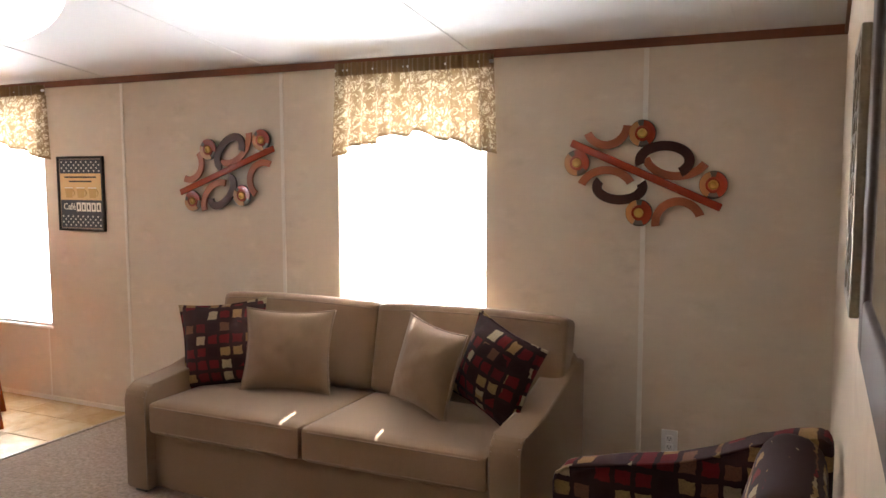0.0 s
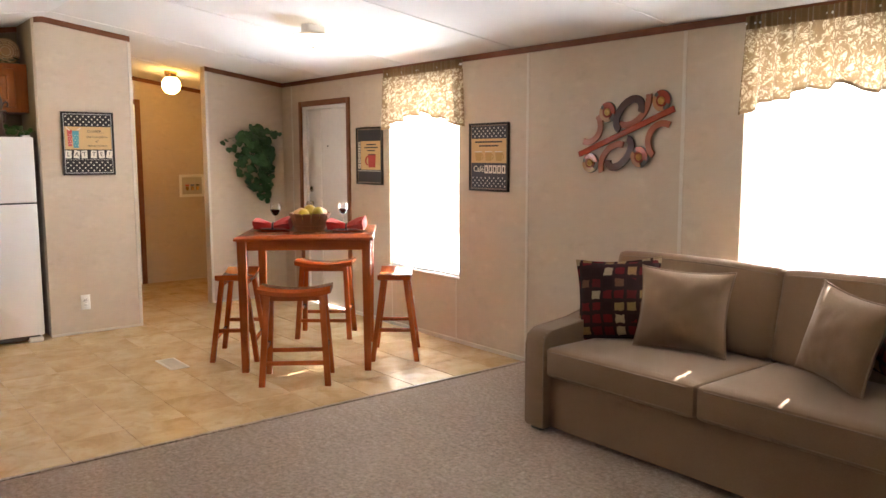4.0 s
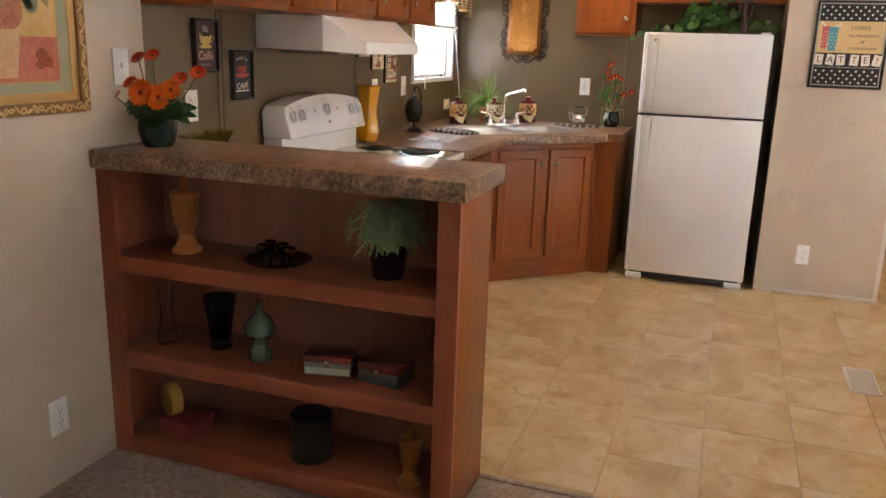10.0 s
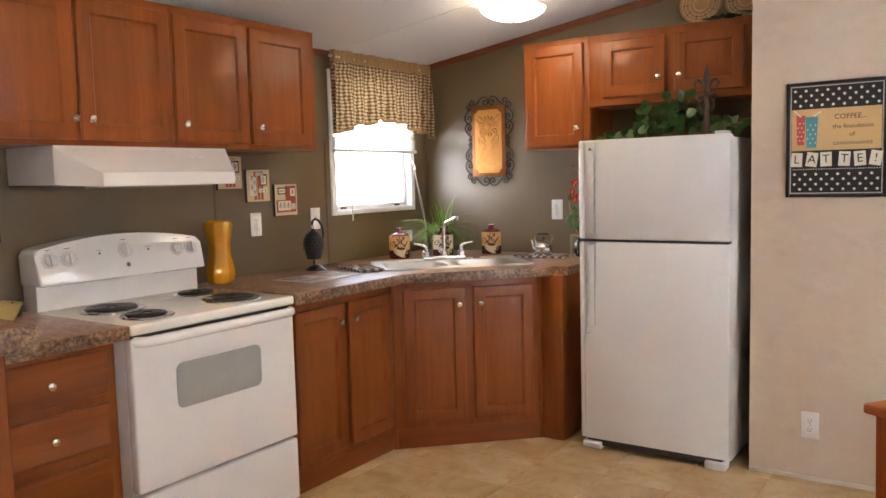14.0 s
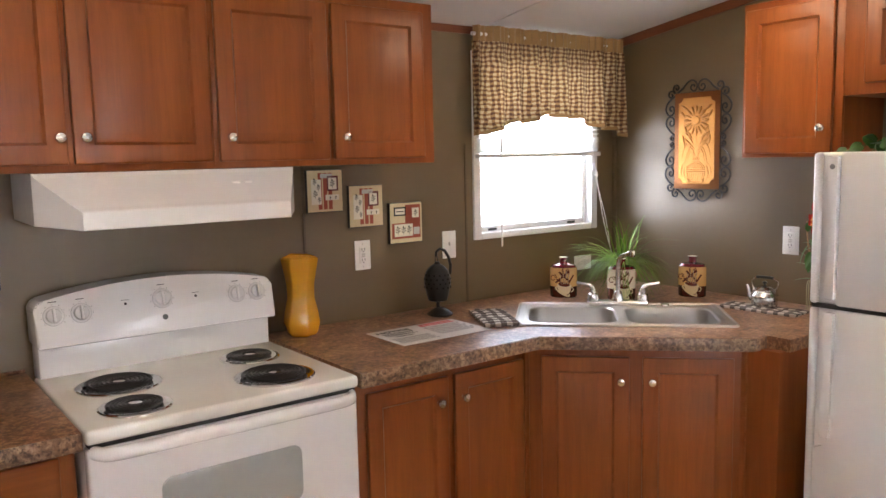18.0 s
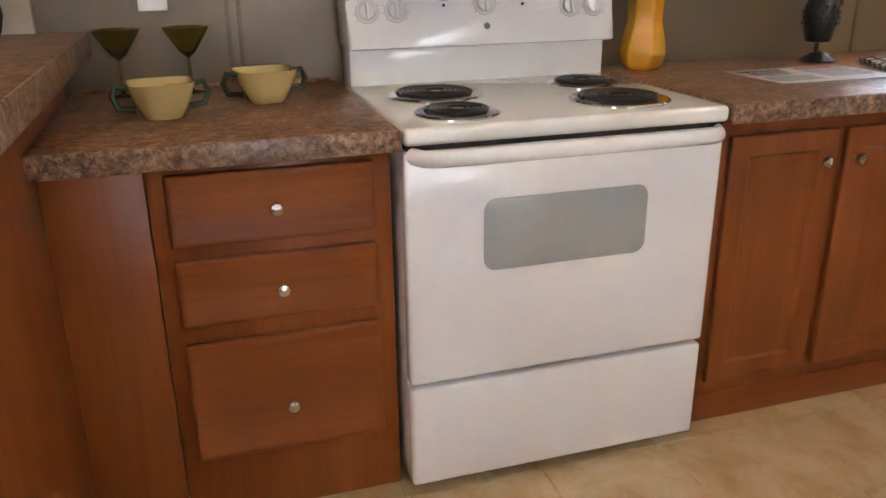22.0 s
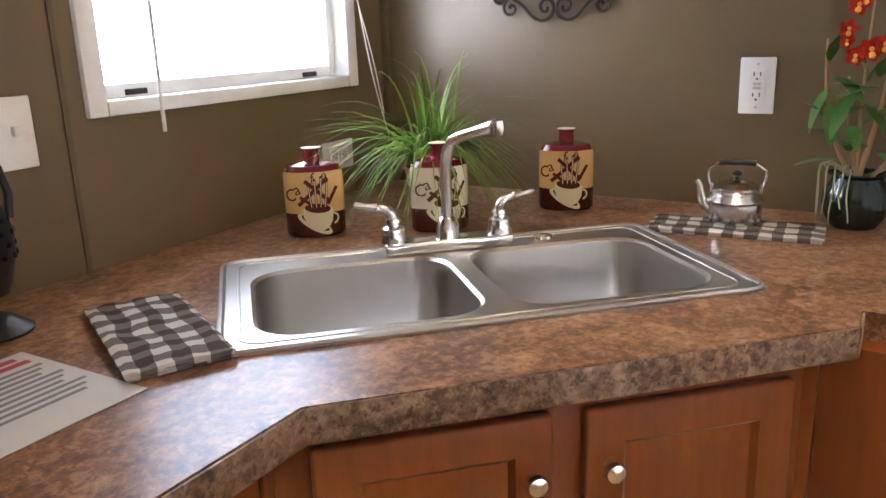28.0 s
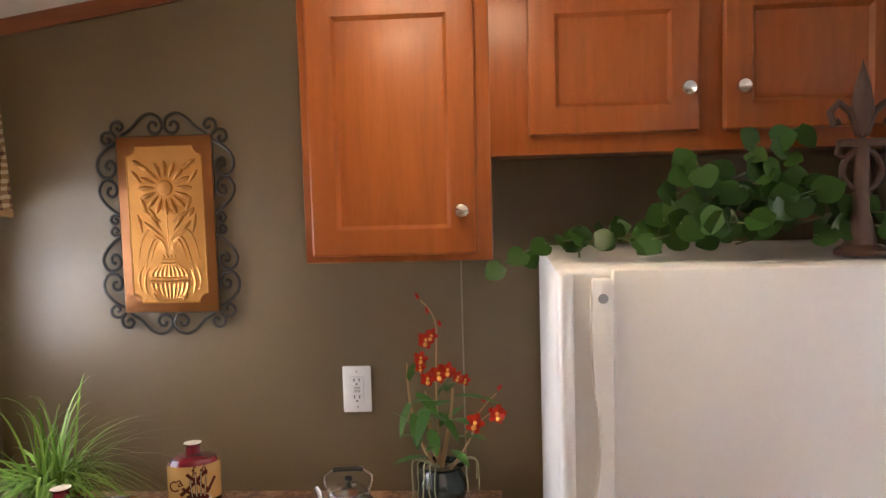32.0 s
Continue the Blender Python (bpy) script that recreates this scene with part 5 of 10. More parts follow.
def bowl_light(x, y, lit):
    z = ceil_z(y)
    root = thing("ceiling_light", "lit frosted glass bowl ceiling light, its canopy widened to block uplight", "ceiling light", Matrix.Translation((x, y, z)), "bowl ceiling lights")
    # the canopy's wide lower disc is added to keep the bowl's light off the ceiling
    part("canopy", lathe(B(), [(0, 0.012), (0.075, 0.012), (0.075, -0.02), (0.08, -0.045), (0.138, -0.062), (0.143, -0.067), (0.138, -0.071), (0, -0.070)], 28), M_TRIMWHITE, root)
    part("glass_bowl", lathe(B(), [(0.160, -0.072), (0.150, -0.088), (0.12, -0.108), (0.07, -0.124), (0.0, -0.130), (0.0, -0.124), (0.07, -0.118), (0.117, -0.102), (0.145, -0.084), (0.150, -0.074)], 36), lit, root, "lit frosted glass bowl")
    part("finial", lathe(B(), [(0, -0.142), (0.006, -0.139), (0.007, -0.133), (0.003, -0.129), (0, -0.129)], 12), M_BRASS, root)


bowl_light(-6.42, 0.28, M_LAMPGLASS)
bowl_light(-4.34, 0.32, glowing("softer_lit_frosted_glass", (1.0, 0.77, 0.48), 1.7))
bowl_light(-4.78, 2.66, glowing("dim_lit_frosted_glass", (1.0, 0.78, 0.48), 0.55))


def hall_globe():
    x, y = -7.95, 2.86
    z = ceil_z(y)
    root = thing("globe_light", "lit round white glass globe ceiling light in the hall", "ceiling light", Matrix.Translation((x, y, z)))
    part("base", lathe(B(), [(0, 0.02), (0.062, 0.02), (0.062, -0.02), (0.052, -0.034), (0.050, -0.056), (0, -0.056)], 24), M_BRASS, root)
    prof = [(0.090 * math.sin(a), -0.130 - 0.090 * math.cos(a)) for a in [math.pi * i / 14 for i in range(13)]]
    part("globe", lathe(B(), prof, 28), M_GLOBE, root, "lit white glass globe")


hall_globe()


def ceiling_fan():
    x, y = -1.85, 1.45
    root = thing("ceiling_fan", "dark-bladed ceiling fan with lit bell glass shades", "ceiling fan", Matrix.Translation((x, y, 0)))
    part("canopy", lathe(B(), [(0, 2.45), (0.07, 2.45), (0.065, 2.40), (0.02, 2.37), (0, 2.37)], 24), M_BRASS, root)
    part("downrod", lathe(B(), [(0, 2.18), (0.012, 2.18), (0.012, 2.40), (0, 2.40)], 12), M_BRASS, root)
    part("motor", lathe(B(), [(0, 2.06), (0.06, 2.06), (0.10, 2.09), (0.11, 2.13), (0.09, 2.18), (0.03, 2.20), (0, 2.20)], 28), M_BRASS, root)
    for k in range(5):
        a = radians(99 + 72 * k)
        m = pose(0, 0, 0, 0, 0, math.degrees(a))
        out = [(0.20, -0.05), (0.26, -0.062), (0.62, -0.07), (0.68, -0.05), (0.70, 0.0), (0.68, 0.05), (0.62, 0.07), (0.26, 0.062), (0.20, 0.05)]
        part("blade", prism(B(), out, "z", 2.115, 2.123, 0.003), M_FANWOOD, root, "dark brown wooden blade", m=m)
        part("blade_iron", boxed(0.08, 0.24, -0.018, 0.018, 2.105, 2.114, 0.003), M_BRASS, root, m=m)
    part("light_kit", lathe(B(), [(0, 1.952), (0.03, 1.957), (0.055, 1.98), (0.05, 2.01), (0.03, 2.03), (0.045, 2.06), (0, 2.06)], 20), M_BRASS, root)
    for k in range(4):
        m = pose(0, 0, 1.995, 0, 0, 20 + 90 * k) @ pose(0.06, 0, 0.0, 0, 128, 0)
        part("shade", lathe(B(), [(0.018, 0.0), (0.03, 0.02), (0.045, 0.055), (0.066, 0.10), (0.075, 0.115), (0.071, 0.115), (0.06, 0.098), (0.04, 0.055), (0.025, 0.022), (0.014, 0.004)], 24, m), M_FANLAMP, root, "lit bell-shaped glass shade")


ceiling_fan()

# ---- things on the walls ----
def facing(x, y, z, side):
    """Frame of a thing hung on a wall: local x to its right as one faces it, z up, its front along local -y."""
    return pose(x, y, z, 0, 0, {"n": 0, "w": 90, "s": 180, "e": -90}[side])


UP = pose(0, 0, 0, 90, 0, 0)


def letters(text, size, x, y, z, material, parent, stretch=1.0, roll=0.0):
    return writing(text, size, Matrix.Translation((x, y, z)) @ pose(0, 0, 0, 0, roll, 0) @ UP, material, parent, stretch=stretch)


def picture_frame(root, w, h, bar, depth, material, back, inner=None):
    for nm, a, b, c, d in (("frame_side", -w / 2, -w / 2 + bar, -h / 2, h / 2), ("frame_side", w / 2 - bar, w / 2, -h / 2, h / 2), ("frame_rail", -w / 2 + bar, w / 2 - bar, -h / 2, -h / 2 + bar), ("frame_rail", -w / 2 + bar, w / 2 - bar, h / 2 - bar, h / 2)):
        part(nm, boxed(a, b, -depth, 0, c, d, min(0.004, bar / 4)), material, root)
    part("print", boxed(-w / 2 + bar, w / 2 - bar, -depth * 0.55, -0.001, -h / 2 + bar, h / 2 - bar), back, root, smooth=False)
    return -depth * 0.55


M_FRAMEBLACK = plain("frame_black", (0.014, 0.011, 0.009), 0.3)
M_CARDBLACK = plain("print_black", (0.016, 0.014, 0.016), 0.45)
M_CARDTAN = grain("print_tan", (0.60, 0.38, 0.15), (0.70, 0.50, 0.24), 9, 60, 0.5, 0.0)
M_CREAM = plain("print_cream", (0.78, 0.74, 0.62), 0.5)
M_PALE = plain("print_pale_line", (0.55, 0.55, 0.52), 0.5)
M_INK = plain("ink_black", (0.02, 0.018, 0.015), 0.5)
M_RED = plain("print_red", (0.50, 0.045, 0.03), 0.45)
M_TEAL = plain("print_teal", (0.09, 0.34, 0.42), 0.45)
M_PINK = plain("print_coral", (0.58, 0.10, 0.09), 0.45)


def dots(root, y, x0, x1, z0, z1, nx, nz, r, material):
    bm = B()
    for j in range(nz):
        for i in range(nx):
            x = x0 + (x1 - x0) * (i + (0.25 if j % 2 else 0.75)) / nx
            z = z0 + (z1 - z0) * (j + 0.5) / nz
            lathe(bm, [(0, 0), (r, 0), (r, 0.0008), (0, 0.0008)], 8, Matrix.Translation((x, y, z)) @ pose(0, 0, 0, 90, 0, 0))
    tagged(part("dots", bm, material, root, smooth=False), kind="stuff")


def strip(root, nm, y, x0, x1, z0, z1, material, t=0.0012):
    return part(nm, boxed(x0, x1, y - t, y, z0, z1), material, root, smooth=False)


def latte_board():
    root = thing("framed_sign", "black framed coffee sign with dotted bands and tumblers", "sign", facing(PART_X, 1.70, 1.492, "w"))
    w, h = 0.386, 0.487
    y = picture_frame(root, w, h, 0.014, 0.02, M_FRAMEBLACK, M_CARDBLACK)
    iw, ih = w / 2 - 0.016, h / 2 - 0.016
    for a, b, c, d in ((-iw, iw, ih - 0.004, ih), (-iw, iw, -ih, -ih + 0.004), (-iw, -iw + 0.004, -ih, ih), (iw - 0.004, iw, -ih, ih)):
        strip(root, "border_line", y, a, b, c, d, M_PALE)
    dots(root, y, -iw + 0.008, iw - 0.008, 0.135, ih - 0.01, 8, 4, 0.006, M_CREAM)
    dots(root, y, -iw + 0.008, iw - 0.008, -ih + 0.008, -0.135, 8, 4, 0.006, M_CREAM)
    strip(root, "tan_panel", y, -iw + 0.006, iw - 0.006, -0.045, 0.13, M_CARDTAN)
    y2 = y - 0.0013
    letters("COFFEE...", 0.030, 0.055, y2, 0.092, M_INK, root)
    letters("the foundation", 0.026, 0.065, y2, 0.052, M_INK, root)
    letters("of", 0.026, 0.062, y2, 0.018, M_INK, root)
    letters("consciousness", 0.026, 0.065, y2, -0.016, M_INK, root)
    for (cx, cz, ww, hh, mt) in ((-0.135, 0.042, 0.036, 0.125, M_PINK), (-0.092, 0.032, 0.05, 0.13, M_TEAL)):
        out = [(cx - ww * 0.38, cz - hh / 2), (cx + ww * 0.38, cz - hh / 2), (cx + ww * 0.5, cz + hh / 2), (cx - ww * 0.5, cz + hh / 2)]
        part("tumbler_print", prism(B(), out, "y", y2 - (0.0012 if mt is M_PINK else 0.002), y2), mt, root, smooth=False)
        dots(root, y2 - 0.002, cx - ww * 0.4, cx + ww * 0.4, cz - hh * 0.42, cz + hh * 0.3, 2, 5, 0.003, M_CREAM)
    for a, b in (((-0.16, 0.125), (-0.135, 0.098)), ((-0.085, 0.10), (-0.055, 0.118))):
        part("straw_print", tube(B(), [(a[0], y2 - 0.002, a[1]), (b[0], y2 - 0.002, b[1])], 0.003, 6), M_CREAM, root)
    for ch, x, rr in (("L", -0.15, 3), ("A", -0.09, 8), ("T", -0.035, -2), ("T", 0.035, 4), ("E", 0.093, -4), ("!", 0.152, 10)):
        m = Matrix.Translation((x, y, -0.083)) @ pose(0, 0, 0, 0, rr, 0)
        part("letter_card", boxed(-0.022, 0.022, -0.0012, 0, -0.03, 0.03), M_CREAM, root, m=m, smooth=False)
        letters(ch, 0.05, x, y - 0.0016, -0.083, M_INK, root, roll=rr)
    dots(root, y, -iw + 0.008, iw - 0.008, -0.128, -0.120, 34, 1, 0.0025, M_CREAM)


latte_board()


def cup_board(x, z, w, h, cups, label):
    root = thing("framed_sign", label, "sign", facing(x, NORTH, z, "n"))
    y = picture_frame(root, w, h, 0.014, 0.022, M_FRAMEBLACK, plain("print_slate", (0.035, 0.038, 0.05), 0.45))
    iw, ih = w / 2 - 0.016, h / 2 - 0.016
    for a, b, c, d in ((-iw, iw, ih - 0.005, ih), (-iw, iw, -ih, -ih + 0.005), (-iw, -iw + 0.005, -ih, ih), (iw - 0.005, iw, -ih, ih)):
        strip(root, "border_line", y, a, b, c, d, plain("print_brown_line", (0.30, 0.23, 0.17), 0.5))
    if cups == 3:
        dots(root, y, -iw + 0.01, iw - 0.01, 0.135, ih - 0.012, 8, 4, 0.0065, M_PALE)
        dots(root, y, -iw + 0.01, iw - 0.01, -ih + 0.012, -0.135, 8, 4, 0.0065, M_PALE)
        strip(root, "tan_panel", y, -iw + 0.006, iw - 0.006, -0.04, 0.128, M_CARDTAN)
        for zz, ww in ((0.105, 0.28), (0.078, 0.2)):
            strip(root, "text_line", y - 0.0013, -ww / 2, ww / 2, zz - 0.005, zz + 0.005, M_INK, 0.0006)
        for k in range(3):
            cx = -0.105 + 0.105 * k
            mt = plain("print_ochre", (0.52, 0.32, 0.10), 0.5)
            part("cup_print", lathe(B(), [(0, 0), (0.028, 0), (0.037, 0.06), (0.034, 0.06), (0.0, 0.055)], 16, Matrix.Translation((cx, y - 0.0012, -0.026)), squash=0.05), mt, root)
            part("cup_rim_print", lathe(B(), [(0.0, 0), (0.037, 0.0), (0.037, 0.006), (0, 0.006)], 16, Matrix.Translation((cx, y - 0.0022, 0.034)), squash=0.05), M_CREAM, root)
            a = [(cx + 0.033 + 0.016 * math.sin(t), y - 0.002, 0.004 + 0.018 * math.cos(t)) for t in [math.pi * i / 8 for i in range(9)]]
            part("cup_handle_print", tube(B(), a, 0.0035, 6), mt, root)
        for k in range(8):
            if k < 3:
                continue
            cx = -0.155 + 0.044 * k
            strip(root, "letter_card", y, cx - 0.018, cx + 0.018, -0.112, -0.056, M_CREAM)
            strip(root, "letter_bar", y - 0.0013, cx - 0.007, cx + 0.007, -0.10, -0.068, M_INK, 0.0006)
        letters("Café", 0.06, -0.105, y - 0.0006, -0.084, M_CREAM, root)
    else:
        strip(root, "tan_panel", y, -iw + 0.05, iw - 0.012, -0.115, 0.125, M_CARDTAN)
        for zz, ww in ((0.095, 0.14), (0.07, 0.2), (0.045, 0.12)):
            strip(root, "text_line", y - 0.0013, -ww / 2 + 0.03, ww / 2 + 0.03, zz - 0.005, zz + 0.005, M_INK, 0.0006)
        part("cup_print", lathe(B(), [(0, 0), (0.05, 0), (0.06, 0.11), (0.055, 0.11), (0.0, 0.1)], 20, Matrix.Translation((0.04, y - 0.0012, -0.095)), squash=0.04), M_RED, root)
        part("coffee_print", lathe(B(), [(0.0, 0), (0.052, 0.0), (0.052, 0.012), (0, 0.012)], 20, Matrix.Translation((0.04, y - 0.003, 0.005)), squash=0.04), plain("print_coffee", (0.16, 0.03, 0.02), 0.4), root)
        a = [(-0.018 - 0.03 * math.sin(t), y - 0.003, -0.04 + 0.035 * math.cos(t)) for t in [math.pi * i / 8 for i in range(9)]]
        part("cup_handle_print", tube(B(), a, 0.006, 6), M_RED, root)
        for k in range(5):
            strip(root, "letter_card", y, -iw + 0.01, -iw + 0.042, -0.105 + 0.046 * k, -0.068 + 0.046 * k, M_CREAM)
            strip(root, "letter_bar", y - 0.0013, -iw + 0.019, -iw + 0.033, -0.095 + 0.046 * k, -0.078 + 0.046 * k, M_INK, 0.0006)
        strip(root, "border_line", y, -iw, iw, -0.128, -0.122, M_PALE)


cup_board(-5.662, 1.391, 0.388, 0.480, 1, "black framed sign with a red coffee cup beside the window")
cup_board(-4.162, 1.383, 0.405, 0.474, 3, "black framed sign with three ochre coffee cups beside the window")


M_CUPRED = plain("print_dark_red", (0.34, 0.04, 0.018), 0.45)
M_PRINTFRAME = plain("print_frame_black", (0.004, 0.004, 0.004), 0.4)


def caffe_print(x, z, w, h, second):
    root = thing("framed_print", "small black framed cafe print with a red cup" if second else "small black framed caffe print with a yellow cup", "picture", facing(x, SOUTH, z, "s"), "cafe prints by the range")
    ground = grain("print_dusk_" + ("b" if second else "a"), (0.035, 0.016, 0.022) if not second else (0.012, 0.011, 0.013), (0.075, 0.030, 0.036) if not second else (0.022, 0.020, 0.023), 14, 80, 0.4, 0.0)
    y = picture_frame(root, w, h, 0.010, 0.024, M_PRINTFRAME, ground)
    if second:
        for i, ch in enumerate("PARIS"):
            a = radians(38 - 19 * i)
            letters(ch, 0.017, -0.055 * math.sin(a), y, 0.028 + 0.042 * math.cos(a), M_CREAM, root, roll=-math.degrees(a))
        part("cup_print", lathe(B(), [(0, 0), (0.018, 0), (0.026, 0.014), (0.028, 0.038), (0, 0.038)], 20, Matrix.Translation((0.002, y, 0.0)), squash=0.06), M_CUPRED, root)
        part("coffee_print", lathe(B(), [(0, 0), (0.024, 0.004), (0, 0.008)], 20, Matrix.Translation((0.002, y - 0.0014, 0.033)), squash=0.03), M_INK, root)
        part("handle_print", tube(B(), [(-0.024, y, 0.030), (-0.038, y, 0.030), (-0.038, y, 0.016), (-0.024, y, 0.010)], 0.0022, 6), M_CUPRED, root)
        part("saucer_print", lathe(B(), [(0, -0.006), (0.03, -0.005), (0.054, 0.004), (0.05, 0.008), (0, 0.006)], 20, Matrix.Translation((0.0, y, -0.004)), squash=0.03), M_RED, root)
        letters("CAFÉ", 0.034, 0, y, -0.046, M_CREAM, root, 1.1)
        strip(root, "text_line", y, -0.048, 0.048, -0.067, -0.062, M_CREAM, 0.0006)
    else:
        mt = plain("print_yellow", (0.62, 0.47, 0.14), 0.45)
        part("cup_print", lathe(B(), [(0, 0), (0.018, 0), (0.030, 0.010), (0.037, 0.026), (0.038, 0.044), (0, 0.044)], 20, Matrix.Translation((0.0, y, 0.002)), squash=0.06), mt, root)
        part("saucer_print", lathe(B(), [(0, -0.005), (0.03, -0.005), (0.042, 0.006), (0, 0.004)], 20, Matrix.Translation((0.0, y, -0.004)), squash=0.03), mt, root)
        part("coffee_print", lathe(B(), [(0, -0.004), (0.026, -0.002), (0.034, 0.004), (0.026, 0.010), (0, 0.012)], 24, Matrix.Translation((0.0, y - 0.0022, 0.039)), squash=0.03), M_INK, root)
        for k in (-1, 0, 1):
            pts = [(0.012 * k + 0.003 * math.sin(6 * s), y - 0.001, 0.05 + 0.024 * s) for s in [i / 8 for i in range(9)]]
            part("steam_print", tube(B(), pts, 0.0012, 5), M_CREAM, root)
        part("handle_print", tube(B(), [(0.034, y, 0.038), (0.050, y, 0.034), (0.046, y, 0.018), (0.030, y, 0.014)], 0.0025, 6), mt, root)
        letters("Caffé", 0.046, 0.0, y, -0.038, plain("print_rose", (0.55, 0.33, 0.26), 0.5), root)
        letters("· ESPRESSO ·", 0.0125, 0.0, y, -0.072, plain("print_mauve", (0.30, 0.22, 0.24), 0.5), root)


caffe_print(-4.113, 1.389, 0.149, 0.203, False)
caffe_print(-4.356, 1.274, 0.149, 0.203, True)


def sprig(root, x, y, z, k):
    """A small printed sprig: a bent stem with paired leaves and a berry head."""
    bm = B()
    tube(bm, [(x, y, z), (x + 0.002 * k, y, z + 0.010 * k), (x - 0.001 * k, y, z + 0.022 * k)], 0.0008, 5)
    for t, sx in ((0.25, -1), (0.4, 1), (0.6, -1), (0.75, 1)):
        vs = []
        for q in range(8):
            u = 2 * math.pi * q / 8
            vs.append(bm.verts.new((x + sx * k * (0.0045 + 0.0042 * math.cos(u)), y - 0.0006, z + k * (0.022 * t + 0.003 + 0.0020 * math.sin(u) + 0.002 * math.cos(u)))))
        bm.faces.new(vs)
    lathe(bm, [(0, 0), (0.0036 * k, 0.0002), (0, 0.0010)], 8, Matrix.Translation((x - 0.001 * k, y, z + 0.024 * k)) @ pose(0, 0, 0, 90, 0, 0))
    return part("sprig_print", bm, M_SPRIG, root)


M_SPRIG = plain("print_sprig", (0.045, 0.045, 0.035), 0.5)


def spice_tile(x, z, w, h, kind):
    root = thing("wall_plaque", "small collage plaque of cream, red and brown paper", "plaque", facing(x, SOUTH, z, "s"), "collage plaques by the window")
    part("board", boxed(-w / 2, w / 2, -0.016, 0, -h / 2, h / 2, 0.002), M_FRAMEBLACK, root)
    y = -0.016
    card = grain("plaque_parchment", (0.62, 0.50, 0.28), (0.70, 0.60, 0.38), 14, 70, 0.6, 0.0)
    rust = grain("plaque_rust", (0.30, 0.06, 0.03), (0.38, 0.09, 0.045), 14, 70, 0.6, 0.0)
    part("parchment", boxed(-w / 2 + 0.002, w / 2 - 0.003, y - 0.001, y, -h / 2 + 0.003, h / 2 - 0.002), card, root, smooth=False)
    y -= 0.001
    if kind == 0:
        for k in range(3):
            strip(root, "red_stripe", y, -0.03 + 0.022 * k, -0.014 + 0.022 * k, -h / 2 + 0.012, h / 2 - 0.012, rust)
        y2 = y - 0.0013
        strip(root, "stamp", y2, -0.06, -0.018, -0.05, 0.045, M_CREAM)
        strip(root, "stamp_border", y2, 0.008, 0.056, 0.0, 0.058, plain("plaque_maroon", (0.12, 0.02, 0.02), 0.5))
        strip(root, "stamp", y2 - 0.0013, 0.013, 0.048, 0.006, 0.05, M_CREAM)
        strip(root, "label_strip", y2, 0.0, 0.058, -0.035, -0.014, M_CREAM)
        for dx, dz, k in ((-0.046, 0.022, 1.0), (-0.030, 0.002, 0.9), (-0.044, -0.026, 1.1), (-0.028, -0.044, 0.8), (0.030, 0.012, 1.2), (0.020, -0.033, 0.5), (0.044, -0.033, 0.5)):
            sprig(root, dx, y2 - (0.0013 if dx < 0 or dz < 0 else 0.0027), dz, k)
        strip(root, "label_strip", y2, -0.020, 0.030, 0.050, 0.066, M_PALE)
    else:
        strip(root, "red_panel", y, -0.005, w / 2 - 0.012, -h / 2 + 0.02, h / 2 - 0.01, rust)
        strip(root, "red_panel", y - 0.0002, -w / 2 + 0.01, -0.004, -h / 2 + 0.02, 0.0, rust)
        y2 = y - 0.0015
        strip(root, "label_border", y2, -0.062, -0.004, 0.03, 0.066, M_FRAMEBLACK)
        strip(root, "label_strip", y2 - 0.0013, -0.056, -0.01, 0.036, 0.06, M_CREAM)
        strip(root, "stamp", y2, 0.028, 0.062, 0.02, 0.06, M_CREAM)
        strip(root, "stamp", y2, -0.06, 0.03, -0.055, -0.005, M_CREAM)
        for dx, dz, k in ((-0.044, -0.048, 1.3), (-0.016, -0.048, 1.3), (0.012, -0.048, 1.3), (0.045, 0.026, 1.0)):
            sprig(root, dx, y2 - 0.0013, dz, k)
        strip(root, "text_line", y2 - 0.0026, -0.050, -0.016, 0.046, 0.050, M_INK)
        strip(root, "label_strip", y2, 0.034, 0.064, -0.05, -0.02, M_PALE)


spice_tile(-5.549, 1.425, 0.155, 0.163, 0)
spice_tile(-5.731, 1.358, 0.158, 0.166, 0)
spice_tile(-5.921, 1.279, 0.163, 0.168, 1)


M_SCREW = plain("screw_ivory", (0.55, 0.54, 0.50), 0.35)


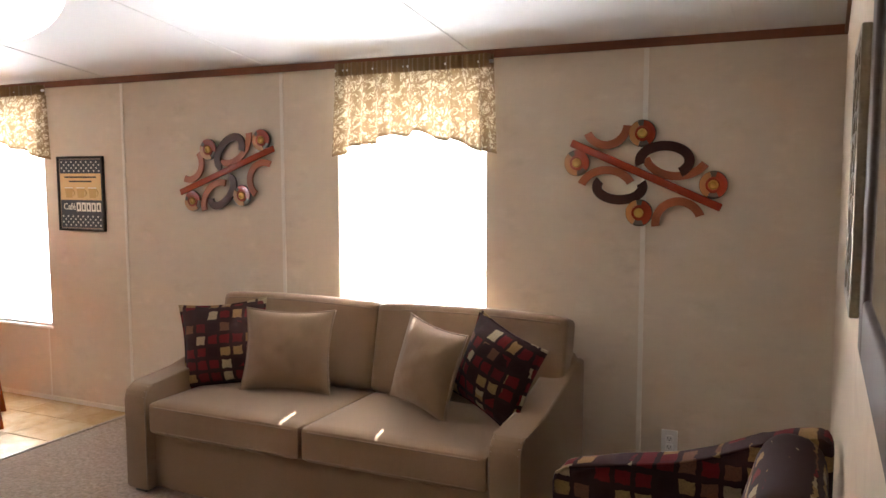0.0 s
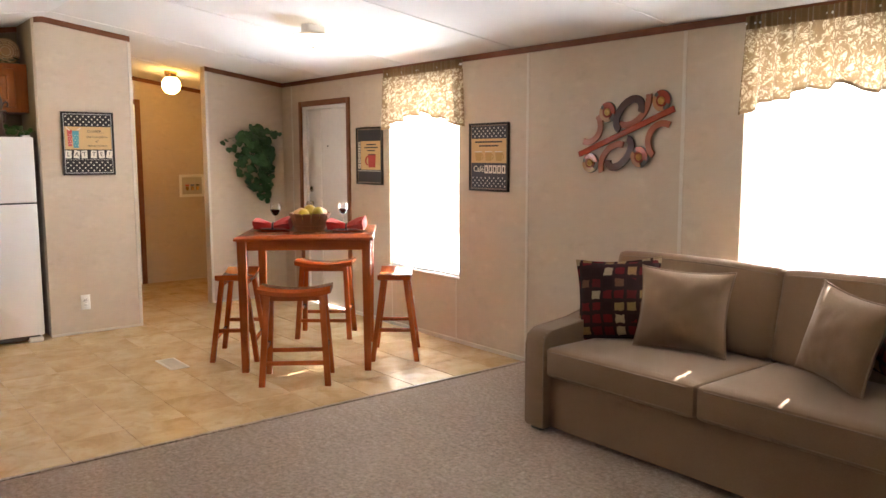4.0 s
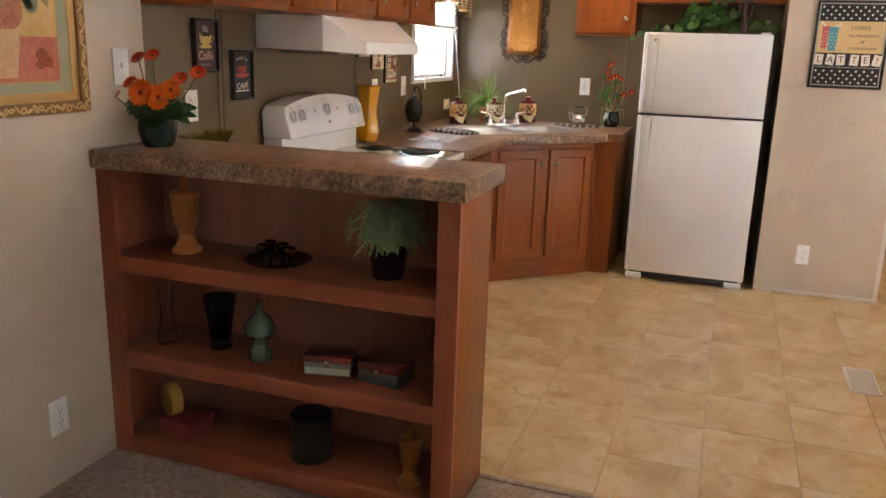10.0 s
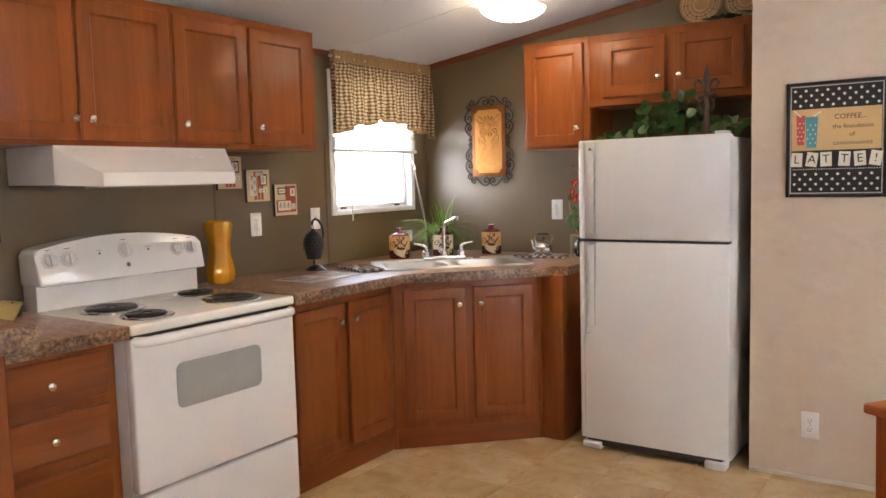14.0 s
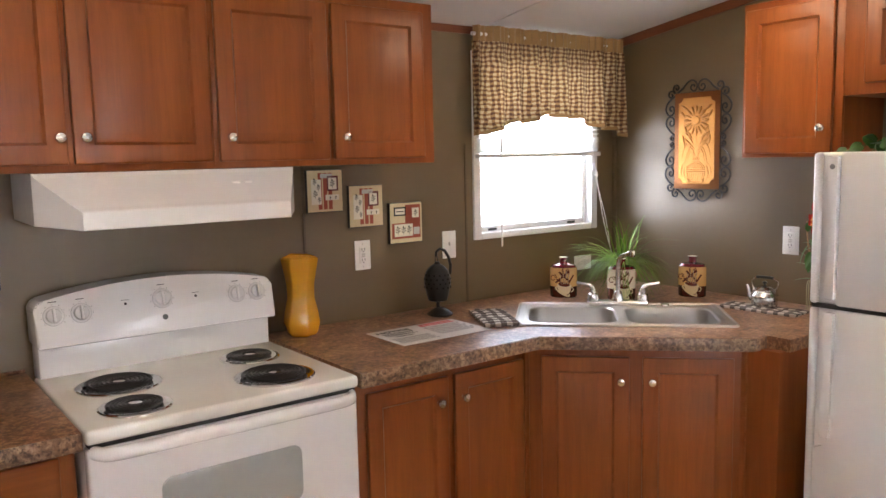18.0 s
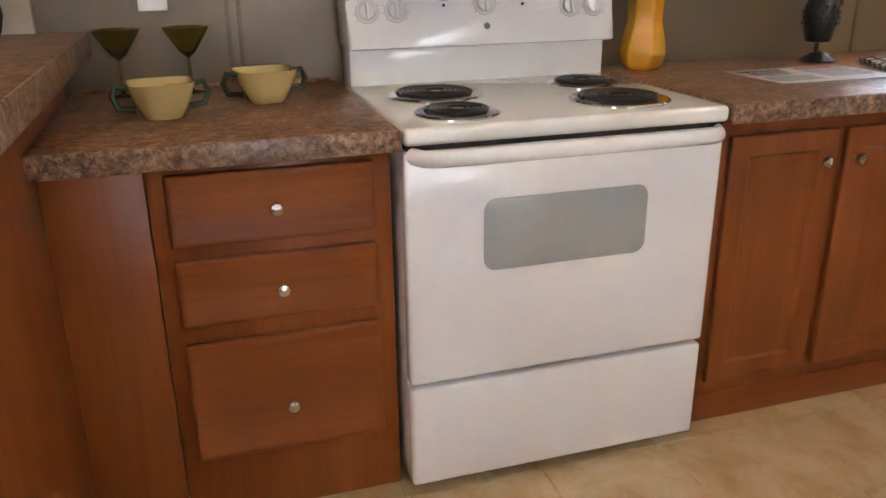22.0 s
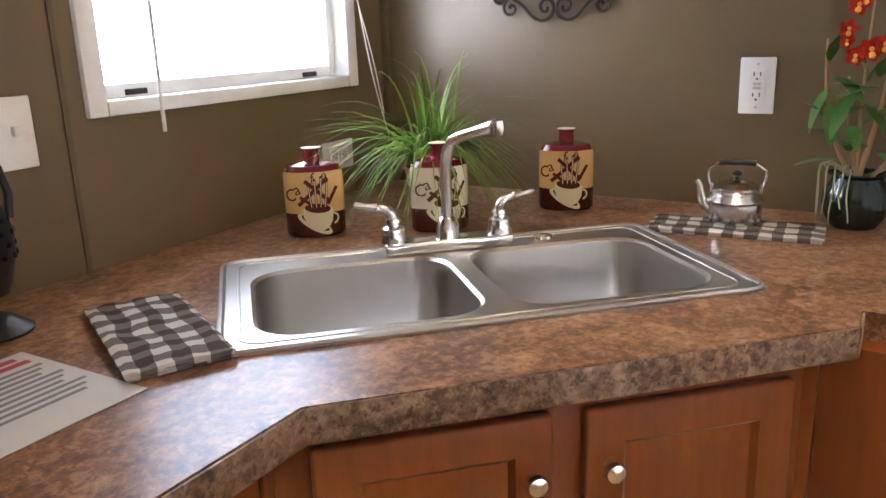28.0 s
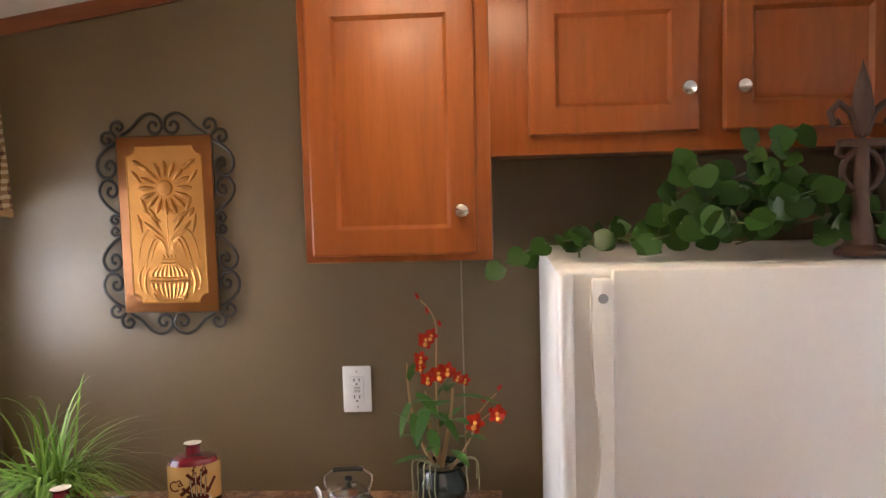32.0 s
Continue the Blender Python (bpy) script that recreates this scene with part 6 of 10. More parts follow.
def wall_plate(x, y, z, side, kind, w=0.072, h=0.118, label=""):
    lab = {"outlet": "white duplex outlet with a plate", "switch": "white light switch with a plate", "gfi": "white outlet with test buttons"}[kind]
    root = thing("wall_outlet" if kind != "switch" else "light_switch", lab, "outlet" if kind != "switch" else "switch", facing(x, y, z, side) @ pose(0, 0, 0, 0, 90 if label == "flat" else 0, 0))
    part("plate", boxed(-w / 2, w / 2, -0.006, 0, -h / 2, h / 2, 0.003), M_PLASTIC, root)
    if kind == "switch":
        part("toggle", boxed(-0.005, 0.005, -0.016, -0.005, -0.004, 0.012, 0.002), M_PLASTIC, root)
    else:
        gfi = kind == "gfi"
        if gfi:
            part("insert", boxed(-0.0172, 0.0172, -0.0085, -0.004, -0.0335, 0.0335, 0.0015), M_PLASTIC, root)
        for sz in (-1, 1):
            z0 = sz * (0.0215 if gfi else 0.0195)
            face = boxed(-0.0155, 0.0155, -0.0092, -0.007, z0 - 0.0105, z0 + 0.0105, 0.002) if gfi else boxed(-0.0165, 0.0165, -0.0085, -0.005, z0 - 0.0145, z0 + 0.0145, 0.004)
            f = part("socket", face, M_PLASTIC, root)
            lift = 0.0007 if gfi else 0.0
            for dx in (-0.0065, 0.0065):
                part("slot", boxed(dx - 0.0012, dx + 0.0012, -0.0092 - lift, -0.008, z0 - 0.001, z0 + 0.007), M_SLOT, f, smooth=False)
            part("slot", boxed(-0.0022, 0.0022, -0.0092 - lift, -0.008, z0 - 0.009, z0 - 0.005), M_SLOT, f, smooth=False)
        for dz in ((-0.045, 0.045) if kind == "gfi" else (0.0,)):
            part("screw", lathe(B(), [(0, 0), (0.0032, 0), (0.0026, 0.0012), (0, 0.0014)], 10, pose(0, -0.0058, dz, 90, 0, 0)), M_SCREW, root)
        if kind == "gfi":
            for dz in (-0.0042, 0.0042):
                part("test_button", boxed(-0.008, 0.008, -0.0105, -0.006, dz - 0.003, dz + 0.003, 0.001), M_SCREW, root, "grey test button")


for a in ((-4.023, SOUTH, 1.165, "s", "outlet"), (-5.715, SOUTH, 1.162, "s", "gfi"), (-6.151, SOUTH, 1.168, "s", "switch"), (-6.985, SOUTH, 1.01, "s", "outlet"), (-3.622, LIVING_Y, 1.318, "s", "switch"),
          (-3.236, LIVING_Y, 0.232, "s", "outlet"), (-2.745, LIVING_Y, 0.232, "s", "outlet"), (-0.49, NORTH, 0.292, "n", "outlet"), (-5.09, NORTH, 0.223, "n", "outlet"), (PART_X, 1.616, 0.248, "w", "outlet"), (WEST, 0.113, 1.169, "w", "gfi")):
    wall_plate(*a, label="flat" if a[0] == -6.985 else "")


def band(bm, cx, cz, rx, rz, a0, a1, width, y0, y1, n=20, tail=1.0):
    """A flat curved strip standing off the wall."""
    rows = []
    for i in range(n + 1):
        a = radians(a0 + (a1 - a0) * i / n)
        w = width * (1 - (1 - tail) * i / n) / 2
        c, s = math.cos(a), math.sin(a)
        nrm = Vector((c / rx, s / rz)).normalized()
        p = Vector((cx + rx * c, cz + rz * s))
        o, q = p + nrm * w, p - nrm * w
        rows.append([bm.verts.new((o.x, y0, o.y)), bm.verts.new((o.x, y1, o.y)), bm.verts.new((q.x, y1, q.y)), bm.verts.new((q.x, y0, q.y))])
    for a, b in zip(rows, rows[1:]):
        for k in range(4):
            bm.faces.new((a[k], a[(k + 1) % 4], b[(k + 1) % 4], b[k]))
    bm.faces.new(rows[0])
    bm.faces.new(rows[-1])
    return bm


M_ARTCOPPER = grain("art_copper", (0.22, 0.055, 0.022), (0.38, 0.12, 0.05), 22, 90, 0.36, 0.35, spec=0.3)
M_ARTDARK = grain("art_dark", (0.030, 0.011, 0.008), (0.085, 0.028, 0.017), 10, 80, 0.36, 0.2, spec=0.25)
M_ARTRED = grain("art_red", (0.22, 0.028, 0.012), (0.34, 0.055, 0.022), 10, 70, 0.2, 0.1, spec=0.4)
M_ARTORANGE = grain("art_orange", (0.34, 0.12, 0.03), (0.48, 0.21, 0.06), 14, 80, 0.3, 0.15)
M_ARTGOLD = grain("art_gold", (0.50, 0.24, 0.04), (0.62, 0.34, 0.08), 16, 90, 0.28, 0.15, metal=0.5)
M_ARTTEAL = grain("art_teal", (0.03, 0.07, 0.06), (0.16, 0.06, 0.03), 9, 60, 0.35, 0.15, metal=0.35)


def abstract_art(x, z, turn):
    root = thing("wall_sculpture", "abstract metal wall sculpture of red, copper and black curves", "wall art", facing(x, NORTH - 0.004, z, "n") @ pose(0, 0, 0, 0, -turn, 0) @ Matrix.Diagonal((1.03, 1, 1.03, 1)), "metal wall sculptures")
    y0, y1 = -0.022, -0.010
    u = lambda px, py: ((px - 483) / 1185.0, -(py - 330) / 1185.0)
    a, b = u(105, 165), u(865, 495)
    d = Vector((b[0] - a[0], 0, b[1] - a[1]))
    bm = boxed(0, d.length, -0.036, -0.022, -0.017, 0.017, 0.004)
    part("bar", bm, M_ARTRED, root, m=Matrix.Translation((a[0], 0, a[1])) @ pose(0, 0, 0, 0, -math.degrees(math.atan2(d.z, d.x)), 0))
    for px, py in ((133, 270), (473, 122), (463, 527), (825, 382)):
        c = u(px, py)
        m = Matrix.Translation((c[0], -0.012, c[1])) @ pose(0, 0, 0, 90, 0, 0)
        dsc = part("disc", lathe(B(), [(0, 0), (0.059, 0), (0.059, 0.006), (0.050, 0.011), (0.03, 0.007), (0, 0.007)], 30, m), M_ARTTEAL, root)
        part("disc_ring", lathe(B(), [(0.034, 0.008), (0.034, 0.012), (0.026, 0.014), (0.02, 0.010), (0.02, 0.008)], 26, m), M_ARTRED, dsc)
        for a0, mt in ((px % 360, M_ARTORANGE), ((px + 190) % 360, M_ARTRED)):
            part("swirl", band(B(), c[0], c[1], 0.044, 0.044, a0, a0 + 140, 0.024, -0.0255, -0.020, 20), mt, dsc)
        part("disc_boss", lathe(B(), [(0, 0.008), (0.02, 0.008), (0.021, 0.014), (0.014, 0.018), (0.007, 0.014), (0, 0.014)], 22, m), M_ARTGOLD, dsc, "gold boss")
    c = u(288, 70)
    part("curve", band(B(), c[0], c[1], 0.092, 0.092, 205, 355, 0.036, y0, y1), M_ARTCOPPER, root)
    c = u(585, 262)
    part("loop", band(B(), c[0], c[1], 0.104, 0.064, -50, 195, 0.042, y0, y1, 28), M_ARTDARK, root)
    c = u(645, 215)
    part("curve", band(B(), c[0], c[1], 0.135, 0.105, 195, 330, 0.036, y0 + 0.004, y1 + 0.004), M_ARTCOPPER, root)
    c = u(290, 420)
    part("curve", band(B(), c[0], c[1], 0.118, 0.095, 25, 160, 0.036, y0 + 0.004, y1 + 0.004), M_ARTCOPPER, root)
    c = u(360, 395)
    part("loop", band(B(), c[0], c[1], 0.100, 0.056, 150, 380, 0.042, y0, y1, 28), M_ARTDARK, root)
    c = u(660, 575)
    part("curve", band(B(), c[0], c[1], 0.095, 0.092, 20, 190, 0.036, y0, y1), M_ARTCOPPER, root)


abstract_art(-0.628, 1.503, 0.0)
abstract_art(-2.974, 1.522, 43.5)


def valance(root, x0, x1, ztop, zside, zmid, yc, sgn, cloth, header, binding, seed, fold=1.0, wave=0.012):
    """A gathered valance with a ruched header and a scalloped bound hem. sgn: the way it stands off the wall."""
    n, rows = 220, 16
    rnd = random.Random(seed)
    ph = [rnd.uniform(0, 6.28) for _ in range(4)]

    def depth(u, v):
        amp = (0.006 + 0.016 * v) * fold
        return amp * (math.sin(u * 58 + ph[0] + 1.2 * math.sin(u * 11 + ph[1])) + 0.5 * math.sin(u * 31 + ph[2]))

    def hem(u):
        e = abs(2 * u - 1)
        return zmid + (zside - zmid) * (e ** 1.4) + wave * math.sin(u * 29 + ph[3]) * (1 - e * 0.5) + 0.12 * depth(u, 1.0)
    zh = ztop - 0.065
    for nm, za, mat_, nv in (("header", None, header, 4), ("skirt", zh, cloth, rows), ("hem_binding", None, binding, 2)):
        bm = B()
        grid = []
        for i in range(n + 1):
            u = i / n
            col = []
            for j in range(nv + 1):
                v = j / nv
                if nm == "header":
                    z, vv, k = ztop - (ztop - zh) * v, 0.15, 1.0
                elif nm == "skirt":
                    z, vv, k = zh + (hem(u) + 0.012 - zh) * v, 0.15 + 0.85 * v, 1.0
                else:
                    z, vv, k = hem(u) + 0.012 - 0.016 * v, 1.0, 1.0
                y = depth(u, vv) * k + (0.006 * math.sin(u * 190) if nm == "header" else 0)
                flare = (x0 + (x1 - x0) * u) + (u - 0.5) * 0.03 * vv
                if u < 0.02 or u > 0.98:
                    y -= 0.03
                col.append(bm.verts.new((flare, yc + sgn * y, z)))
            grid.append(col)
        for a, b in zip(grid, grid[1:]):
            for j in range(nv):
                bm.faces.new((a[j], b[j], b[j + 1], a[j + 1]))
        part(nm, bm, mat_, root)
    part("rod", disc_rod(B(), (x0, yc - sgn * 0.02, ztop - 0.035), (x1, yc - sgn * 0.02, ztop - 0.035), 0.008, 10), M_TRIMWHITE, root)


def paisley(name):
    m, nt, b, tr = sheer(name, (0.6, 0.52, 0.38), 0.24)
    v = coords(nt)
    n1 = noise_tex(nt, v, 16, 3, 0.5, 2.2)
    vo = nt.nodes.new("ShaderNodeTexVoronoi")
    vo.feature = "DISTANCE_TO_EDGE"
    vo.inputs["Scale"].default_value = 26
    wv = nt.nodes.new("ShaderNodeVectorMath")
    wv.operation = "ADD"
    cmb = nt.nodes.new("ShaderNodeCombineXYZ")
    for i in range(3):
        nt.links.new(n1, cmb.inputs[i])
    sc = nt.nodes.new("ShaderNodeVectorMath")
    sc.operation = "SCALE"
    sc.inputs["Scale"].default_value = 0.16
    nt.links.new(cmb.outputs[0], sc.inputs[0])
    nt.links.new(v, wv.inputs[0])
    nt.links.new(sc.outputs[0], wv.inputs[1])
    nt.links.new(wv.outputs[0], vo.inputs["Vector"])
    lines = ramp(nt, vo.outputs["Distance"], [(0.10, (1, 1, 1)), (0.17, (0, 0, 0))])
    blobs = ramp(nt, n1, [(0.53, (0, 0, 0)), (0.58, (1, 1, 1))])
    rings = ramp(nt, noise_tex(nt, v, 30, 2, 0.4, 3.0), [(0.46, (0, 0, 0)), (0.50, (1, 1, 1)), (0.54, (0, 0, 0))])
    f = mixed(nt, 1.0, mixed(nt, 1.0, lines, blobs, "LIGHTEN"), rings, "LIGHTEN")
    c = mixed(nt, f, (0.62, 0.52, 0.36), (0.23, 0.15, 0.075))
    nt.links.new(c, b.inputs["Base Color"])
    nt.links.new(c, tr.inputs[0])
    return m


def houndstooth(name):
    m, nt, b, tr = sheer(name, (0.6, 0.45, 0.25), 0.2)
    v = coords(nt, (1, 1, 1))
    # the weave is drawn out of true by the gathers
    nz = nt.nodes.new("ShaderNodeTexNoise")
    nz.inputs["Scale"].default_value = 22
    nt.links.new(v, nz.inputs["Vector"])
    sk = nt.nodes.new("ShaderNodeVectorMath")
    sk.operation = "MULTIPLY_ADD"
    sk.inputs[1].default_value = (0.022, 0, 0.022)
    nt.links.new(nz.outputs["Color"], sk.inputs[0])
    nt.links.new(v, sk.inputs[2])
    sp = nt.nodes.new("ShaderNodeSeparateXYZ")
    nt.links.new(sk.outputs[0], sp.inputs[0])
    outs = []
    for ax in (0, 2):
        mu = nt.nodes.new("ShaderNodeMath")
        mu.operation = "MULTIPLY"
        mu.inputs[1].default_value = 50 if ax == 0 else 50
        nt.links.new(sp.outputs[ax], mu.inputs[0])
        fr = nt.nodes.new("ShaderNodeMath")
        fr.operation = "FRACT"
        nt.links.new(mu.outputs[0], fr.inputs[0])
        gt = nt.nodes.new("ShaderNodeMath")
        gt.operation = "GREATER_THAN"
        gt.inputs[1].default_value = 0.5
        nt.links.new(fr.outputs[0], gt.inputs[0])
        outs.append(gt.outputs[0])
    ad = nt.nodes.new("ShaderNodeMath")
    ad.operation = "ADD"
    nt.links.new(outs[0], ad.inputs[0])
    nt.links.new(outs[1], ad.inputs[1])
    hf = nt.nodes.new("ShaderNodeMath")
    hf.operation = "MULTIPLY"
    hf.inputs[1].default_value = 0.5
    nt.links.new(ad.outputs[0], hf.inputs[0])
    c = ramp(nt, hf.outputs[0], [(0.0, (0.52, 0.42, 0.25)), (0.5, (0.27, 0.155, 0.062)), (1.0, (0.085, 0.034, 0.014))])
    nt.links.new(c, b.inputs["Base Color"])
    nt.links.new(c, tr.inputs[0])
    return m


M_PAISLEY = paisley("paisley_cloth")
M_HOUND = houndstooth("houndstooth_cloth")
M_HEADER = fabric("valance_header_cloth", (0.20, 0.12, 0.055), (0.26, 0.165, 0.08))
M_HEADER_K = fabric("kitchen_header_cloth", (0.30, 0.18, 0.07), (0.38, 0.24, 0.10))
for vx0, vx1 in ((-2.228, -1.345), (-5.40, -4.43)):
    r = thing("valance", "gathered cream valance with brown paisley pattern and brown header", "valance", group="paisley valances")
    valance(r, vx0, vx1, 2.075, 1.60, 1.715, NORTH - 0.055, -1, M_PAISLEY, M_HEADER, M_HEADER, 3)
r = thing("valance", "gathered brown and cream houndstooth valance over the kitchen window", "valance")
valance(r, -7.20, -6.245, 2.095, 1.625, 1.725, SOUTH + 0.085, 1, M_HOUND, M_HEADER_K, M_HEADER_K, 8, 1.25, 0.012)


def tin_plaque():
    root = thing("wall_plaque", "embossed golden tin plaque framed in black iron scrolls", "plaque", facing(WEST, -0.346, 1.594, "w"))
    w, h = 0.242, 0.440
    part("panel", boxed(-w / 2, w / 2, -0.018, -0.008, -h / 2, h / 2, 0.004), M_TIN, root)
    y = -0.018
    iw, ih, k = w / 2 - 0.026, h / 2 - 0.026, 0.022
    pts = []
    for sx, sz, a0 in ((1, 1, 270), (-1, 1, 0), (-1, -1, 90), (1, -1, 180)):
        for j in range(6):
            a = radians(a0 - 18 * j)
            pts.append((sx * iw + k * math.cos(a), y, sz * ih + k * math.sin(a)))
    part("beading", tube(B(), pts, 0.0024, 6, closed=True), M_TINLIGHT, root)
    part("field", prism(B(), [(p[0] * 0.985, p[2] * 0.99) for p in pts], "y", y - 0.0012, y + 0.002), M_TINLIGHT, root, "bright gold embossed field", smooth=False)
    # embossed flower
    fz = 0.092
    part("flower_centre", lathe(B(), [(0, 0), (0.020, 0), (0.017, 0.005), (0, 0.007)], 20, Matrix.Translation((0, y, fz)) @ pose(0, 0, 0, 90, 0, 0)), M_TINLIGHT, root)

    def drop_leaf(ax, az, ang, ln, wd, hgt=0.005):
        bm = lathe(B(), [(0, 0.0), (wd * 0.6, ln * 0.3), (wd, ln * 0.65), (wd * 0.5, ln * 0.92), (0, ln)], 10, squash=1.0)
        for v in bm.verts:
            v.co.y *= hgt / wd
        return part("embossed_leaf", bm, M_TINLIGHT, root, m=Matrix.Translation((ax, y, az)) @ pose(0, 0, 0, 0, ang, 0))
    for i in range(16):
        a = 22.5 * i
        drop_leaf(0.023 * math.sin(radians(a)), fz + 0.023 * math.cos(radians(a)), a, 0.046, 0.0072, 0.010)
    part("stem", tube(B(), [(0, y, 0.028), (0.001, y, -0.06)], 0.0022, 6), M_TINLIGHT, root)
    for a, x, z, ln in ((-48, 0.0, -0.045, 0.085), (48, 0.0, -0.045, 0.085), (-30, -0.02, 0.0, 0.05), (60, 0.03, 0.13, 0.045), (-60, -0.03, 0.13, 0.045), (38, 0.05, 0.015, 0.035)):
        drop_leaf(x, z, a, ln, 0.007, 0.007)
    # a ribbed round vase with a banded waist and a crown
    for i in range(9):
        q = (i - 4) / 4
        for z0, z1, r0, r1 in ((-0.128, -0.098, 0.046, 0.020), (-0.146, -0.184, 0.046, 0.026)):
            pts = [(q * (r0 + (r1 - r0) * t ** 2), y - 0.001, z0 + (z1 - z0) * t) for t in (0, 0.25, 0.5, 0.75, 1)]
            part("vase_rib", tube(B(), pts, 0.0042, 6, taper=lambda t: 1.05 - 0.4 * t), M_TINLIGHT, root)
    for z, hw, r in ((-0.132, 0.048, 0.0028), (-0.141, 0.050, 0.0035), (-0.187, 0.030, 0.0028), (-0.096, 0.022, 0.0028), (-0.086, 0.017, 0.0022)):
        part("vase_band", tube(B(), [(-hw, y - 0.001, z), (0, y - 0.001, z - 0.002), (hw, y - 0.001, z)], r, 6), M_TINLIGHT, root)
    for k in range(4):
        part("vase_bead", lathe(B(), [(0, 0), (0.0045, 0), (0.004, 0.004), (0, 0.005)], 8, Matrix.Translation((-0.015 + 0.010 * k, y, -0.079)) @ pose(0, 0, 0, 90, 0, 0)), M_TINLIGHT, root)
    # long arching fronds falling beside the vase
    for sx in (-1, 1):
        for x0, xa, top, xe, ze in ((0.006, 0.030, -0.028, 0.062, -0.115), (0.004, 0.020, -0.040, 0.046, -0.090), (0.008, 0.048, -0.016, 0.078, -0.085), (0.050, 0.066, -0.105, 0.056, -0.175), (0.064, 0.078, -0.10, 0.072, -0.165)):
            pts = []
            for i in range(11):
                t = i / 10
                pts.append((sx * ((1 - t) ** 2 * x0 + 2 * t * (1 - t) * xa * 1.15 + t * t * xe), y - 0.001, (1 - t) ** 2 * -0.076 + 2 * t * (1 - t) * (2 * top + 0.09) * 0.9 + t * t * ze if x0 < 0.04 else (1 - t) * top + t * ze))
            part("embossed_frond", tube(B(), pts, 0.0040, 6, taper=lambda t: 1.15 - 0.85 * abs(2 * t - 1)), M_TINLIGHT, root)
        for ax, az, ang, ln in ((0.012, -0.02, 34, 0.065), (0.010, 0.005, 58, 0.060), (0.046, 0.020, 20, 0.055), (0.062, -0.03, 12, 0.06), (0.058, 0.10, 35, 0.045), (0.050, 0.145, 62, 0.035), (0.028, -0.195, 30, 0.03)):
            drop_leaf(sx * ax, az, sx * ang, ln, 0.0062, 0.008)
    # iron scrolls round the panel
    ys = -0.012

    def iron(nm, pts):
        ctl = [Vector(p) for p in pts]
        ctl = [2 * ctl[0] - ctl[1]] + ctl + [2 * ctl[-1] - ctl[-2]]
        run = []
        for p0, p1, p2, p3 in zip(ctl, ctl[1:], ctl[2:], ctl[3:]):
            for k in range(4):
                t = k / 4
                run.append(0.5 * (2 * p1 + (p2 - p0) * t + (2 * p0 - 5 * p1 + 4 * p2 - p3) * t * t + (3 * p1 - p0 - 3 * p2 + p3) * t ** 3))
        run.append(ctl[-2])
        part(nm, tube(B(), [(p.x, ys, p.y) for p in run], 0.0042, 6), M_IRON, root)

    upper = ((0.002, 0.207), (0.028, 0.192), (0.049, 0.168), (0.052, 0.142), (0.038, 0.122), (0.018, 0.123), (0.007, 0.138), (0.009, 0.155), (0.021, 0.162), (0.030, 0.154), (0.028, 0.143), (0.020, 0.142))
    lower = ((0.002, 0.028), (0.022, 0.042), (0.044, 0.066), (0.051, 0.090), (0.038, 0.112), (0.018, 0.111), (0.007, 0.097), (0.009, 0.080), (0.021, 0.073), (0.030, 0.081), (0.027, 0.093), (0.020, 0.094))
    crest = ((0.108, 0.003), (0.082, 0.020), (0.056, 0.046), (0.032, 0.055), (0.010, 0.045), (0.003, 0.025), (0.012, 0.009), (0.028, 0.008), (0.038, 0.020), (0.032, 0.033), (0.021, 0.033), (0.018, 0.023))
    for sx in (-1, 1):
        for sz in (-1, 1):
            for ctl in (upper, lower):
                iron("iron_scroll", [(sx * (w / 2 + a), sz * b) for a, b in ctl])
            iron("iron_crest", [(sx * a, sz * (h / 2 + b)) for a, b in crest])
            iron("iron_curl", [(sx * (w / 2 + 0.003 + a), sz * (0.002 + b)) for a, b in ((0, 0.022), (0.014, 0.024), (0.023, 0.013), (0.014, 0.003), (0.005, 0.010), (0.012, 0.016))])
            iron("iron_curl", [(sx * (w / 2 - 0.016 + a), sz * (h / 2 + b)) for a, b in ((0.018, 0.002), (0.028, 0.016), (0.024, 0.034), (0.008, 0.038), (-0.002, 0.026), (0.006, 0.016), (0.014, 0.022))])
            iron("iron_curl", [(sx * (w / 2 + a), sz * (h / 2 - 0.016 + b)) for a, b in ((0.002, 0.018), (0.016, 0.028), (0.034, 0.024), (0.038, 0.008), (0.026, -0.002), (0.016, 0.006), (0.022, 0.014))])
    part("iron_frame", tube(B(), [(-w / 2, ys, -h / 2), (w / 2, ys, -h / 2), (w / 2, ys, h / 2), (-w / 2, ys, h / 2)], 0.0035, 6, closed=True), M_IRON, root)


M_TIN = grain("tin_gold", (0.15, 0.050, 0.008), (0.26, 0.092, 0.015), 9, 50, 0.40, 0.15, metal=0.5)
M_TINLIGHT = grain("tin_gold_raised", (0.36, 0.155, 0.026), (0.54, 0.255, 0.055), 7, 60, 0.40, 0.2, metal=0.55)
tin_plaque()


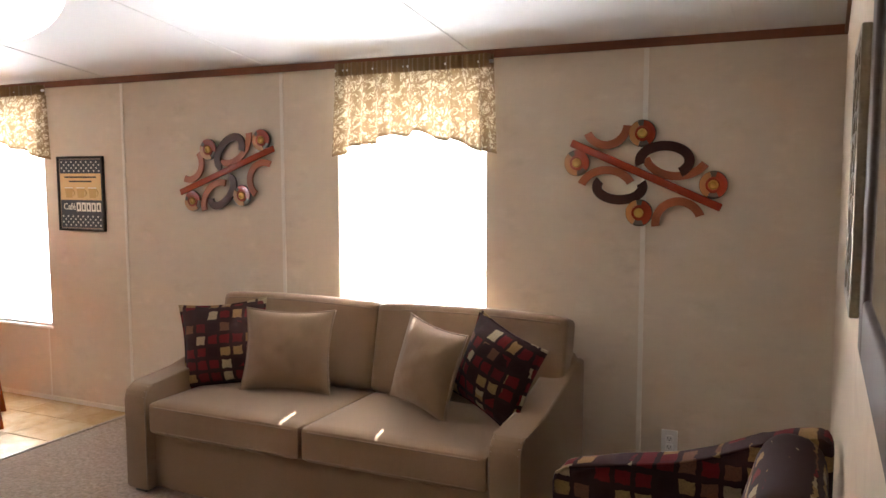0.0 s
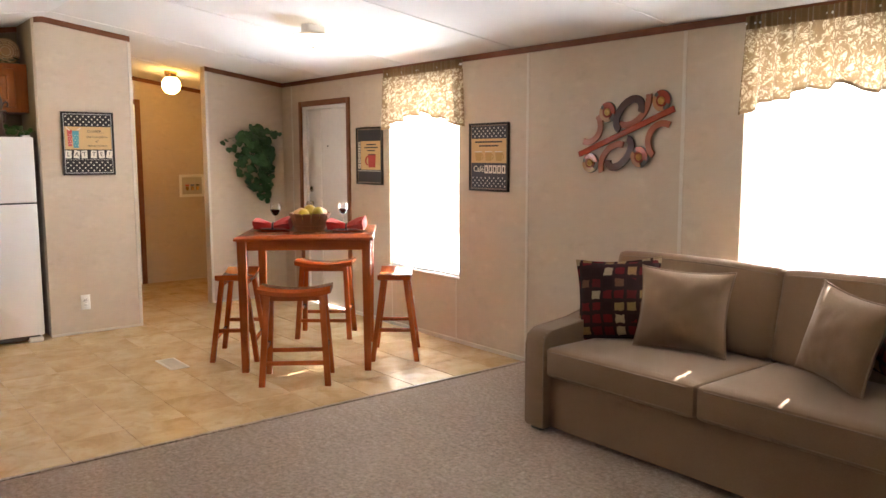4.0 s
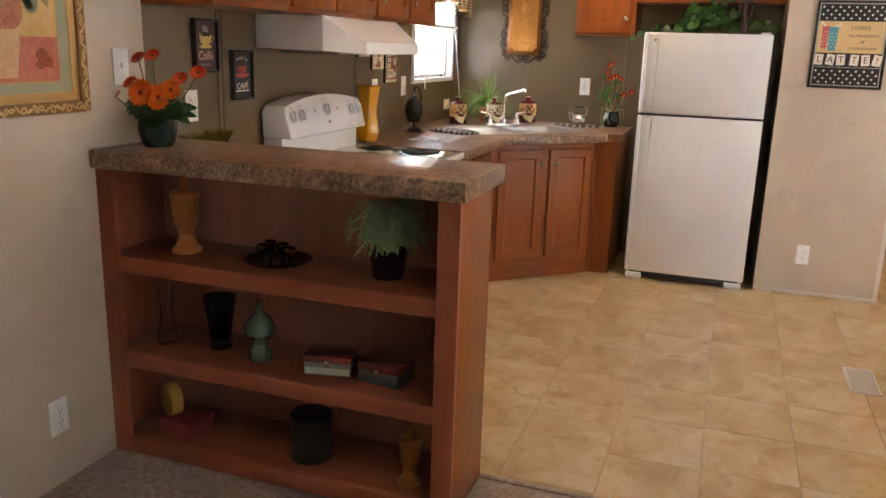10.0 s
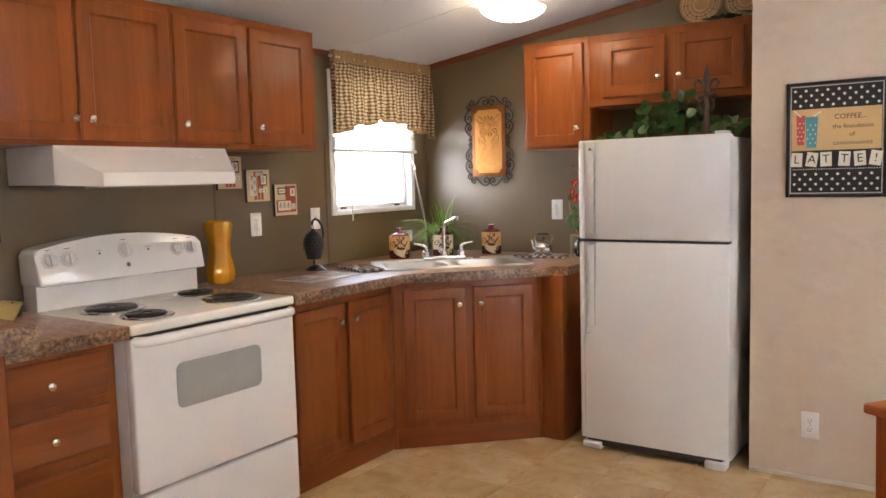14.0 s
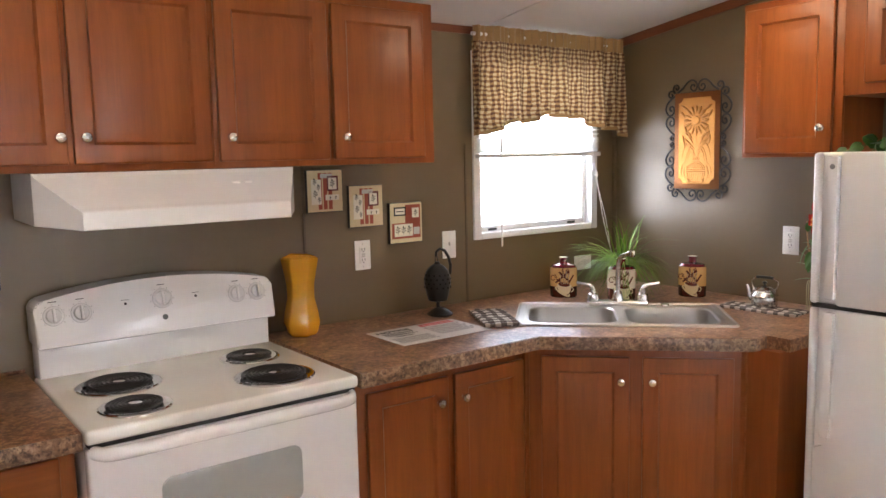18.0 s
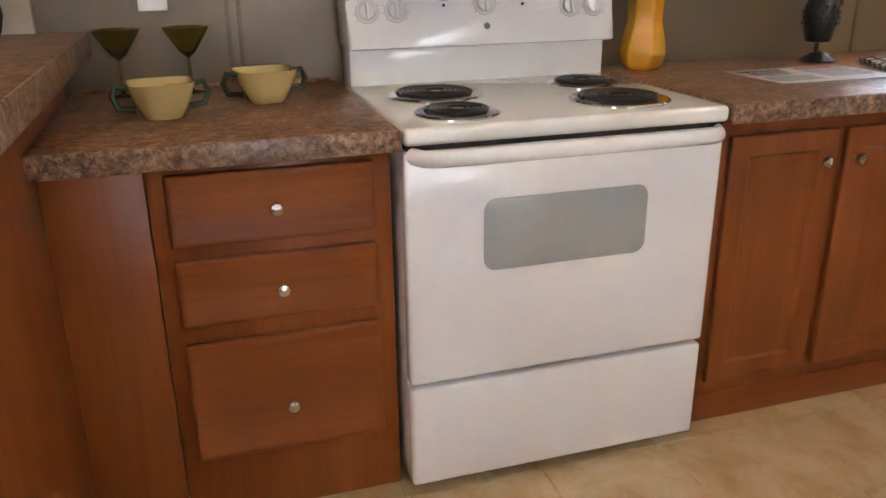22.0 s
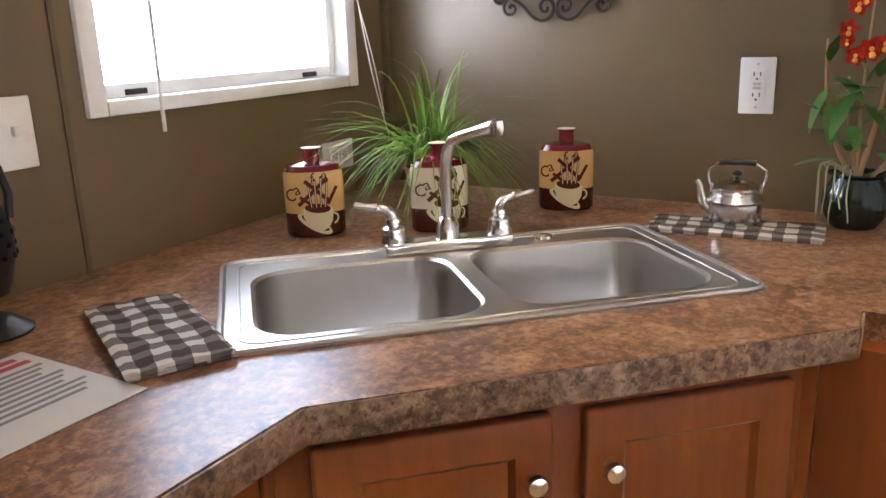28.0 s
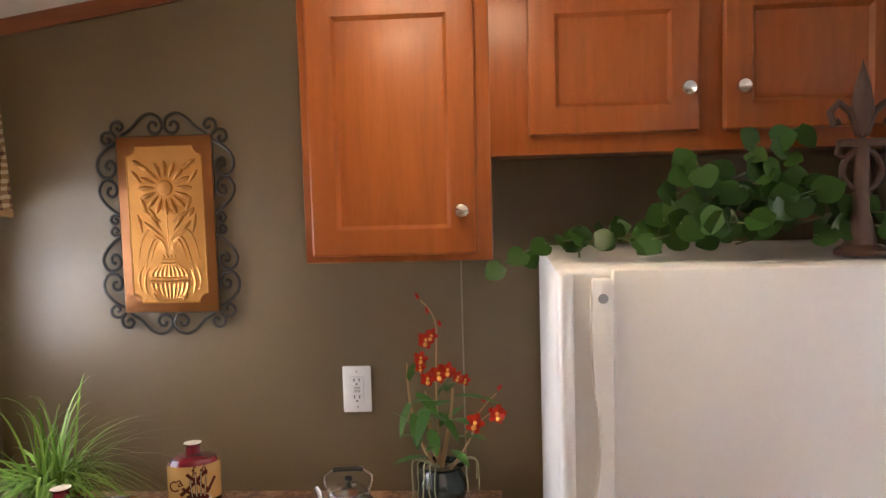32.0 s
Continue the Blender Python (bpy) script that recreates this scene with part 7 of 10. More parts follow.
def painting():
    w, h = 0.585, 0.79
    root = thing("framed_painting", "gilt framed painting of red and yellow flowers in a vase", "painting", facing(-3.158, LIVING_Y, 1.580, "s") @ Matrix.Diagonal((1, 0.45, 1, 1)))
    gold = grain("gilt", (0.48, 0.27, 0.085), (0.62, 0.39, 0.15), 20, 120, 0.30, 0.3, metal=0.6)
    bronze = grain("gilt_ground", (0.19, 0.095, 0.03), (0.36, 0.20, 0.07), 30, 140, 0.38, 0.5, metal=0.55)
    f, g = 0.034, 0.062
    # an outer carved band and an inner plain gold band
    for nm, lo, hi, y, mt in (("outer", 0.0, f, -0.066, bronze), ("inner", f, g, -0.050, gold)):
        a0, a1, b0, b1 = w / 2 - lo, w / 2 - hi, h / 2 - lo, h / 2 - hi
        for a, b, c, d in ((-a0, -a1, -b0, b0), (a1, a0, -b0, b0), (-a1, a1, -b0, -b1), (-a1, a1, b1, b0)):
            part("frame_band", boxed(a, b, y, -0.002, c, d, 0.006, 2), mt, root, "carved dark gilt band" if nm == "outer" else "plain gilt band")
    bm = B()
    step = 0.021
    for k in range(int(h / step)):
        for sx in (-1, 1):
            z = -h / 2 + step * (k + 0.5)
            tube(bm, [(sx * (w / 2 - 0.017 + 0.003 * math.sin(1.7 * k)) + (0.008 + 0.003 * math.sin(2.3 * k)) * math.cos(q), -0.066, z + 0.009 * math.sin(q + 1.9 * k)) for q in [0.8 * i for i in range(9)]], 0.0028, 5)
    for k in range(int(w / step)):
        for sz in (-1, 1):
            x = -w / 2 + step * (k + 0.5)
            tube(bm, [(x + 0.009 * math.cos(q + 1.9 * k), -0.066, sz * (h / 2 - 0.017 + 0.003 * math.sin(1.7 * k)) + (0.008 + 0.003 * math.sin(2.3 * k)) * math.sin(q)) for q in [0.8 * i for i in range(9)]], 0.0028, 5)
    tagged(part("carving", bm, plain("gilt_carving", (0.66, 0.45, 0.19), 0.3, 0.6), root, "carved gilt scrollwork"), kind="stuff")
    part("mat_board", boxed(-w / 2 + g, w / 2 - g, -0.040, -0.03, -h / 2 + g, h / 2 - g), grain("mat_sage", (0.33, 0.33, 0.20), (0.40, 0.39, 0.26), 8, 60, 0.7, 0.0), root, smooth=False)
    y = -0.040
    cw, ch0, ch1 = 0.185, -0.299, 0.299
    part("gilt_slip", boxed(-cw - 0.005, cw + 0.005, y - 0.003, y, ch0 - 0.005, ch1 + 0.005, 0.001), gold, root)
    y -= 0.0035

    def dab(name, c1, c2, c3):
        """Short loaded brush strokes of three colours."""
        m, nt, bs = shader(name)
        v = coords(nt, (1, 1, 0.55))
        n1, n2 = noise_tex(nt, v, 26, 5, 0.7, 1.6), noise_tex(nt, v, 90, 4, 0.7, 1.0)
        c = mixed(nt, ramp(nt, n1, [(0.40, (0, 0, 0)), (0.58, (1, 1, 1))]), c1, c2)
        c = mixed(nt, ramp(nt, n2, [(0.50, (0, 0, 0)), (0.66, (0.8,) * 3)]), c, c3)
        nt.links.new(c, bs.inputs["Base Color"])
        bs.inputs["Roughness"].default_value = 0.4
        bumped(nt, bs, n2, 0.4, 0.001)
        return m
    cloth, tb = 0.012, -0.174
    strip(root, "painted_wall", y, -cw, cw, cloth, ch1, dab("paint_wall", (0.62, 0.30, 0.045), (0.50, 0.17, 0.025), (0.68, 0.42, 0.12)))
    strip(root, "painted_cloth", y, -cw, cw, tb, cloth, dab("paint_cloth", (0.62, 0.36, 0.10), (0.66, 0.44, 0.18), (0.55, 0.27, 0.05)))
    strip(root, "painted_table", y, -cw, -0.03, ch0, tb, dab("paint_table", (0.50, 0.11, 0.055), (0.56, 0.17, 0.08), (0.36, 0.06, 0.03)))
    strip(root, "painted_table", y, -0.03, cw, ch0, tb, dab("paint_table_mauve", (0.52, 0.13, 0.08), (0.58, 0.20, 0.10), (0.42, 0.08, 0.05)))
    y -= 0.0012
    vase_m = dab("paint_vase", (0.46, 0.13, 0.06), (0.56, 0.22, 0.12), (0.36, 0.08, 0.04))
    vase = [(0.044, 0.025), (0.046, 0.0), (0.050, -0.030), (0.062, -0.060), (0.068, -0.095), (0.066, -0.125), (0.054, -0.146), (0.030, -0.156)]
    part("painted_vase", prism(B(), [(-x, z) for x, z in vase] + [(x, z) for x, z in vase[::-1]], "y", y - 0.0008, y), vase_m, root, smooth=False)
    part("painted_vase_foot", prism(B(), [(-0.056, -0.142), (-0.050, -0.19), (-0.040, -0.25), (-0.032, -0.288), (0.032, -0.288), (0.040, -0.25), (0.050, -0.19), (0.056, -0.142)], "y", y - 0.0005, y), dab("paint_vase_foot", (0.62, 0.36, 0.17), (0.66, 0.43, 0.23), (0.54, 0.26, 0.11)), root, smooth=False)
    for k in range(11):
        q = radians(200 + 14 * k)
        part("painted_dot", prism(B(), [(0.0034 * math.cos(a), 0.0062 * math.sin(a)) for a in [math.pi * j / 4 for j in range(8)]], "y", -0.0022, 0), M_CREAM, root, m=Matrix.Translation((0.060 * math.cos(q), y, -0.045 + 0.030 * math.sin(q))), smooth=False)
    rnd = random.Random(5)
    reds = [dab("paint_bloom_" + nm, *c) for nm, c in (("russet", ((0.36, 0.075, 0.018), (0.24, 0.038, 0.014), (0.50, 0.16, 0.03))), ("orange", ((0.52, 0.17, 0.025), (0.38, 0.085, 0.018), (0.60, 0.28, 0.05))), ("amber", ((0.58, 0.27, 0.04), (0.46, 0.15, 0.022), (0.40, 0.10, 0.02))))]
    dark = dab("paint_dark", (0.12, 0.030, 0.015), (0.07, 0.022, 0.014), (0.30, 0.09, 0.03))
    pale = dab("paint_pale", (0.50, 0.30, 0.10), (0.36, 0.14, 0.04), (0.56, 0.42, 0.20))
    leafm = dab("paint_leaf", (0.22, 0.20, 0.06), (0.32, 0.26, 0.09), (0.12, 0.13, 0.05))
    for fx, fz, bx in ((-0.03, 0.05, -0.01), (0.03, 0.05, 0.01), (-0.13, 0.06, -0.03), (0.12, 0.05, 0.03), (-0.02, 0.16, 0.0)):
        part("painted_stem", tube(B(), [(fx, y, fz), ((fx + bx) / 2 + 0.006, y, (fz - 0.1) / 2), (bx, y, -0.10)], 0.0026, 5), leafm, root)
    n = 44
    blooms = ((-0.034, -0.035, 0.060, 0), (0.036, -0.035, 0.056, 0), (-0.135, -0.015, 0.044, 0), (-0.105, 0.03, 0.050, 1), (0.135, -0.02, 0.055, 1), (-0.02, 0.115, 0.062, 1), (0.115, 0.095, 0.050, 0), (0.065, 0.16, 0.060, 0), (0.03, 0.055, 0.036, 0), (-0.135, 0.15, 0.045, 2), (-0.03, 0.215, 0.058, 0), (0.12, 0.225, 0.054, 1), (-0.115, 0.245, 0.050, 2), (0.0, -0.070, 0.040, 0))
    for i, (fx, fz, r, kind_) in enumerate(blooms):
        fz = min(0.245, 0.85 * fz + 0.078)
        ph = rnd.uniform(0, 6.28)
        tall = rnd.uniform(1.05, 1.25)

        def outline(k0, wob):
            return [(fx + k0 * r * (1 + wob * math.sin(5 * q + ph) + wob * 0.8 * math.sin(11 * q + 2 * ph)) * math.cos(q), fz + tall * k0 * r * (1 + wob * math.sin(4 * q + ph) + wob * 0.7 * math.sin(9 * q)) * math.sin(q)) for q in [2 * math.pi * k / n for k in range(n)]]
        lift = y - 0.0012 - 0.0002 * i
        bl = part("painted_bloom", prism(B(), outline(1.0, 0.07), "y", lift, y), reds[kind_], root, smooth=False)
        if i < 13:
            part("painted_halo", prism(B(), outline(0.66, 0.05), "y", lift - 0.0005, lift), reds[(kind_ + 1) % 3], bl, smooth=False)
            part("painted_eye", prism(B(), outline(0.46, 0.06), "y", lift - 0.0010, lift - 0.0005), dark, bl, smooth=False)
            part("painted_eye_mark", prism(B(), outline(0.20, 0.08), "y", lift - 0.0014, lift - 0.0010), pale, bl, smooth=False)
    for fx, fz, q in ((-0.12, -0.09, 70), (-0.16, -0.10, 20), (0.11, -0.10, -50), (0.165, 0.04, 20), (0.07, 0.03, 10), (0.16, -0.09, -20), (-0.17, 0.10, 30), (0.04, 0.26, -30)):
        part("painted_leaf", prism(B(), [(0, 0), (0.013, 0.02), (0.011, 0.045), (0, 0.07), (-0.011, 0.045), (-0.013, 0.02)], "y", -0.001, 0), leafm, root, m=Matrix.Translation((fx, y, fz)) @ pose(0, 0, 0, 0, q, 0), smooth=False)
    blue = dab("paint_blue", (0.22, 0.30, 0.26), (0.34, 0.32, 0.20), (0.16, 0.26, 0.28))
    for fx, fz, k in ((0.100, -0.075, 0.85), (-0.125, -0.085, 0.6)):
        part("painted_shade", prism(B(), [(k * 0.030 * math.cos(q), k * 0.042 * math.sin(q)) for q in [2 * math.pi * j / 14 for j in range(14)]], "y", -0.001, 0), blue, root, m=Matrix.Translation((fx, y, fz)), smooth=False)
    for fx, fz, k in ((0.125, -0.225, 1.2), (0.145, -0.245, 1.0), (0.115, -0.252, 0.8)):
        part("painted_petal", prism(B(), [(k * 0.020 * math.cos(q), k * 0.016 * math.sin(q)) for q in [2 * math.pi * j / 12 for j in range(12)]], "y", -0.001, 0), reds[0], root, m=Matrix.Translation((fx, y, fz)), smooth=False)


painting()


def east_wall_things():
    root = thing("wall_television", "wide dark framed flat television on the end wall", "television", pose(EAST - 0.026, 1.17, 1.29, 0, 0, 0))
    w, h, f = 0.82, 0.64, 0.075
    dk = wood("tv_frame", (0.05, 0.028, 0.024), (0.085, 0.05, 0.042), "z", 0.5)
    for a, b, c, d in ((-f, 0, 0, h), (-w, -w + f, 0, h), (-w + f, -f, 0, f), (-w + f, -f, h - f, h)):
        part("frame_bar", boxed(0.0, 0.026, a, b, c, d, 0.006, 3), dk, root)
    part("screen", boxed(0.005, 0.024, -w + f, -f, f, h - f), plain("screen_grey", (0.10, 0.105, 0.10), 0.12, coat=0.5), root, smooth=False)
    root = thing("metal_wall_panel", "antique silver openwork metal wall panel on the end wall", "wall art", facing(EAST, 1.845, 1.51, "e"))
    w, h = 0.32, 0.53
    mt = grain("antique_silver", (0.10, 0.08, 0.06), (0.34, 0.29, 0.22), 30, 120, 0.3, 0.4, metal=0.9)
    for a, b, c, d in ((-w / 2, -w / 2 + 0.02, -h / 2, h / 2), (w / 2 - 0.02, w / 2, -h / 2, h / 2), (-w / 2 + 0.02, w / 2 - 0.02, -h / 2, -h / 2 + 0.02), (-w / 2 + 0.02, w / 2 - 0.02, h / 2 - 0.02, h / 2)):
        part("edge_bar", boxed(a, b, -0.02, -0.002, c, d, 0.004), mt, root)
    for i in range(2):
        for j in range(4):
            cx, cz = -w / 2 + 0.02 + (w - 0.04) * (i + 0.5) / 2, -h / 2 + 0.02 + (h - 0.04) * (j + 0.5) / 4
            part("openwork_ring", tube(B(), [(cx + 0.066 * math.cos(a), -0.012, cz + 0.058 * math.sin(a)) for a in [2 * math.pi * k / 20 for k in range(20)]], 0.007, 6, closed=True), mt, root)
            part("openwork_boss", lathe(B(), [(0, 0), (0.022, 0.002), (0.016, 0.012), (0, 0.016)], 14, Matrix.Translation((cx, -0.008, cz)) @ pose(0, 0, 0, 90, 0, 0)), mt, root)
            part("openwork_bar", boxed(cx - 0.003, cx + 0.003, -0.012, -0.006, cz - 0.06, cz + 0.06, 0.001), mt, root)


east_wall_things()


def laundry_box():
    root = thing("laundry_box", "white recessed washer outlet box with red and blue valves", "outlet box", facing(HALL_X, 3.36, 1.06, "w"))
    w, h = 0.29, 0.25
    for a, b, c, d in ((-w / 2, -w / 2 + 0.03, -h / 2, h / 2), (w / 2 - 0.03, w / 2, -h / 2, h / 2), (-w / 2 + 0.03, w / 2 - 0.03, -h / 2, -h / 2 + 0.03), (-w / 2 + 0.03, w / 2 - 0.03, h / 2 - 0.03, h / 2)):
        part("flange", boxed(a, b, -0.014, 0, c, d, 0.003), M_PLASTIC, root)
    part("back", boxed(-w / 2 + 0.03, w / 2 - 0.03, -0.003, 0, -h / 2 + 0.03, h / 2 - 0.03), plain("box_inside", (0.5, 0.47, 0.42), 0.5), root)
    for dx, mt in ((-0.06, M_RED), (0.0, plain("valve_blue", (0.04, 0.08, 0.25), 0.4)), (0.06, M_SLOT)):
        part("valve", lathe(B(), [(0, 0), (0.014, 0), (0.016, 0.03), (0.02, 0.04), (0, 0.045)], 12, Matrix.Translation((dx, -0.016, -0.05))), M_BRASS, root)
        part("valve_handle", boxed(dx - 0.02, dx + 0.02, -0.022, -0.01, 0.0, 0.014, 0.003), mt, root)


laundry_box()

# ---- sink and what stands on the worktops ----
M_STEEL = grain("brushed_steel", (0.50, 0.475, 0.44), (0.58, 0.55, 0.51), 3, 90, 0.33, 0.0, metal=1.0, rvar=0.03, stretch=(1, 9, 1))


def rounded_loop(cx, cy, w, d, r, z, k=6):
    pts = []
    for sx, sy, a0 in ((1, 1, 0), (-1, 1, 90), (-1, -1, 180), (1, -1, 270)):
        for i in range(k + 1):
            a = radians(a0 + 90 * i / k)
            pts.append(Vector((cx + sx * (w / 2 - r) + r * math.cos(a), cy + sy * (d / 2 - r) + r * math.sin(a), z)))
    return pts


def loft(bm, loops, m=None, cap_last=True):
    rings = [[bm.verts.new(m @ p if m else p) for p in loop] for loop in loops]
    n = len(rings[0])
    for a, b in zip(rings, rings[1:]):
        for i in range(n):
            bm.faces.new((a[i], a[(i + 1) % n], b[(i + 1) % n], b[i]))
    if cap_last:
        bm.faces.new(rings[-1])
    return bm


M_FAUCET = plain("satin_chrome", (0.70, 0.69, 0.67), 0.20, 1.0)


def sink():
    root = thing("kitchen_sink", "double-bowl stainless steel sink set across the corner worktop", "sink", SINK_POSE)
    W, D = 0.824, 0.452
    bw, bd = 0.346, 0.328
    cy = -0.022
    for k, cx in ((0, -0.19), (1, 0.19)):
        loops = [rounded_loop(cx, cy, bw, bd, 0.07, 0.005), rounded_loop(cx, cy, bw - 0.012, bd - 0.012, 0.066, 0.000), rounded_loop(cx, cy, bw - 0.025, bd - 0.025, 0.062, -0.10), rounded_loop(cx, cy, bw - 0.05, bd - 0.05, 0.06, -0.145), rounded_loop(cx, cy, bw - 0.11, bd - 0.11, 0.05, -0.16)]
        b = part("bowl", loft(B(), loops), M_STEEL, root)
        part("drain", lathe(B(), [(0, 0.002), (0.02, 0.002), (0.035, 0.004), (0.04, 0.002), (0.04, 0), (0, 0)], 20, Matrix.Translation((cx, cy, -0.161))), M_CHROME, b)
    # the flat deck round and between the bowls
    bm = B()
    xs = [-W / 2 + 0.004, -0.19 - bw / 2, -0.19 + bw / 2, 0.19 - bw / 2, 0.19 + bw / 2, W / 2 - 0.004]
    y0, y1, ya, yb = -D / 2 + 0.004, D / 2 - 0.004, cy - bd / 2, cy + bd / 2
    for x0, x1, a, b in ((xs[0], xs[1], y0, y1), (xs[2], xs[3], y0, y1), (xs[4], xs[5], y0, y1), (xs[1], xs[2], y0, ya), (xs[3], xs[4], y0, ya), (xs[1], xs[2], yb, y1), (xs[3], xs[4], yb, y1)):
        box(bm, x0, x1, a, b, 0.001, 0.0048)
    # rounded bowl corners
    for cx in (-0.19, 0.19):
        for sx in (-1, 1):
            for sy in (-1, 1):
                px, py = cx + sx * bw / 2, cy + sy * bd / 2
                c = (px - sx * 0.07, py - sy * 0.07)
                vs = [bm.verts.new((px, py, 0.0048))]
                for i in range(7):
                    a = math.pi / 2 * i / 6
                    vs.append(bm.verts.new((c[0] + sx * 0.07 * math.cos(a), c[1] + sy * 0.07 * math.sin(a), 0.0048)))
                bm.faces.new(vs)
    part("deck", bm, M_STEEL, root, smooth=False)
    part("rim", tube(B(), [p + Vector((0, 0, 0.001)) for p in rounded_loop(0, 0, W - 0.008, D - 0.008, 0.03, 0.002)], 0.006, 8, closed=True), M_STEEL, root)
    part("rim_groove", tube(B(), rounded_loop(0, 0, W - 0.06, D - 0.05, 0.03, 0.0035), 0.003, 6, closed=True), M_STEEL, root)
    part("hole_cap", lathe(B(), [(0, 0), (0.02, 0), (0.018, 0.005), (0, 0.007)], 18, Matrix.Translation((0.195, 0.182, 0.005))), M_CHROME, root)
    # faucet on the deck
    f = thing("kitchen_faucet", "chrome two-handle kitchen faucet with a high arched spout", "faucet", SINK_POSE @ Matrix.Translation((0.003, 0.176, 0.005)) @ Matrix.Diagonal((1, 1, 0.93, 1)))
    part("base_plate", boxed(-0.124, 0.124, -0.026, 0.026, 0, 0.024, 0.007, 3), M_FAUCET, f)
    part("spout_socket", lathe(B(), [(0, 0.02), (0.024, 0.02), (0.022, 0.04), (0.016, 0.062), (0.012, 0.066), (0, 0.066)], 20), M_FAUCET, f)
    pts = [(0, 0, 0.05), (0, 0, 0.10), (0, 0, 0.14)]
    for i in range(1, 13):
        a = radians(80 * i / 12)
        pts.append((0, -0.075 * (1 - math.cos(a)), 0.158 + 0.075 * math.sin(a)))
    pts += [(0, -0.085, 0.2385), (0, -0.12, 0.2475), (0, -0.152, 0.2555), (0, -0.153, 0.2557), (0, -0.188, 0.2640)]
    turn = pose(0, 0, 0, 0, 0, 12)
    part("spout", tube(B(), [turn @ Vector(p) for p in pts], 0.0105, 18, taper=lambda s: 1.0 if s < 0.9 else 1.14), M_FAUCET, f)
    part("aerator", lathe(B(), [(0, -0.016), (0.011, -0.016), (0.014, 0.0), (0.012, 0.012), (0, 0.014)], 16, turn @ Matrix.Translation((0, -0.192, 0.262))), M_FAUCET, f)
    for sx in (-1, 1):
        h = part("handle_body", lathe(B(), [(0, 0.02), (0.0245, 0.02), (0.0245, 0.026), (0.022, 0.030), (0.0225, 0.044), (0.021, 0.052), (0.013, 0.057), (0.0125, 0.061), (0.0145, 0.064), (0.0135, 0.070), (0, 0.072)], 20, Matrix.Translation((sx * 0.102, 0, 0))), M_FAUCET, f)
        part("lever", tube(B(), [(sx * 0.102, 0, 0.066), (sx * 0.1025, 0, 0.074), (sx * 0.106, 0, 0.083), (sx * 0.113, 0, 0.090), (sx * 0.122, 0.001, 0.0935), (sx * 0.130, 0.001, 0.095), (sx * 0.132, 0.001, 0.0955), (sx * 0.150, 0.002, 0.099), (sx * 0.166, 0.003, 0.102), (sx * 0.172, 0.003, 0.103)], 0.0098, 14, taper=lambda s: (1.0, 1.0, 1.0, 0.95, 0.85, 0.8, 0.95, 0.62, 0.80, 0.55)[round(9 * s)]), M_FAUCET, h)


sink()

def gingham(name, scale, c_dark, c_light):
    m, nt, b = shader(name)
    v = coords(nt)
    # the threads run slightly crooked
    nz = nt.nodes.new("ShaderNodeTexNoise")
    nz.inputs["Scale"].default_value = 14
    nt.links.new(v, nz.inputs["Vector"])
    sk = nt.nodes.new("ShaderNodeVectorMath")
    sk.operation = "MULTIPLY_ADD"
    sk.inputs[1].default_value = (0.03, 0.03, 0)
    nt.links.new(nz.outputs["Color"], sk.inputs[0])
    nt.links.new(v, sk.inputs[2])
    sp = nt.nodes.new("ShaderNodeSeparateXYZ")
    nt.links.new(sk.outputs[0], sp.inputs[0])
    outs = []
    for ax in (0, 1):
        mu = nt.nodes.new("ShaderNodeMath")
        mu.operation = "MULTIPLY"
        mu.inputs[1].default_value = scale
        nt.links.new(sp.outputs[ax], mu.inputs[0])
        fr = nt.nodes.new("ShaderNodeMath")
        fr.operation = "FRACT"
        nt.links.new(mu.outputs[0], fr.inputs[0])
        gt = nt.nodes.new("ShaderNodeMath")
        gt.operation = "GREATER_THAN"
        gt.inputs[1].default_value = 0.5
        nt.links.new(fr.outputs[0], gt.inputs[0])
        outs.append(gt.outputs[0])
    ad = nt.nodes.new("ShaderNodeMath")
    ad.operation = "ADD"
    nt.links.new(outs[0], ad.inputs[0])
    nt.links.new(outs[1], ad.inputs[1])
    hf = nt.nodes.new("ShaderNodeMath")
    hf.operation = "MULTIPLY"
    hf.inputs[1].default_value = 0.5
    nt.links.new(ad.outputs[0], hf.inputs[0])
    mid = tuple(0.6 * a + 0.2 * c for a, c in zip(c_dark, c_light))
    c = ramp(nt, hf.outputs[0], [(0.0, c_dark), (0.5, mid), (0.95, c_light)])
    nt.links.new(c, b.inputs["Base Color"])
    b.inputs["Roughness"].default_value = 0.9
    bumped(nt, b, noise_tex(nt, v, 600, 3), 0.4, 0.001)
    return m


M_GINGHAM = gingham("gingham_cloth", 22, (0.045, 0.026, 0.021), (0.56, 0.52, 0.47))


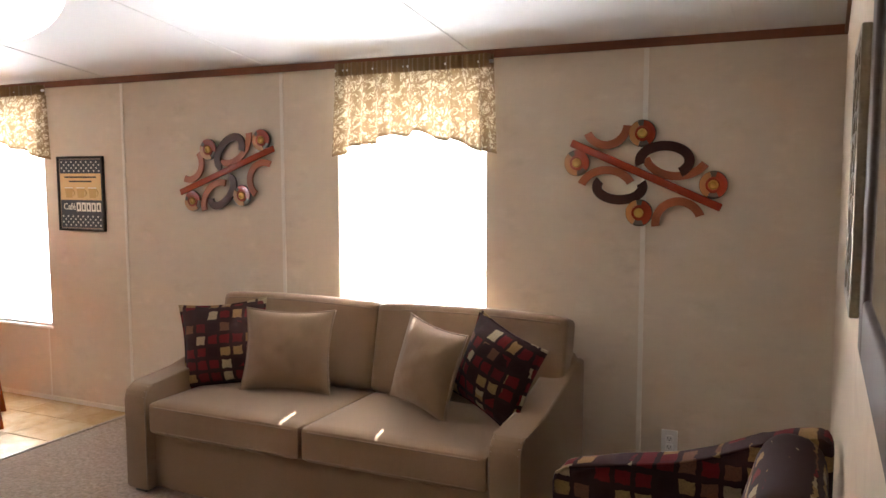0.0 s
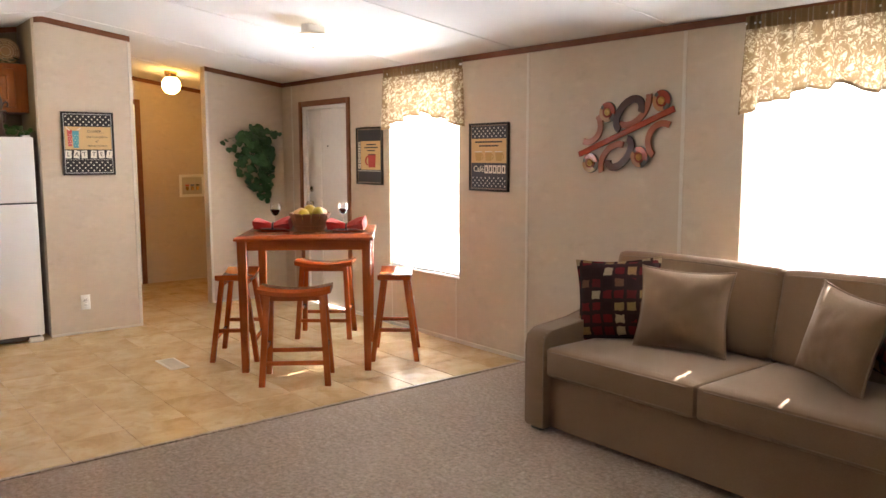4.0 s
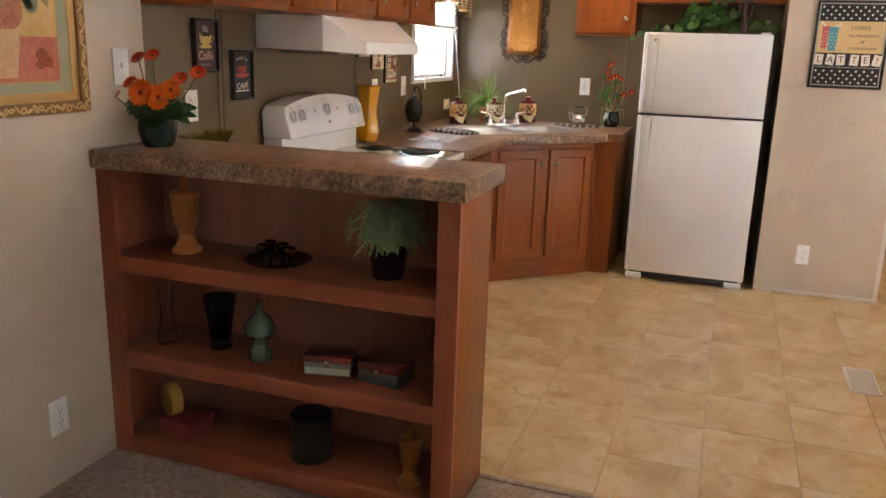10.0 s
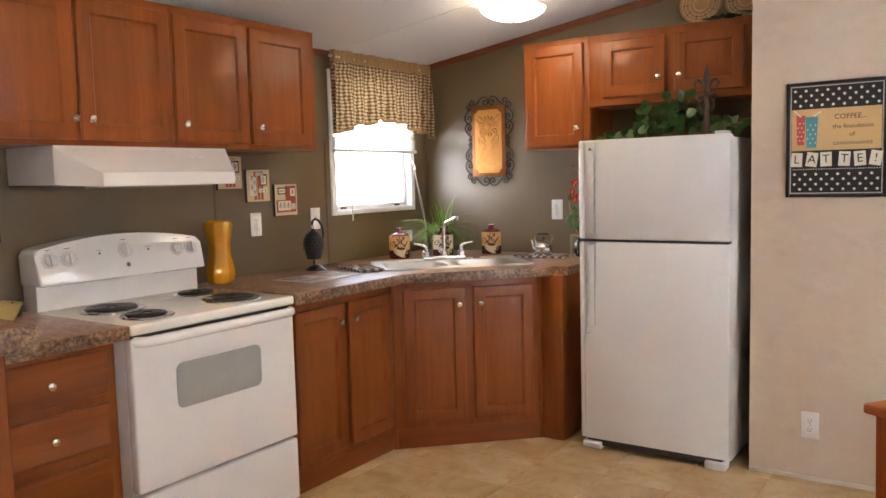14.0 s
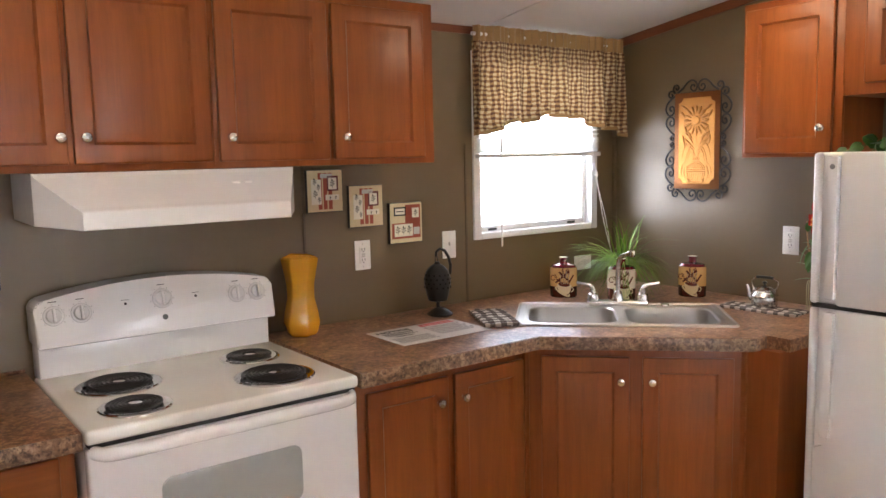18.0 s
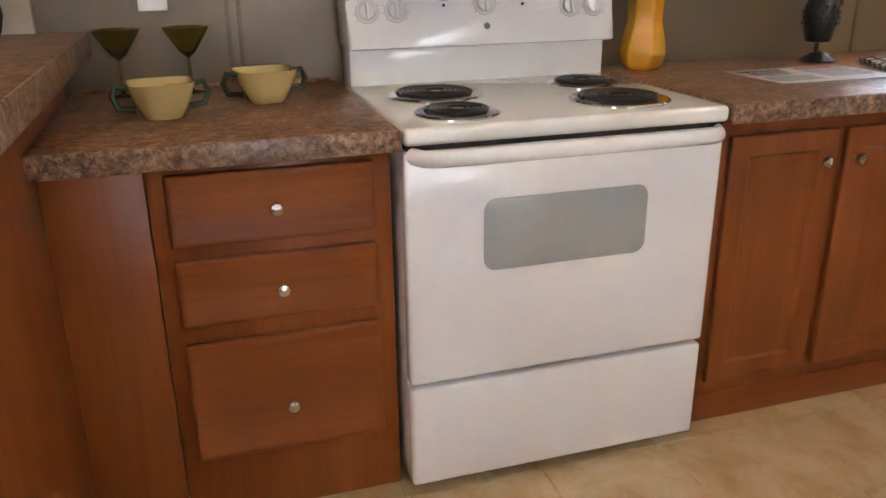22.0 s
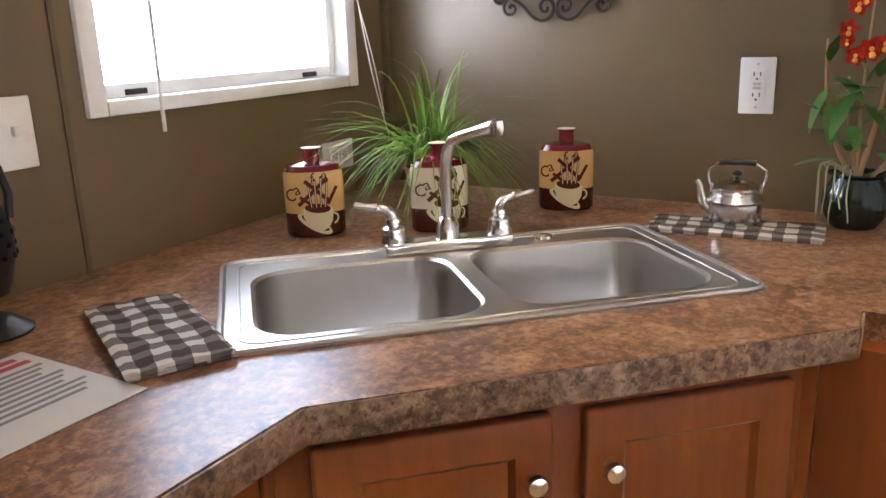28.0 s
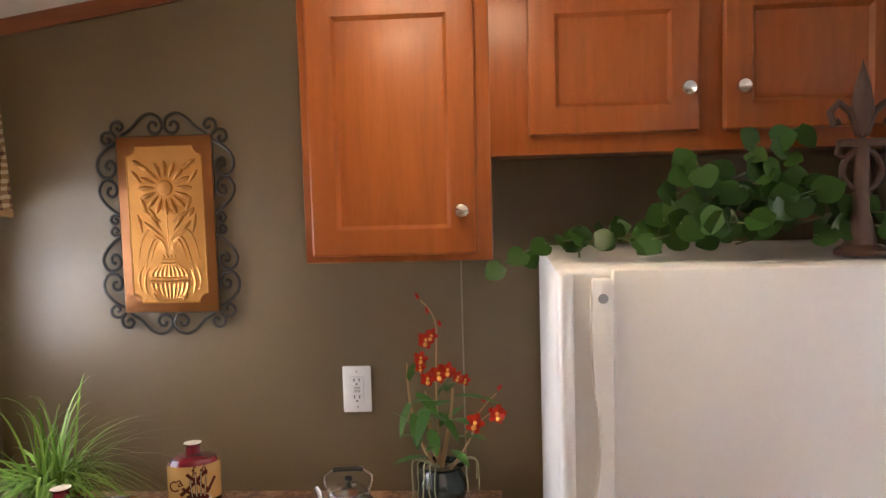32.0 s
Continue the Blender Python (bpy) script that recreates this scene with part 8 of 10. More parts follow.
def folded_towel(m, w, d, layers, label):
    root = thing("dish_towel", label, "towel", m)
    for k in range(layers):
        bm = B()
        n = 14
        top, bot = [], []
        for i in range(n + 1):
            ta, ba = [], []
            for j in range(n + 1):
                u, v = i / n - 0.5, j / n - 0.5
                z = 0.0055 * (k + 1) + 0.0045 * noise.noise(Vector((u * 6, v * 6, k * 3.1)))
                ease = min(1, (0.5 - max(abs(u), abs(v))) * 16)
                ta.append(bm.verts.new((u * w + 0.002 * k, v * d + 0.003 * k, z - 0.002 * (1 - ease))))
                ba.append(bm.verts.new((u * w + 0.002 * k, v * d + 0.003 * k, 0.0055 * k)))
            top.append(ta)
            bot.append(ba)
        for i in range(n):
            for j in range(n):
                bm.faces.new((top[i][j], top[i + 1][j], top[i + 1][j + 1], top[i][j + 1]))
                bm.faces.new((bot[i][j], bot[i][j + 1], bot[i + 1][j + 1], bot[i + 1][j]))
        for i in range(n):
            bm.faces.new((top[i][0], bot[i][0], bot[i + 1][0], top[i + 1][0]))
            bm.faces.new((top[i + 1][n], bot[i + 1][n], bot[i][n], top[i][n]))
            bm.faces.new((top[0][i + 1], bot[0][i + 1], bot[0][i], top[0][i]))
            bm.faces.new((top[n][i], bot[n][i], bot[n][i + 1], top[n][i + 1]))
        part("fold", bm, M_GINGHAM, root)


folded_towel(pose(-6.085, -0.47, 0.906, 0, 0, -27), 0.138, 0.295, 3, "folded brown and white checked dish towel beside the sink")
folded_towel(pose(-6.995, 0.124, 0.906, 0, 0, 4), 0.125, 0.325, 2, "brown and white checked cloth under the kettle")


def notice_sheet():
    root = thing("notice_sheet", "printed white notice sheet lying on the worktop", "paper", pose(-5.760, -0.460, 0.9065, 0, 0, 180))
    w, d = 0.395, 0.252
    part("sheet", boxed(-w / 2, w / 2, -d / 2, d / 2, 0, 0.0008), plain("paper_white", (0.62, 0.60, 0.58), 0.45), root, smooth=False)
    grey = plain("ink_grey", (0.22, 0.21, 0.21), 0.6)
    redink = plain("ink_red", (0.48, 0.05, 0.07), 0.6)
    writing("NOTICE", 0.034, pose(-0.105, 0.085, 0.0010), M_INK, root, depth=0.0002, stretch=1.15, bold=0.0016)
    for k in range(4):
        part("text_line", boxed(-0.17 + 0.005 * (k % 2), -0.035 - 0.006 * (k % 3), 0.058 - 0.012 * k, 0.063 - 0.012 * k, 0.0009, 0.0012), M_INK, root, smooth=False)
    part("text_line", boxed(-0.145, -0.065, 0.0, 0.008, 0.0009, 0.0012), M_INK, root, smooth=False)
    for k in range(7):
        part("text_line", boxed(-0.18, -0.02 - 0.012 * (k % 3 == 2), -0.026 - 0.011 * k, -0.021 - 0.011 * k, 0.0009, 0.0011), grey, root, smooth=False)
    for k, ww in ((0, 0.15), (1, 0.165)):
        part("headline", boxed(0.10 - ww / 2, 0.10 + ww / 2, 0.100 - 0.02 * k, 0.113 - 0.02 * k, 0.0009, 0.0012), redink, root, smooth=False)
    for k in range(9):
        part("text_line", boxed(0.012, 0.185 - 0.01 * (k % 3), 0.060 - 0.015 * k, 0.067 - 0.015 * k, 0.0009, 0.0011), grey, root, smooth=False)


notice_sheet()


def canister(x, y, turn, body_top, label):
    m = pose(x, y, 0.906, 0, 0, turn) @ Matrix.Scale(1.09, 4)
    root = thing("coffee_canister", label, "canister", m, "coffee canisters")
    sq = 0.62
    dark = plain("canister_brown", (0.065, 0.014, 0.009), 0.2, coat=0.6)
    light = grain("canister_" + ("cream" if body_top else "amber"), *(((0.62, 0.52, 0.36), (0.68, 0.60, 0.46)) if body_top else ((0.60, 0.30, 0.075), (0.68, 0.47, 0.20))), 10, 60, 0.2, 0.05, coat=0.6)
    maroon = plain("canister_maroon", (0.13, 0.008, 0.014), 0.12, coat=0.8)
    part("lower_body", lathe(B(), [(0, 0), (0.05, 0), (0.055, 0.005), (0.056, 0.046), (0, 0.046)], 32, squash=sq), dark, root)
    part("upper_body", lathe(B(), [(0.056, 0.046), (0.0565, 0.08), (0.056, 0.118), (0.052, 0.128), (0.0, 0.130)], 32, squash=sq), light, root)
    part("shoulder", lathe(B(), [(0.054, 0.124), (0.047, 0.134), (0.03, 0.139), (0.016, 0.141), (0.014, 0.158), (0.019, 0.164), (0, 0.166)], 32, squash=0.7), maroon, root)
    part("rim", lathe(B(), [(0.015, 0.163), (0.019, 0.1655), (0, 0.167)], 24, squash=0.8), M_CREAM, root)
    # the painted cup, saucer and bars on the face
    def wrap(u):
        return -math.sqrt(max(0, 1 - (u / 0.0565) ** 2)) * 0.0565 * sq - 0.0006

    def decal(nm, pts, mat_, lift=0.0):
        """A painted patch that follows the round body."""
        bm = B()
        bm.faces.new([bm.verts.new((u, 0, z)) for u, z in pts])
        for k in range(-9, 10):
            bmesh.ops.bisect_plane(bm, geom=bm.verts[:] + bm.edges[:] + bm.faces[:], plane_co=(0.0055 * k, 0, 0), plane_no=(1, 0, 0))
        for v in bm.verts:
            v.co.y = wrap(v.co.x) - 0.0004 - lift
        part(nm, bm, mat_, root)

    def stroke(nm, x0, z0, x1, z1, w, mat_, lift):
        dx, dz = x1 - x0, z1 - z0
        ln = math.hypot(dx, dz)
        nx, nz = -dz / ln * w / 2, dx / ln * w / 2
        decal(nm, [(x0 + nx, z0 + nz), (x1 + nx, z1 + nz), (x1 - nx, z1 - nz), (x0 - nx, z0 - nz)], mat_, lift)
    cupc = plain("canister_cup", (0.70, 0.60, 0.36), 0.25, coat=0.4)
    bars = plain("canister_bars", (0.10, 0.022, 0.012), 0.25)
    ring = lambda cx, cz, rx, rz, tilt, n=24: [(cx + rx * math.cos(q) * math.cos(tilt) - rz * math.sin(q) * math.sin(tilt), cz + rx * math.cos(q) * math.sin(tilt) + rz * math.sin(q) * math.cos(tilt)) for q in [2 * math.pi * k / n for k in range(n)]]
    # crossed sticks behind the cup
    for x0, z0, x1, z1, w in ((-0.030, 0.062, 0.026, 0.112, 0.0075), (-0.016, 0.108, 0.030, 0.066, 0.0075), (-0.026, 0.078, -0.004, 0.062, 0.006), (0.024, 0.062, 0.042, 0.094, 0.006)):
        stroke("painted_stick", x0, z0, x1, z1, w, bars, 0.0002)
    decal("painted_saucer", ring(-0.002, 0.026, 0.036, 0.0115, -0.55), cupc, 0.0006)
    decal("painted_saucer_rim", ring(-0.001, 0.028, 0.029, 0.0075, -0.55), dark, 0.0009)
    decal("painted_cup", [(-0.023, 0.056), (-0.022, 0.040), (-0.015, 0.026), (-0.004, 0.016), (0.010, 0.012), (0.023, 0.017), (0.031, 0.030), (0.034, 0.050), (0.028, 0.058), (0.012, 0.064), (-0.008, 0.064)], cupc, 0.0012)
    for k in range(9):
        q0, q1 = radians(-80 + 22 * k), radians(-80 + 22 * (k + 1))
        stroke("painted_handle", 0.032 + 0.010 * math.cos(q0), 0.035 + 0.010 * math.sin(q0), 0.032 + 0.010 * math.cos(q1), 0.035 + 0.010 * math.sin(q1), 0.0032, cupc, 0.0013)
    decal("painted_coffee", ring(0.005, 0.056, 0.024, 0.0088, -0.10), bars, 0.0016)
    # slender spoons standing in the cup
    for x0, x1, z1 in ((-0.006, -0.010, 0.102), (0.003, 0.002, 0.112), (0.011, 0.014, 0.116), (0.019, 0.025, 0.108)):
        stroke("painted_spoon", x0, 0.056, x1, z1, 0.0042, bars, 0.0020)
        stroke("painted_spoon_light", x0, 0.058, x1, z1 - 0.004, 0.0014, cupc, 0.0024)
    for ch, size, u, z, rr in (("C", 0.034, -0.043, 0.080, -14), ("a", 0.032, -0.031, 0.092, -18), ("f", 0.030, -0.002, 0.112, 4), ("é", 0.026, 0.020, 0.117, 10)):
        writing(ch, size, Matrix.Translation((u, wrap(u) - 0.0016, z)) @ pose(0, 0, 0, 0, rr, math.degrees(math.atan2(u, 0.07)) * 1.2) @ UP, bars, root, depth=0.0004)


canister(-6.642, -0.638, 130, False, "amber and brown painted coffee canister with maroon lid")
canister(-6.78, -0.42, 135, True, "cream and brown painted coffee canister with maroon lid")
canister(-7.06, -0.255, 112, False, "amber and brown painted coffee canister with maroon lid")


def blade(bm, base, heading, length, rise, droop, w, rnd):
    d = Vector((math.cos(heading), math.sin(heading), 0))
    side = Vector((-d.y, d.x, 0))
    prev = None
    n = 7
    for i in range(n + 1):
        s = i / n
        p = base + d * (length * s * (0.55 + 0.45 * s)) + Vector((0, 0, rise * (s * 1.6 - s * s * droop)))
        p += side * 0.008 * math.sin(3 * s + heading * 3)
        ww = w * (1 - s) ** 0.7 * (0.4 + 0.6 * min(1, s * 4))
        a, b = bm.verts.new(p + side * ww / 2), bm.verts.new(p - side * ww / 2 + Vector((0, 0, ww * 0.2)))
        if prev:
            bm.faces.new((prev[0], prev[1], b, a))
        prev = (a, b)


def leafy(name, c1, c2, scale=12, rough=0.45):
    m, nt, b = shader(name)
    v = coords(nt)
    oi = nt.nodes.new("ShaderNodeObjectInfo")
    gi = nt.nodes.new("ShaderNodeNewGeometry")
    n = noise_tex(nt, v, scale, 4)
    c = mixed(nt, gi.outputs["Random Per Island"], c1, c2)
    c = mixed(nt, oi.outputs["Random"], c, mixed(nt, n, c1, c2))
    c = mixed(nt, ramp(nt, n, [(0.45, (0, 0, 0)), (0.75, (0.5,) * 3)]), c, tuple(0.5 * a for a in c1))
    nt.links.new(c, b.inputs["Base Color"])
    b.inputs["Roughness"].default_value = rough
    b.inputs["Specular IOR Level"].default_value = 0.22
    return m


M_GRASS = leafy("grass_plant_green", (0.095, 0.20, 0.024), (0.25, 0.39, 0.075))
M_IVY = leafy("ivy_green", (0.016, 0.055, 0.016), (0.045, 0.11, 0.030))
M_VARIEG = leafy("fridge_ivy_green", (0.005, 0.022, 0.004), (0.046, 0.115, 0.016), 30, 0.36)
M_FERN = leafy("fern_green", (0.26, 0.42, 0.17), (0.58, 0.72, 0.40))
M_STALK = plain("stalk_green", (0.10, 0.13, 0.045), 0.55)
M_TERRA = grain("terracotta", (0.36, 0.13, 0.05), (0.44, 0.18, 0.08), 10, 60, 0.6, 0.1)


def grass_plant():
    rnd = random.Random(11)
    root = thing("grass_plant", "potted bright green artificial grass plant in the corner", "plant", pose(-6.895, -0.505, 0.906))
    part("pot", lathe(B(), [(0, 0), (0.045, 0), (0.062, 0.10), (0.066, 0.105), (0.06, 0.11), (0.055, 0.10), (0, 0.095)], 24), M_TERRA, root)
    bm = B()
    for k in range(300):
        h = rnd.uniform(0, 6.283)
        ln, rise, droop = rnd.uniform(0.15, 0.30), rnd.uniform(0.15, 0.25), rnd.uniform(1.55, 2.2)
        if k % 9 == 0:
            ln, rise, droop = rnd.uniform(0.02, 0.16), rnd.uniform(0.20, 0.36), 0.85
        elif k % 7 == 0:
            ln, rise, droop = rnd.uniform(0.24, 0.31), rnd.uniform(0.16, 0.26), rnd.uniform(0.95, 1.4)
        # keep off the two walls behind
        bx, by = math.cos(h), math.sin(h)
        if bx < 0:
            ln = min(ln, 0.26 / max(0.15, -bx))
        if by < 0:
            ln = min(ln, 0.29 / max(0.15, -by))
        blade(bm, Vector((rnd.uniform(-0.03, 0.03), rnd.uniform(-0.03, 0.03), 0.095)), h, ln, rise, droop, rnd.uniform(0.0045, 0.0088), rnd)
    for v in bm.verts:
        v.co.z = max(v.co.z, 0.004)
    tagged(part("grass_tuft", bm, M_GRASS, root, "long narrow drooping green blades"), kind="stuff")


grass_plant()


def kettle():
    root = thing("kettle", "small brushed aluminium kettle with a black grip on a checked cloth", "kettle", pose(-7.015, 0.122, 0.917, 0, 0, 96) @ Matrix.Scale(0.90, 4))
    metal = grain("brushed_aluminium", (0.62, 0.61, 0.59), (0.74, 0.73, 0.71), 4, 120, 0.24, 0.08, metal=1.0, stretch=(1, 1, 6), dist=0.0006)
    prof = [(0, 0), (0.048, 0), (0.053, 0.004), (0.055, 0.010), (0.056, 0.040), (0.055, 0.046), (0.060, 0.049), (0.061, 0.052), (0.058, 0.056), (0.052, 0.063), (0.050, 0.066), (0.052, 0.068), (0.050, 0.071), (0.044, 0.076), (0.044, 0.079), (0, 0.080)]
    part("body", lathe(B(), prof, 40), metal, root)
    lid = part("lid", lathe(B(), [(0.046, 0.078), (0.047, 0.081), (0.043, 0.083), (0.036, 0.089), (0.020, 0.095), (0, 0.097)], 32), metal, root)
    part("lid_knob", lathe(B(), [(0, 0.096), (0.006, 0.097), (0.005, 0.102), (0.011, 0.106), (0.011, 0.112), (0.006, 0.116), (0, 0.117)], 16), M_BLACK, lid)
    pts = [(-0.050, 0, 0.028), (-0.062, 0, 0.034), (-0.070, 0, 0.046), (-0.073, 0, 0.062), (-0.077, 0, 0.080), (-0.083, 0, 0.092)]
    part("spout", tube(B(), pts, 0.0115, 14, taper=lambda t: 1.25 - 0.65 * t), metal, root)
    for sx in (-1, 1):
        part("lug", boxed(sx * 0.051 - 0.004, sx * 0.051 + 0.004, -0.006, 0.006, 0.066, 0.088, 0.002), metal, root)
    arch = [(0.052 + 0.008 * math.sin(2.6 * t), 0, 0.078 + 0.050 * t) for t in (0, 0.2, 0.4, 0.6, 0.8)] + [(0.049, 0, 0.125), (0.040, 0, 0.131)]
    part("bail", tube(B(), [(-p[0], 0, p[2]) for p in arch] + [(0, 0, 0.1335)] + arch[::-1], 0.0030, 8), metal, root)
    part("grip", tube(B(), [(-0.038, 0, 0.1315), (-0.02, 0, 0.1335), (0.02, 0, 0.1335), (0.038, 0, 0.1315)], 0.0070, 12), M_BLACK, root)


kettle()


def heart_leaf(material, name="leaf"):
    bm = B()
    prof = [(0.0, 0.0), (0.06, 0.30), (0.18, 0.47), (0.34, 0.53), (0.52, 0.50), (0.70, 0.39), (0.86, 0.21), (1.0, 0.0)]
    mid = [bm.verts.new((0, s, -0.10 * s * s)) for s, w in prof]
    for sx in (-1, 1):
        edge = [bm.verts.new((sx * w, s - (0.10 if 0 < i < 2 else 0), 0.10 * w - 0.12 * s * s)) for i, (s, w) in enumerate(prof)][1:-1]
        e = [mid[0]] + edge + [mid[-1]]
        for i in range(len(prof) - 1):
            vs = [mid[i], e[i], e[i + 1], mid[i + 1]]
            vs = list(dict.fromkeys(vs))
            if len(vs) > 2:
                bm.faces.new(vs if sx > 0 else vs[::-1])
    bmesh.ops.remove_doubles(bm, verts=bm.verts, dist=1e-4)
    return mesh_of(bm, name, material, angle=80)


LEAF_IVY, LEAF_VAR = heart_leaf(M_IVY), heart_leaf(M_VARIEG)


def set_leaf(mesh, parent, p, direction, size, up=Vector((0, 0, 1)), tilt=0.0):
    y = Vector(direction).normalized()
    z = (Vector(up) - y * Vector(up).dot(y))
    z = z.normalized() if z.length > 1e-5 else y.orthogonal().normalized()
    x = y.cross(z)
    m = Matrix((x, y, z)).transposed().to_4x4()
    piece("leaf", mesh, parent, Matrix.Translation(p) @ m @ pose(0, 0, 0, 0, tilt, 0) @ Matrix.Diagonal((size, size, size, 1)))


def wall_ivy():
    rnd = random.Random(4)
    root = thing("hanging_ivy", "dark green artificial ivy hanging on the wall", "plant", pose(WEST, 3.33, 1.36))
    # local: x off the wall, y along it, z up
    strands = []
    for y0, y1, z0, z1, n in ((-0.06, -0.20, 0.24, 0.10, 10), (-0.02, -0.29, 0.26, 0.17, 7), (0.0, -0.15, 0.28, -0.14, 26), (0.03, -0.05, 0.30, -0.26, 34), (0.05, 0.06, 0.28, -0.35, 42), (0.08, 0.16, 0.28, -0.26, 42), (0.05, 0.13, 0.30, -0.38, 40), (0.02, 0.27, 0.27, 0.25, 9), (0.02, 0.20, 0.28, -0.05, 30), (-0.04, -0.12, 0.26, -0.02, 28), (0.0, 0.05, 0.33, 0.06, 34)):
        pts = []
        for i in range(n + 1):
            s = i / n
            p = Vector((0.035 + 0.10 * math.sin(math.pi * min(1, s * 1.1)) * rnd.uniform(0.6, 1.1), y0 + (y1 - y0) * s ** 0.7 + rnd.uniform(-0.025, 0.025), z0 + (z1 - z0) * s ** 1.3 + rnd.uniform(-0.012, 0.012)))
            pts.append(p)
        part("vine", tube(B(), pts, 0.0022, 5), M_STALK, root)
        strands.append(pts)
    for pts in strands:
        for p in pts[1:]:
            d = Vector((rnd.uniform(0.0, 0.8), rnd.uniform(-0.9, 0.9), rnd.uniform(-1.0, 0.1)))
            set_leaf(LEAF_IVY, root, p + Vector((rnd.uniform(0, 0.03), 0, 0)), d, rnd.uniform(0.045, 0.075), Vector((1, rnd.uniform(-0.4, 0.4), rnd.uniform(0, 0.8))))
    part("hook_basket", lathe(B(), [(0, -0.02), (0.05, -0.015), (0.06, 0.05), (0, 0.05)], 14, Matrix.Translation((0.06, 0.03, 0.2))), M_IRON, root)


wall_ivy()


def fridge_top():
    rnd = random.Random(9)
    z0 = 1.53
    root = thing("ivy_garland", "variegated green artificial ivy trailing along the fridge top", "plant", pose(-6.83, 0.95, z0))
    # from, to, leaves, smallest and largest leaf
    runs = [((0.02, -0.16, 0.02), (0.08, -0.10, 0.17), 10, 0.038, 0.055), ((0.06, -0.20, 0.02), (0.12, -0.02, 0.06), 13, 0.04, 0.056), ((0.0, -0.06, 0.02), (0.07, 0.0, 0.19), 12, 0.038, 0.055),
            ((0.05, -0.02, 0.02), (0.10, 0.09, 0.10), 13, 0.04, 0.056), ((0.0, 0.02, 0.04), (0.04, 0.06, 0.22), 8, 0.034, 0.05), ((-0.05, -0.14, 0.03), (-0.02, 0.12, 0.12), 16, 0.038, 0.055), ((-0.08, -0.10, 0.05), (-0.06, 0.14, 0.10), 12, 0.038, 0.055),
            ((0.06, 0.10, 0.03), (0.12, 0.33, 0.03), 11, 0.036, 0.05), ((-0.02, 0.12, 0.05), (0.10, 0.39, 0.04), 11, 0.036, 0.05), ((0.02, -0.18, 0.012), (0.03, -0.33, 0.0), 8, 0.034, 0.046), ((-0.06, -0.16, 0.02), (-0.04, -0.34, 0.01), 8, 0.034, 0.046)]
    for a, b, n, small, large in runs:
        a, b = Vector(a), Vector(b)
        pts = [a.lerp(b, i / n) + Vector((rnd.uniform(-0.02, 0.02), rnd.uniform(-0.022, 0.022), 0.02 * math.sin(3.1 * i / n) + rnd.uniform(0, 0.012))) for i in range(n + 1)]
        part("vine", tube(B(), pts, 0.0022, 5), M_STALK, root)
        for p in pts:
            d = Vector((rnd.uniform(0.0, 0.7), rnd.uniform(-1, 1), rnd.uniform(-0.6, 0.7)))
            q = Vector(p)
            q.z = max(q.z, 0.035)
            set_leaf(LEAF_VAR, root, q, d, rnd.uniform(small, large), Vector((1, rnd.uniform(-0.7, 0.7), rnd.uniform(0.0, 0.8))))
    # the end that trails over the opening edge
    pts = [Vector((-0.02, -0.33, 0.03)), Vector((-0.01, -0.38, 0.025)), Vector((0.0, -0.425, 0.010)), Vector((0.0, -0.47, -0.015))]
    part("vine", tube(B(), pts, 0.0022, 5), M_STALK, root)
    for p, d, size in ((pts[0], (0.7, 0.1, 0.1), 0.042), (pts[1], (0.4, -0.5, -0.2), 0.044), (pts[2], (0.5, -0.7, -0.4), 0.044), (pts[3], (0.3, -0.8, -0.6), 0.042), (pts[2], (0.3, 0.5, -0.7), 0.04)):
        set_leaf(LEAF_VAR, root, p, d, size, (1, 0.1, 0.6))
    # iron finial with a fleur-de-lis head
    rust = grain("rusty_iron", (0.035, 0.018, 0.012), (0.085, 0.035, 0.02), 14, 80, 0.6, 0.4)
    f = thing("iron_finial", "rusty brown cast-iron fleur-de-lis finial on the fridge", "ornament", pose(-6.75, 1.126, z0) @ Matrix.Diagonal((1, 1, 1.04, 1)))
    part("foot", lathe(B(), [(0, 0), (0.045, 0), (0.045, 0.008), (0.028, 0.018), (0.022, 0.05), (0.014, 0.075), (0.012, 0.19), (0, 0.19)], 18), rust, f)
    part("ring", tube(B(), [(0, 0.034 * math.cos(q), 0.145 + 0.034 * math.sin(q)) for q in [2 * math.pi * k / 24 for k in range(24)]], 0.006, 8, closed=True), rust, f)
    part("collar", boxed(-0.012, 0.012, -0.042, 0.042, 0.185, 0.20, 0.004), rust, f)
    part("petal", lathe(B(), [(0, 0.19), (0.010, 0.21), (0.020, 0.25), (0.013, 0.29), (0, 0.335)], 14), rust, f)
    for s in (-1, 1):
        pts = [(0, s * 0.006, 0.205), (0, s * 0.02, 0.245), (0, s * 0.042, 0.262), (0, s * 0.056, 0.245), (0, s * 0.05, 0.225), (0, s * 0.04, 0.23)]
        part("side_petal", tube(B(), pts, 0.007, 8), rust, f)
        pts = [(0, s * 0.006, 0.185), (0, s * 0.028, 0.165), (0, s * 0.044, 0.175), (0, s * 0.04, 0.19)]
        part("side_scroll", tube(B(), pts, 0.005, 8), rust, f)
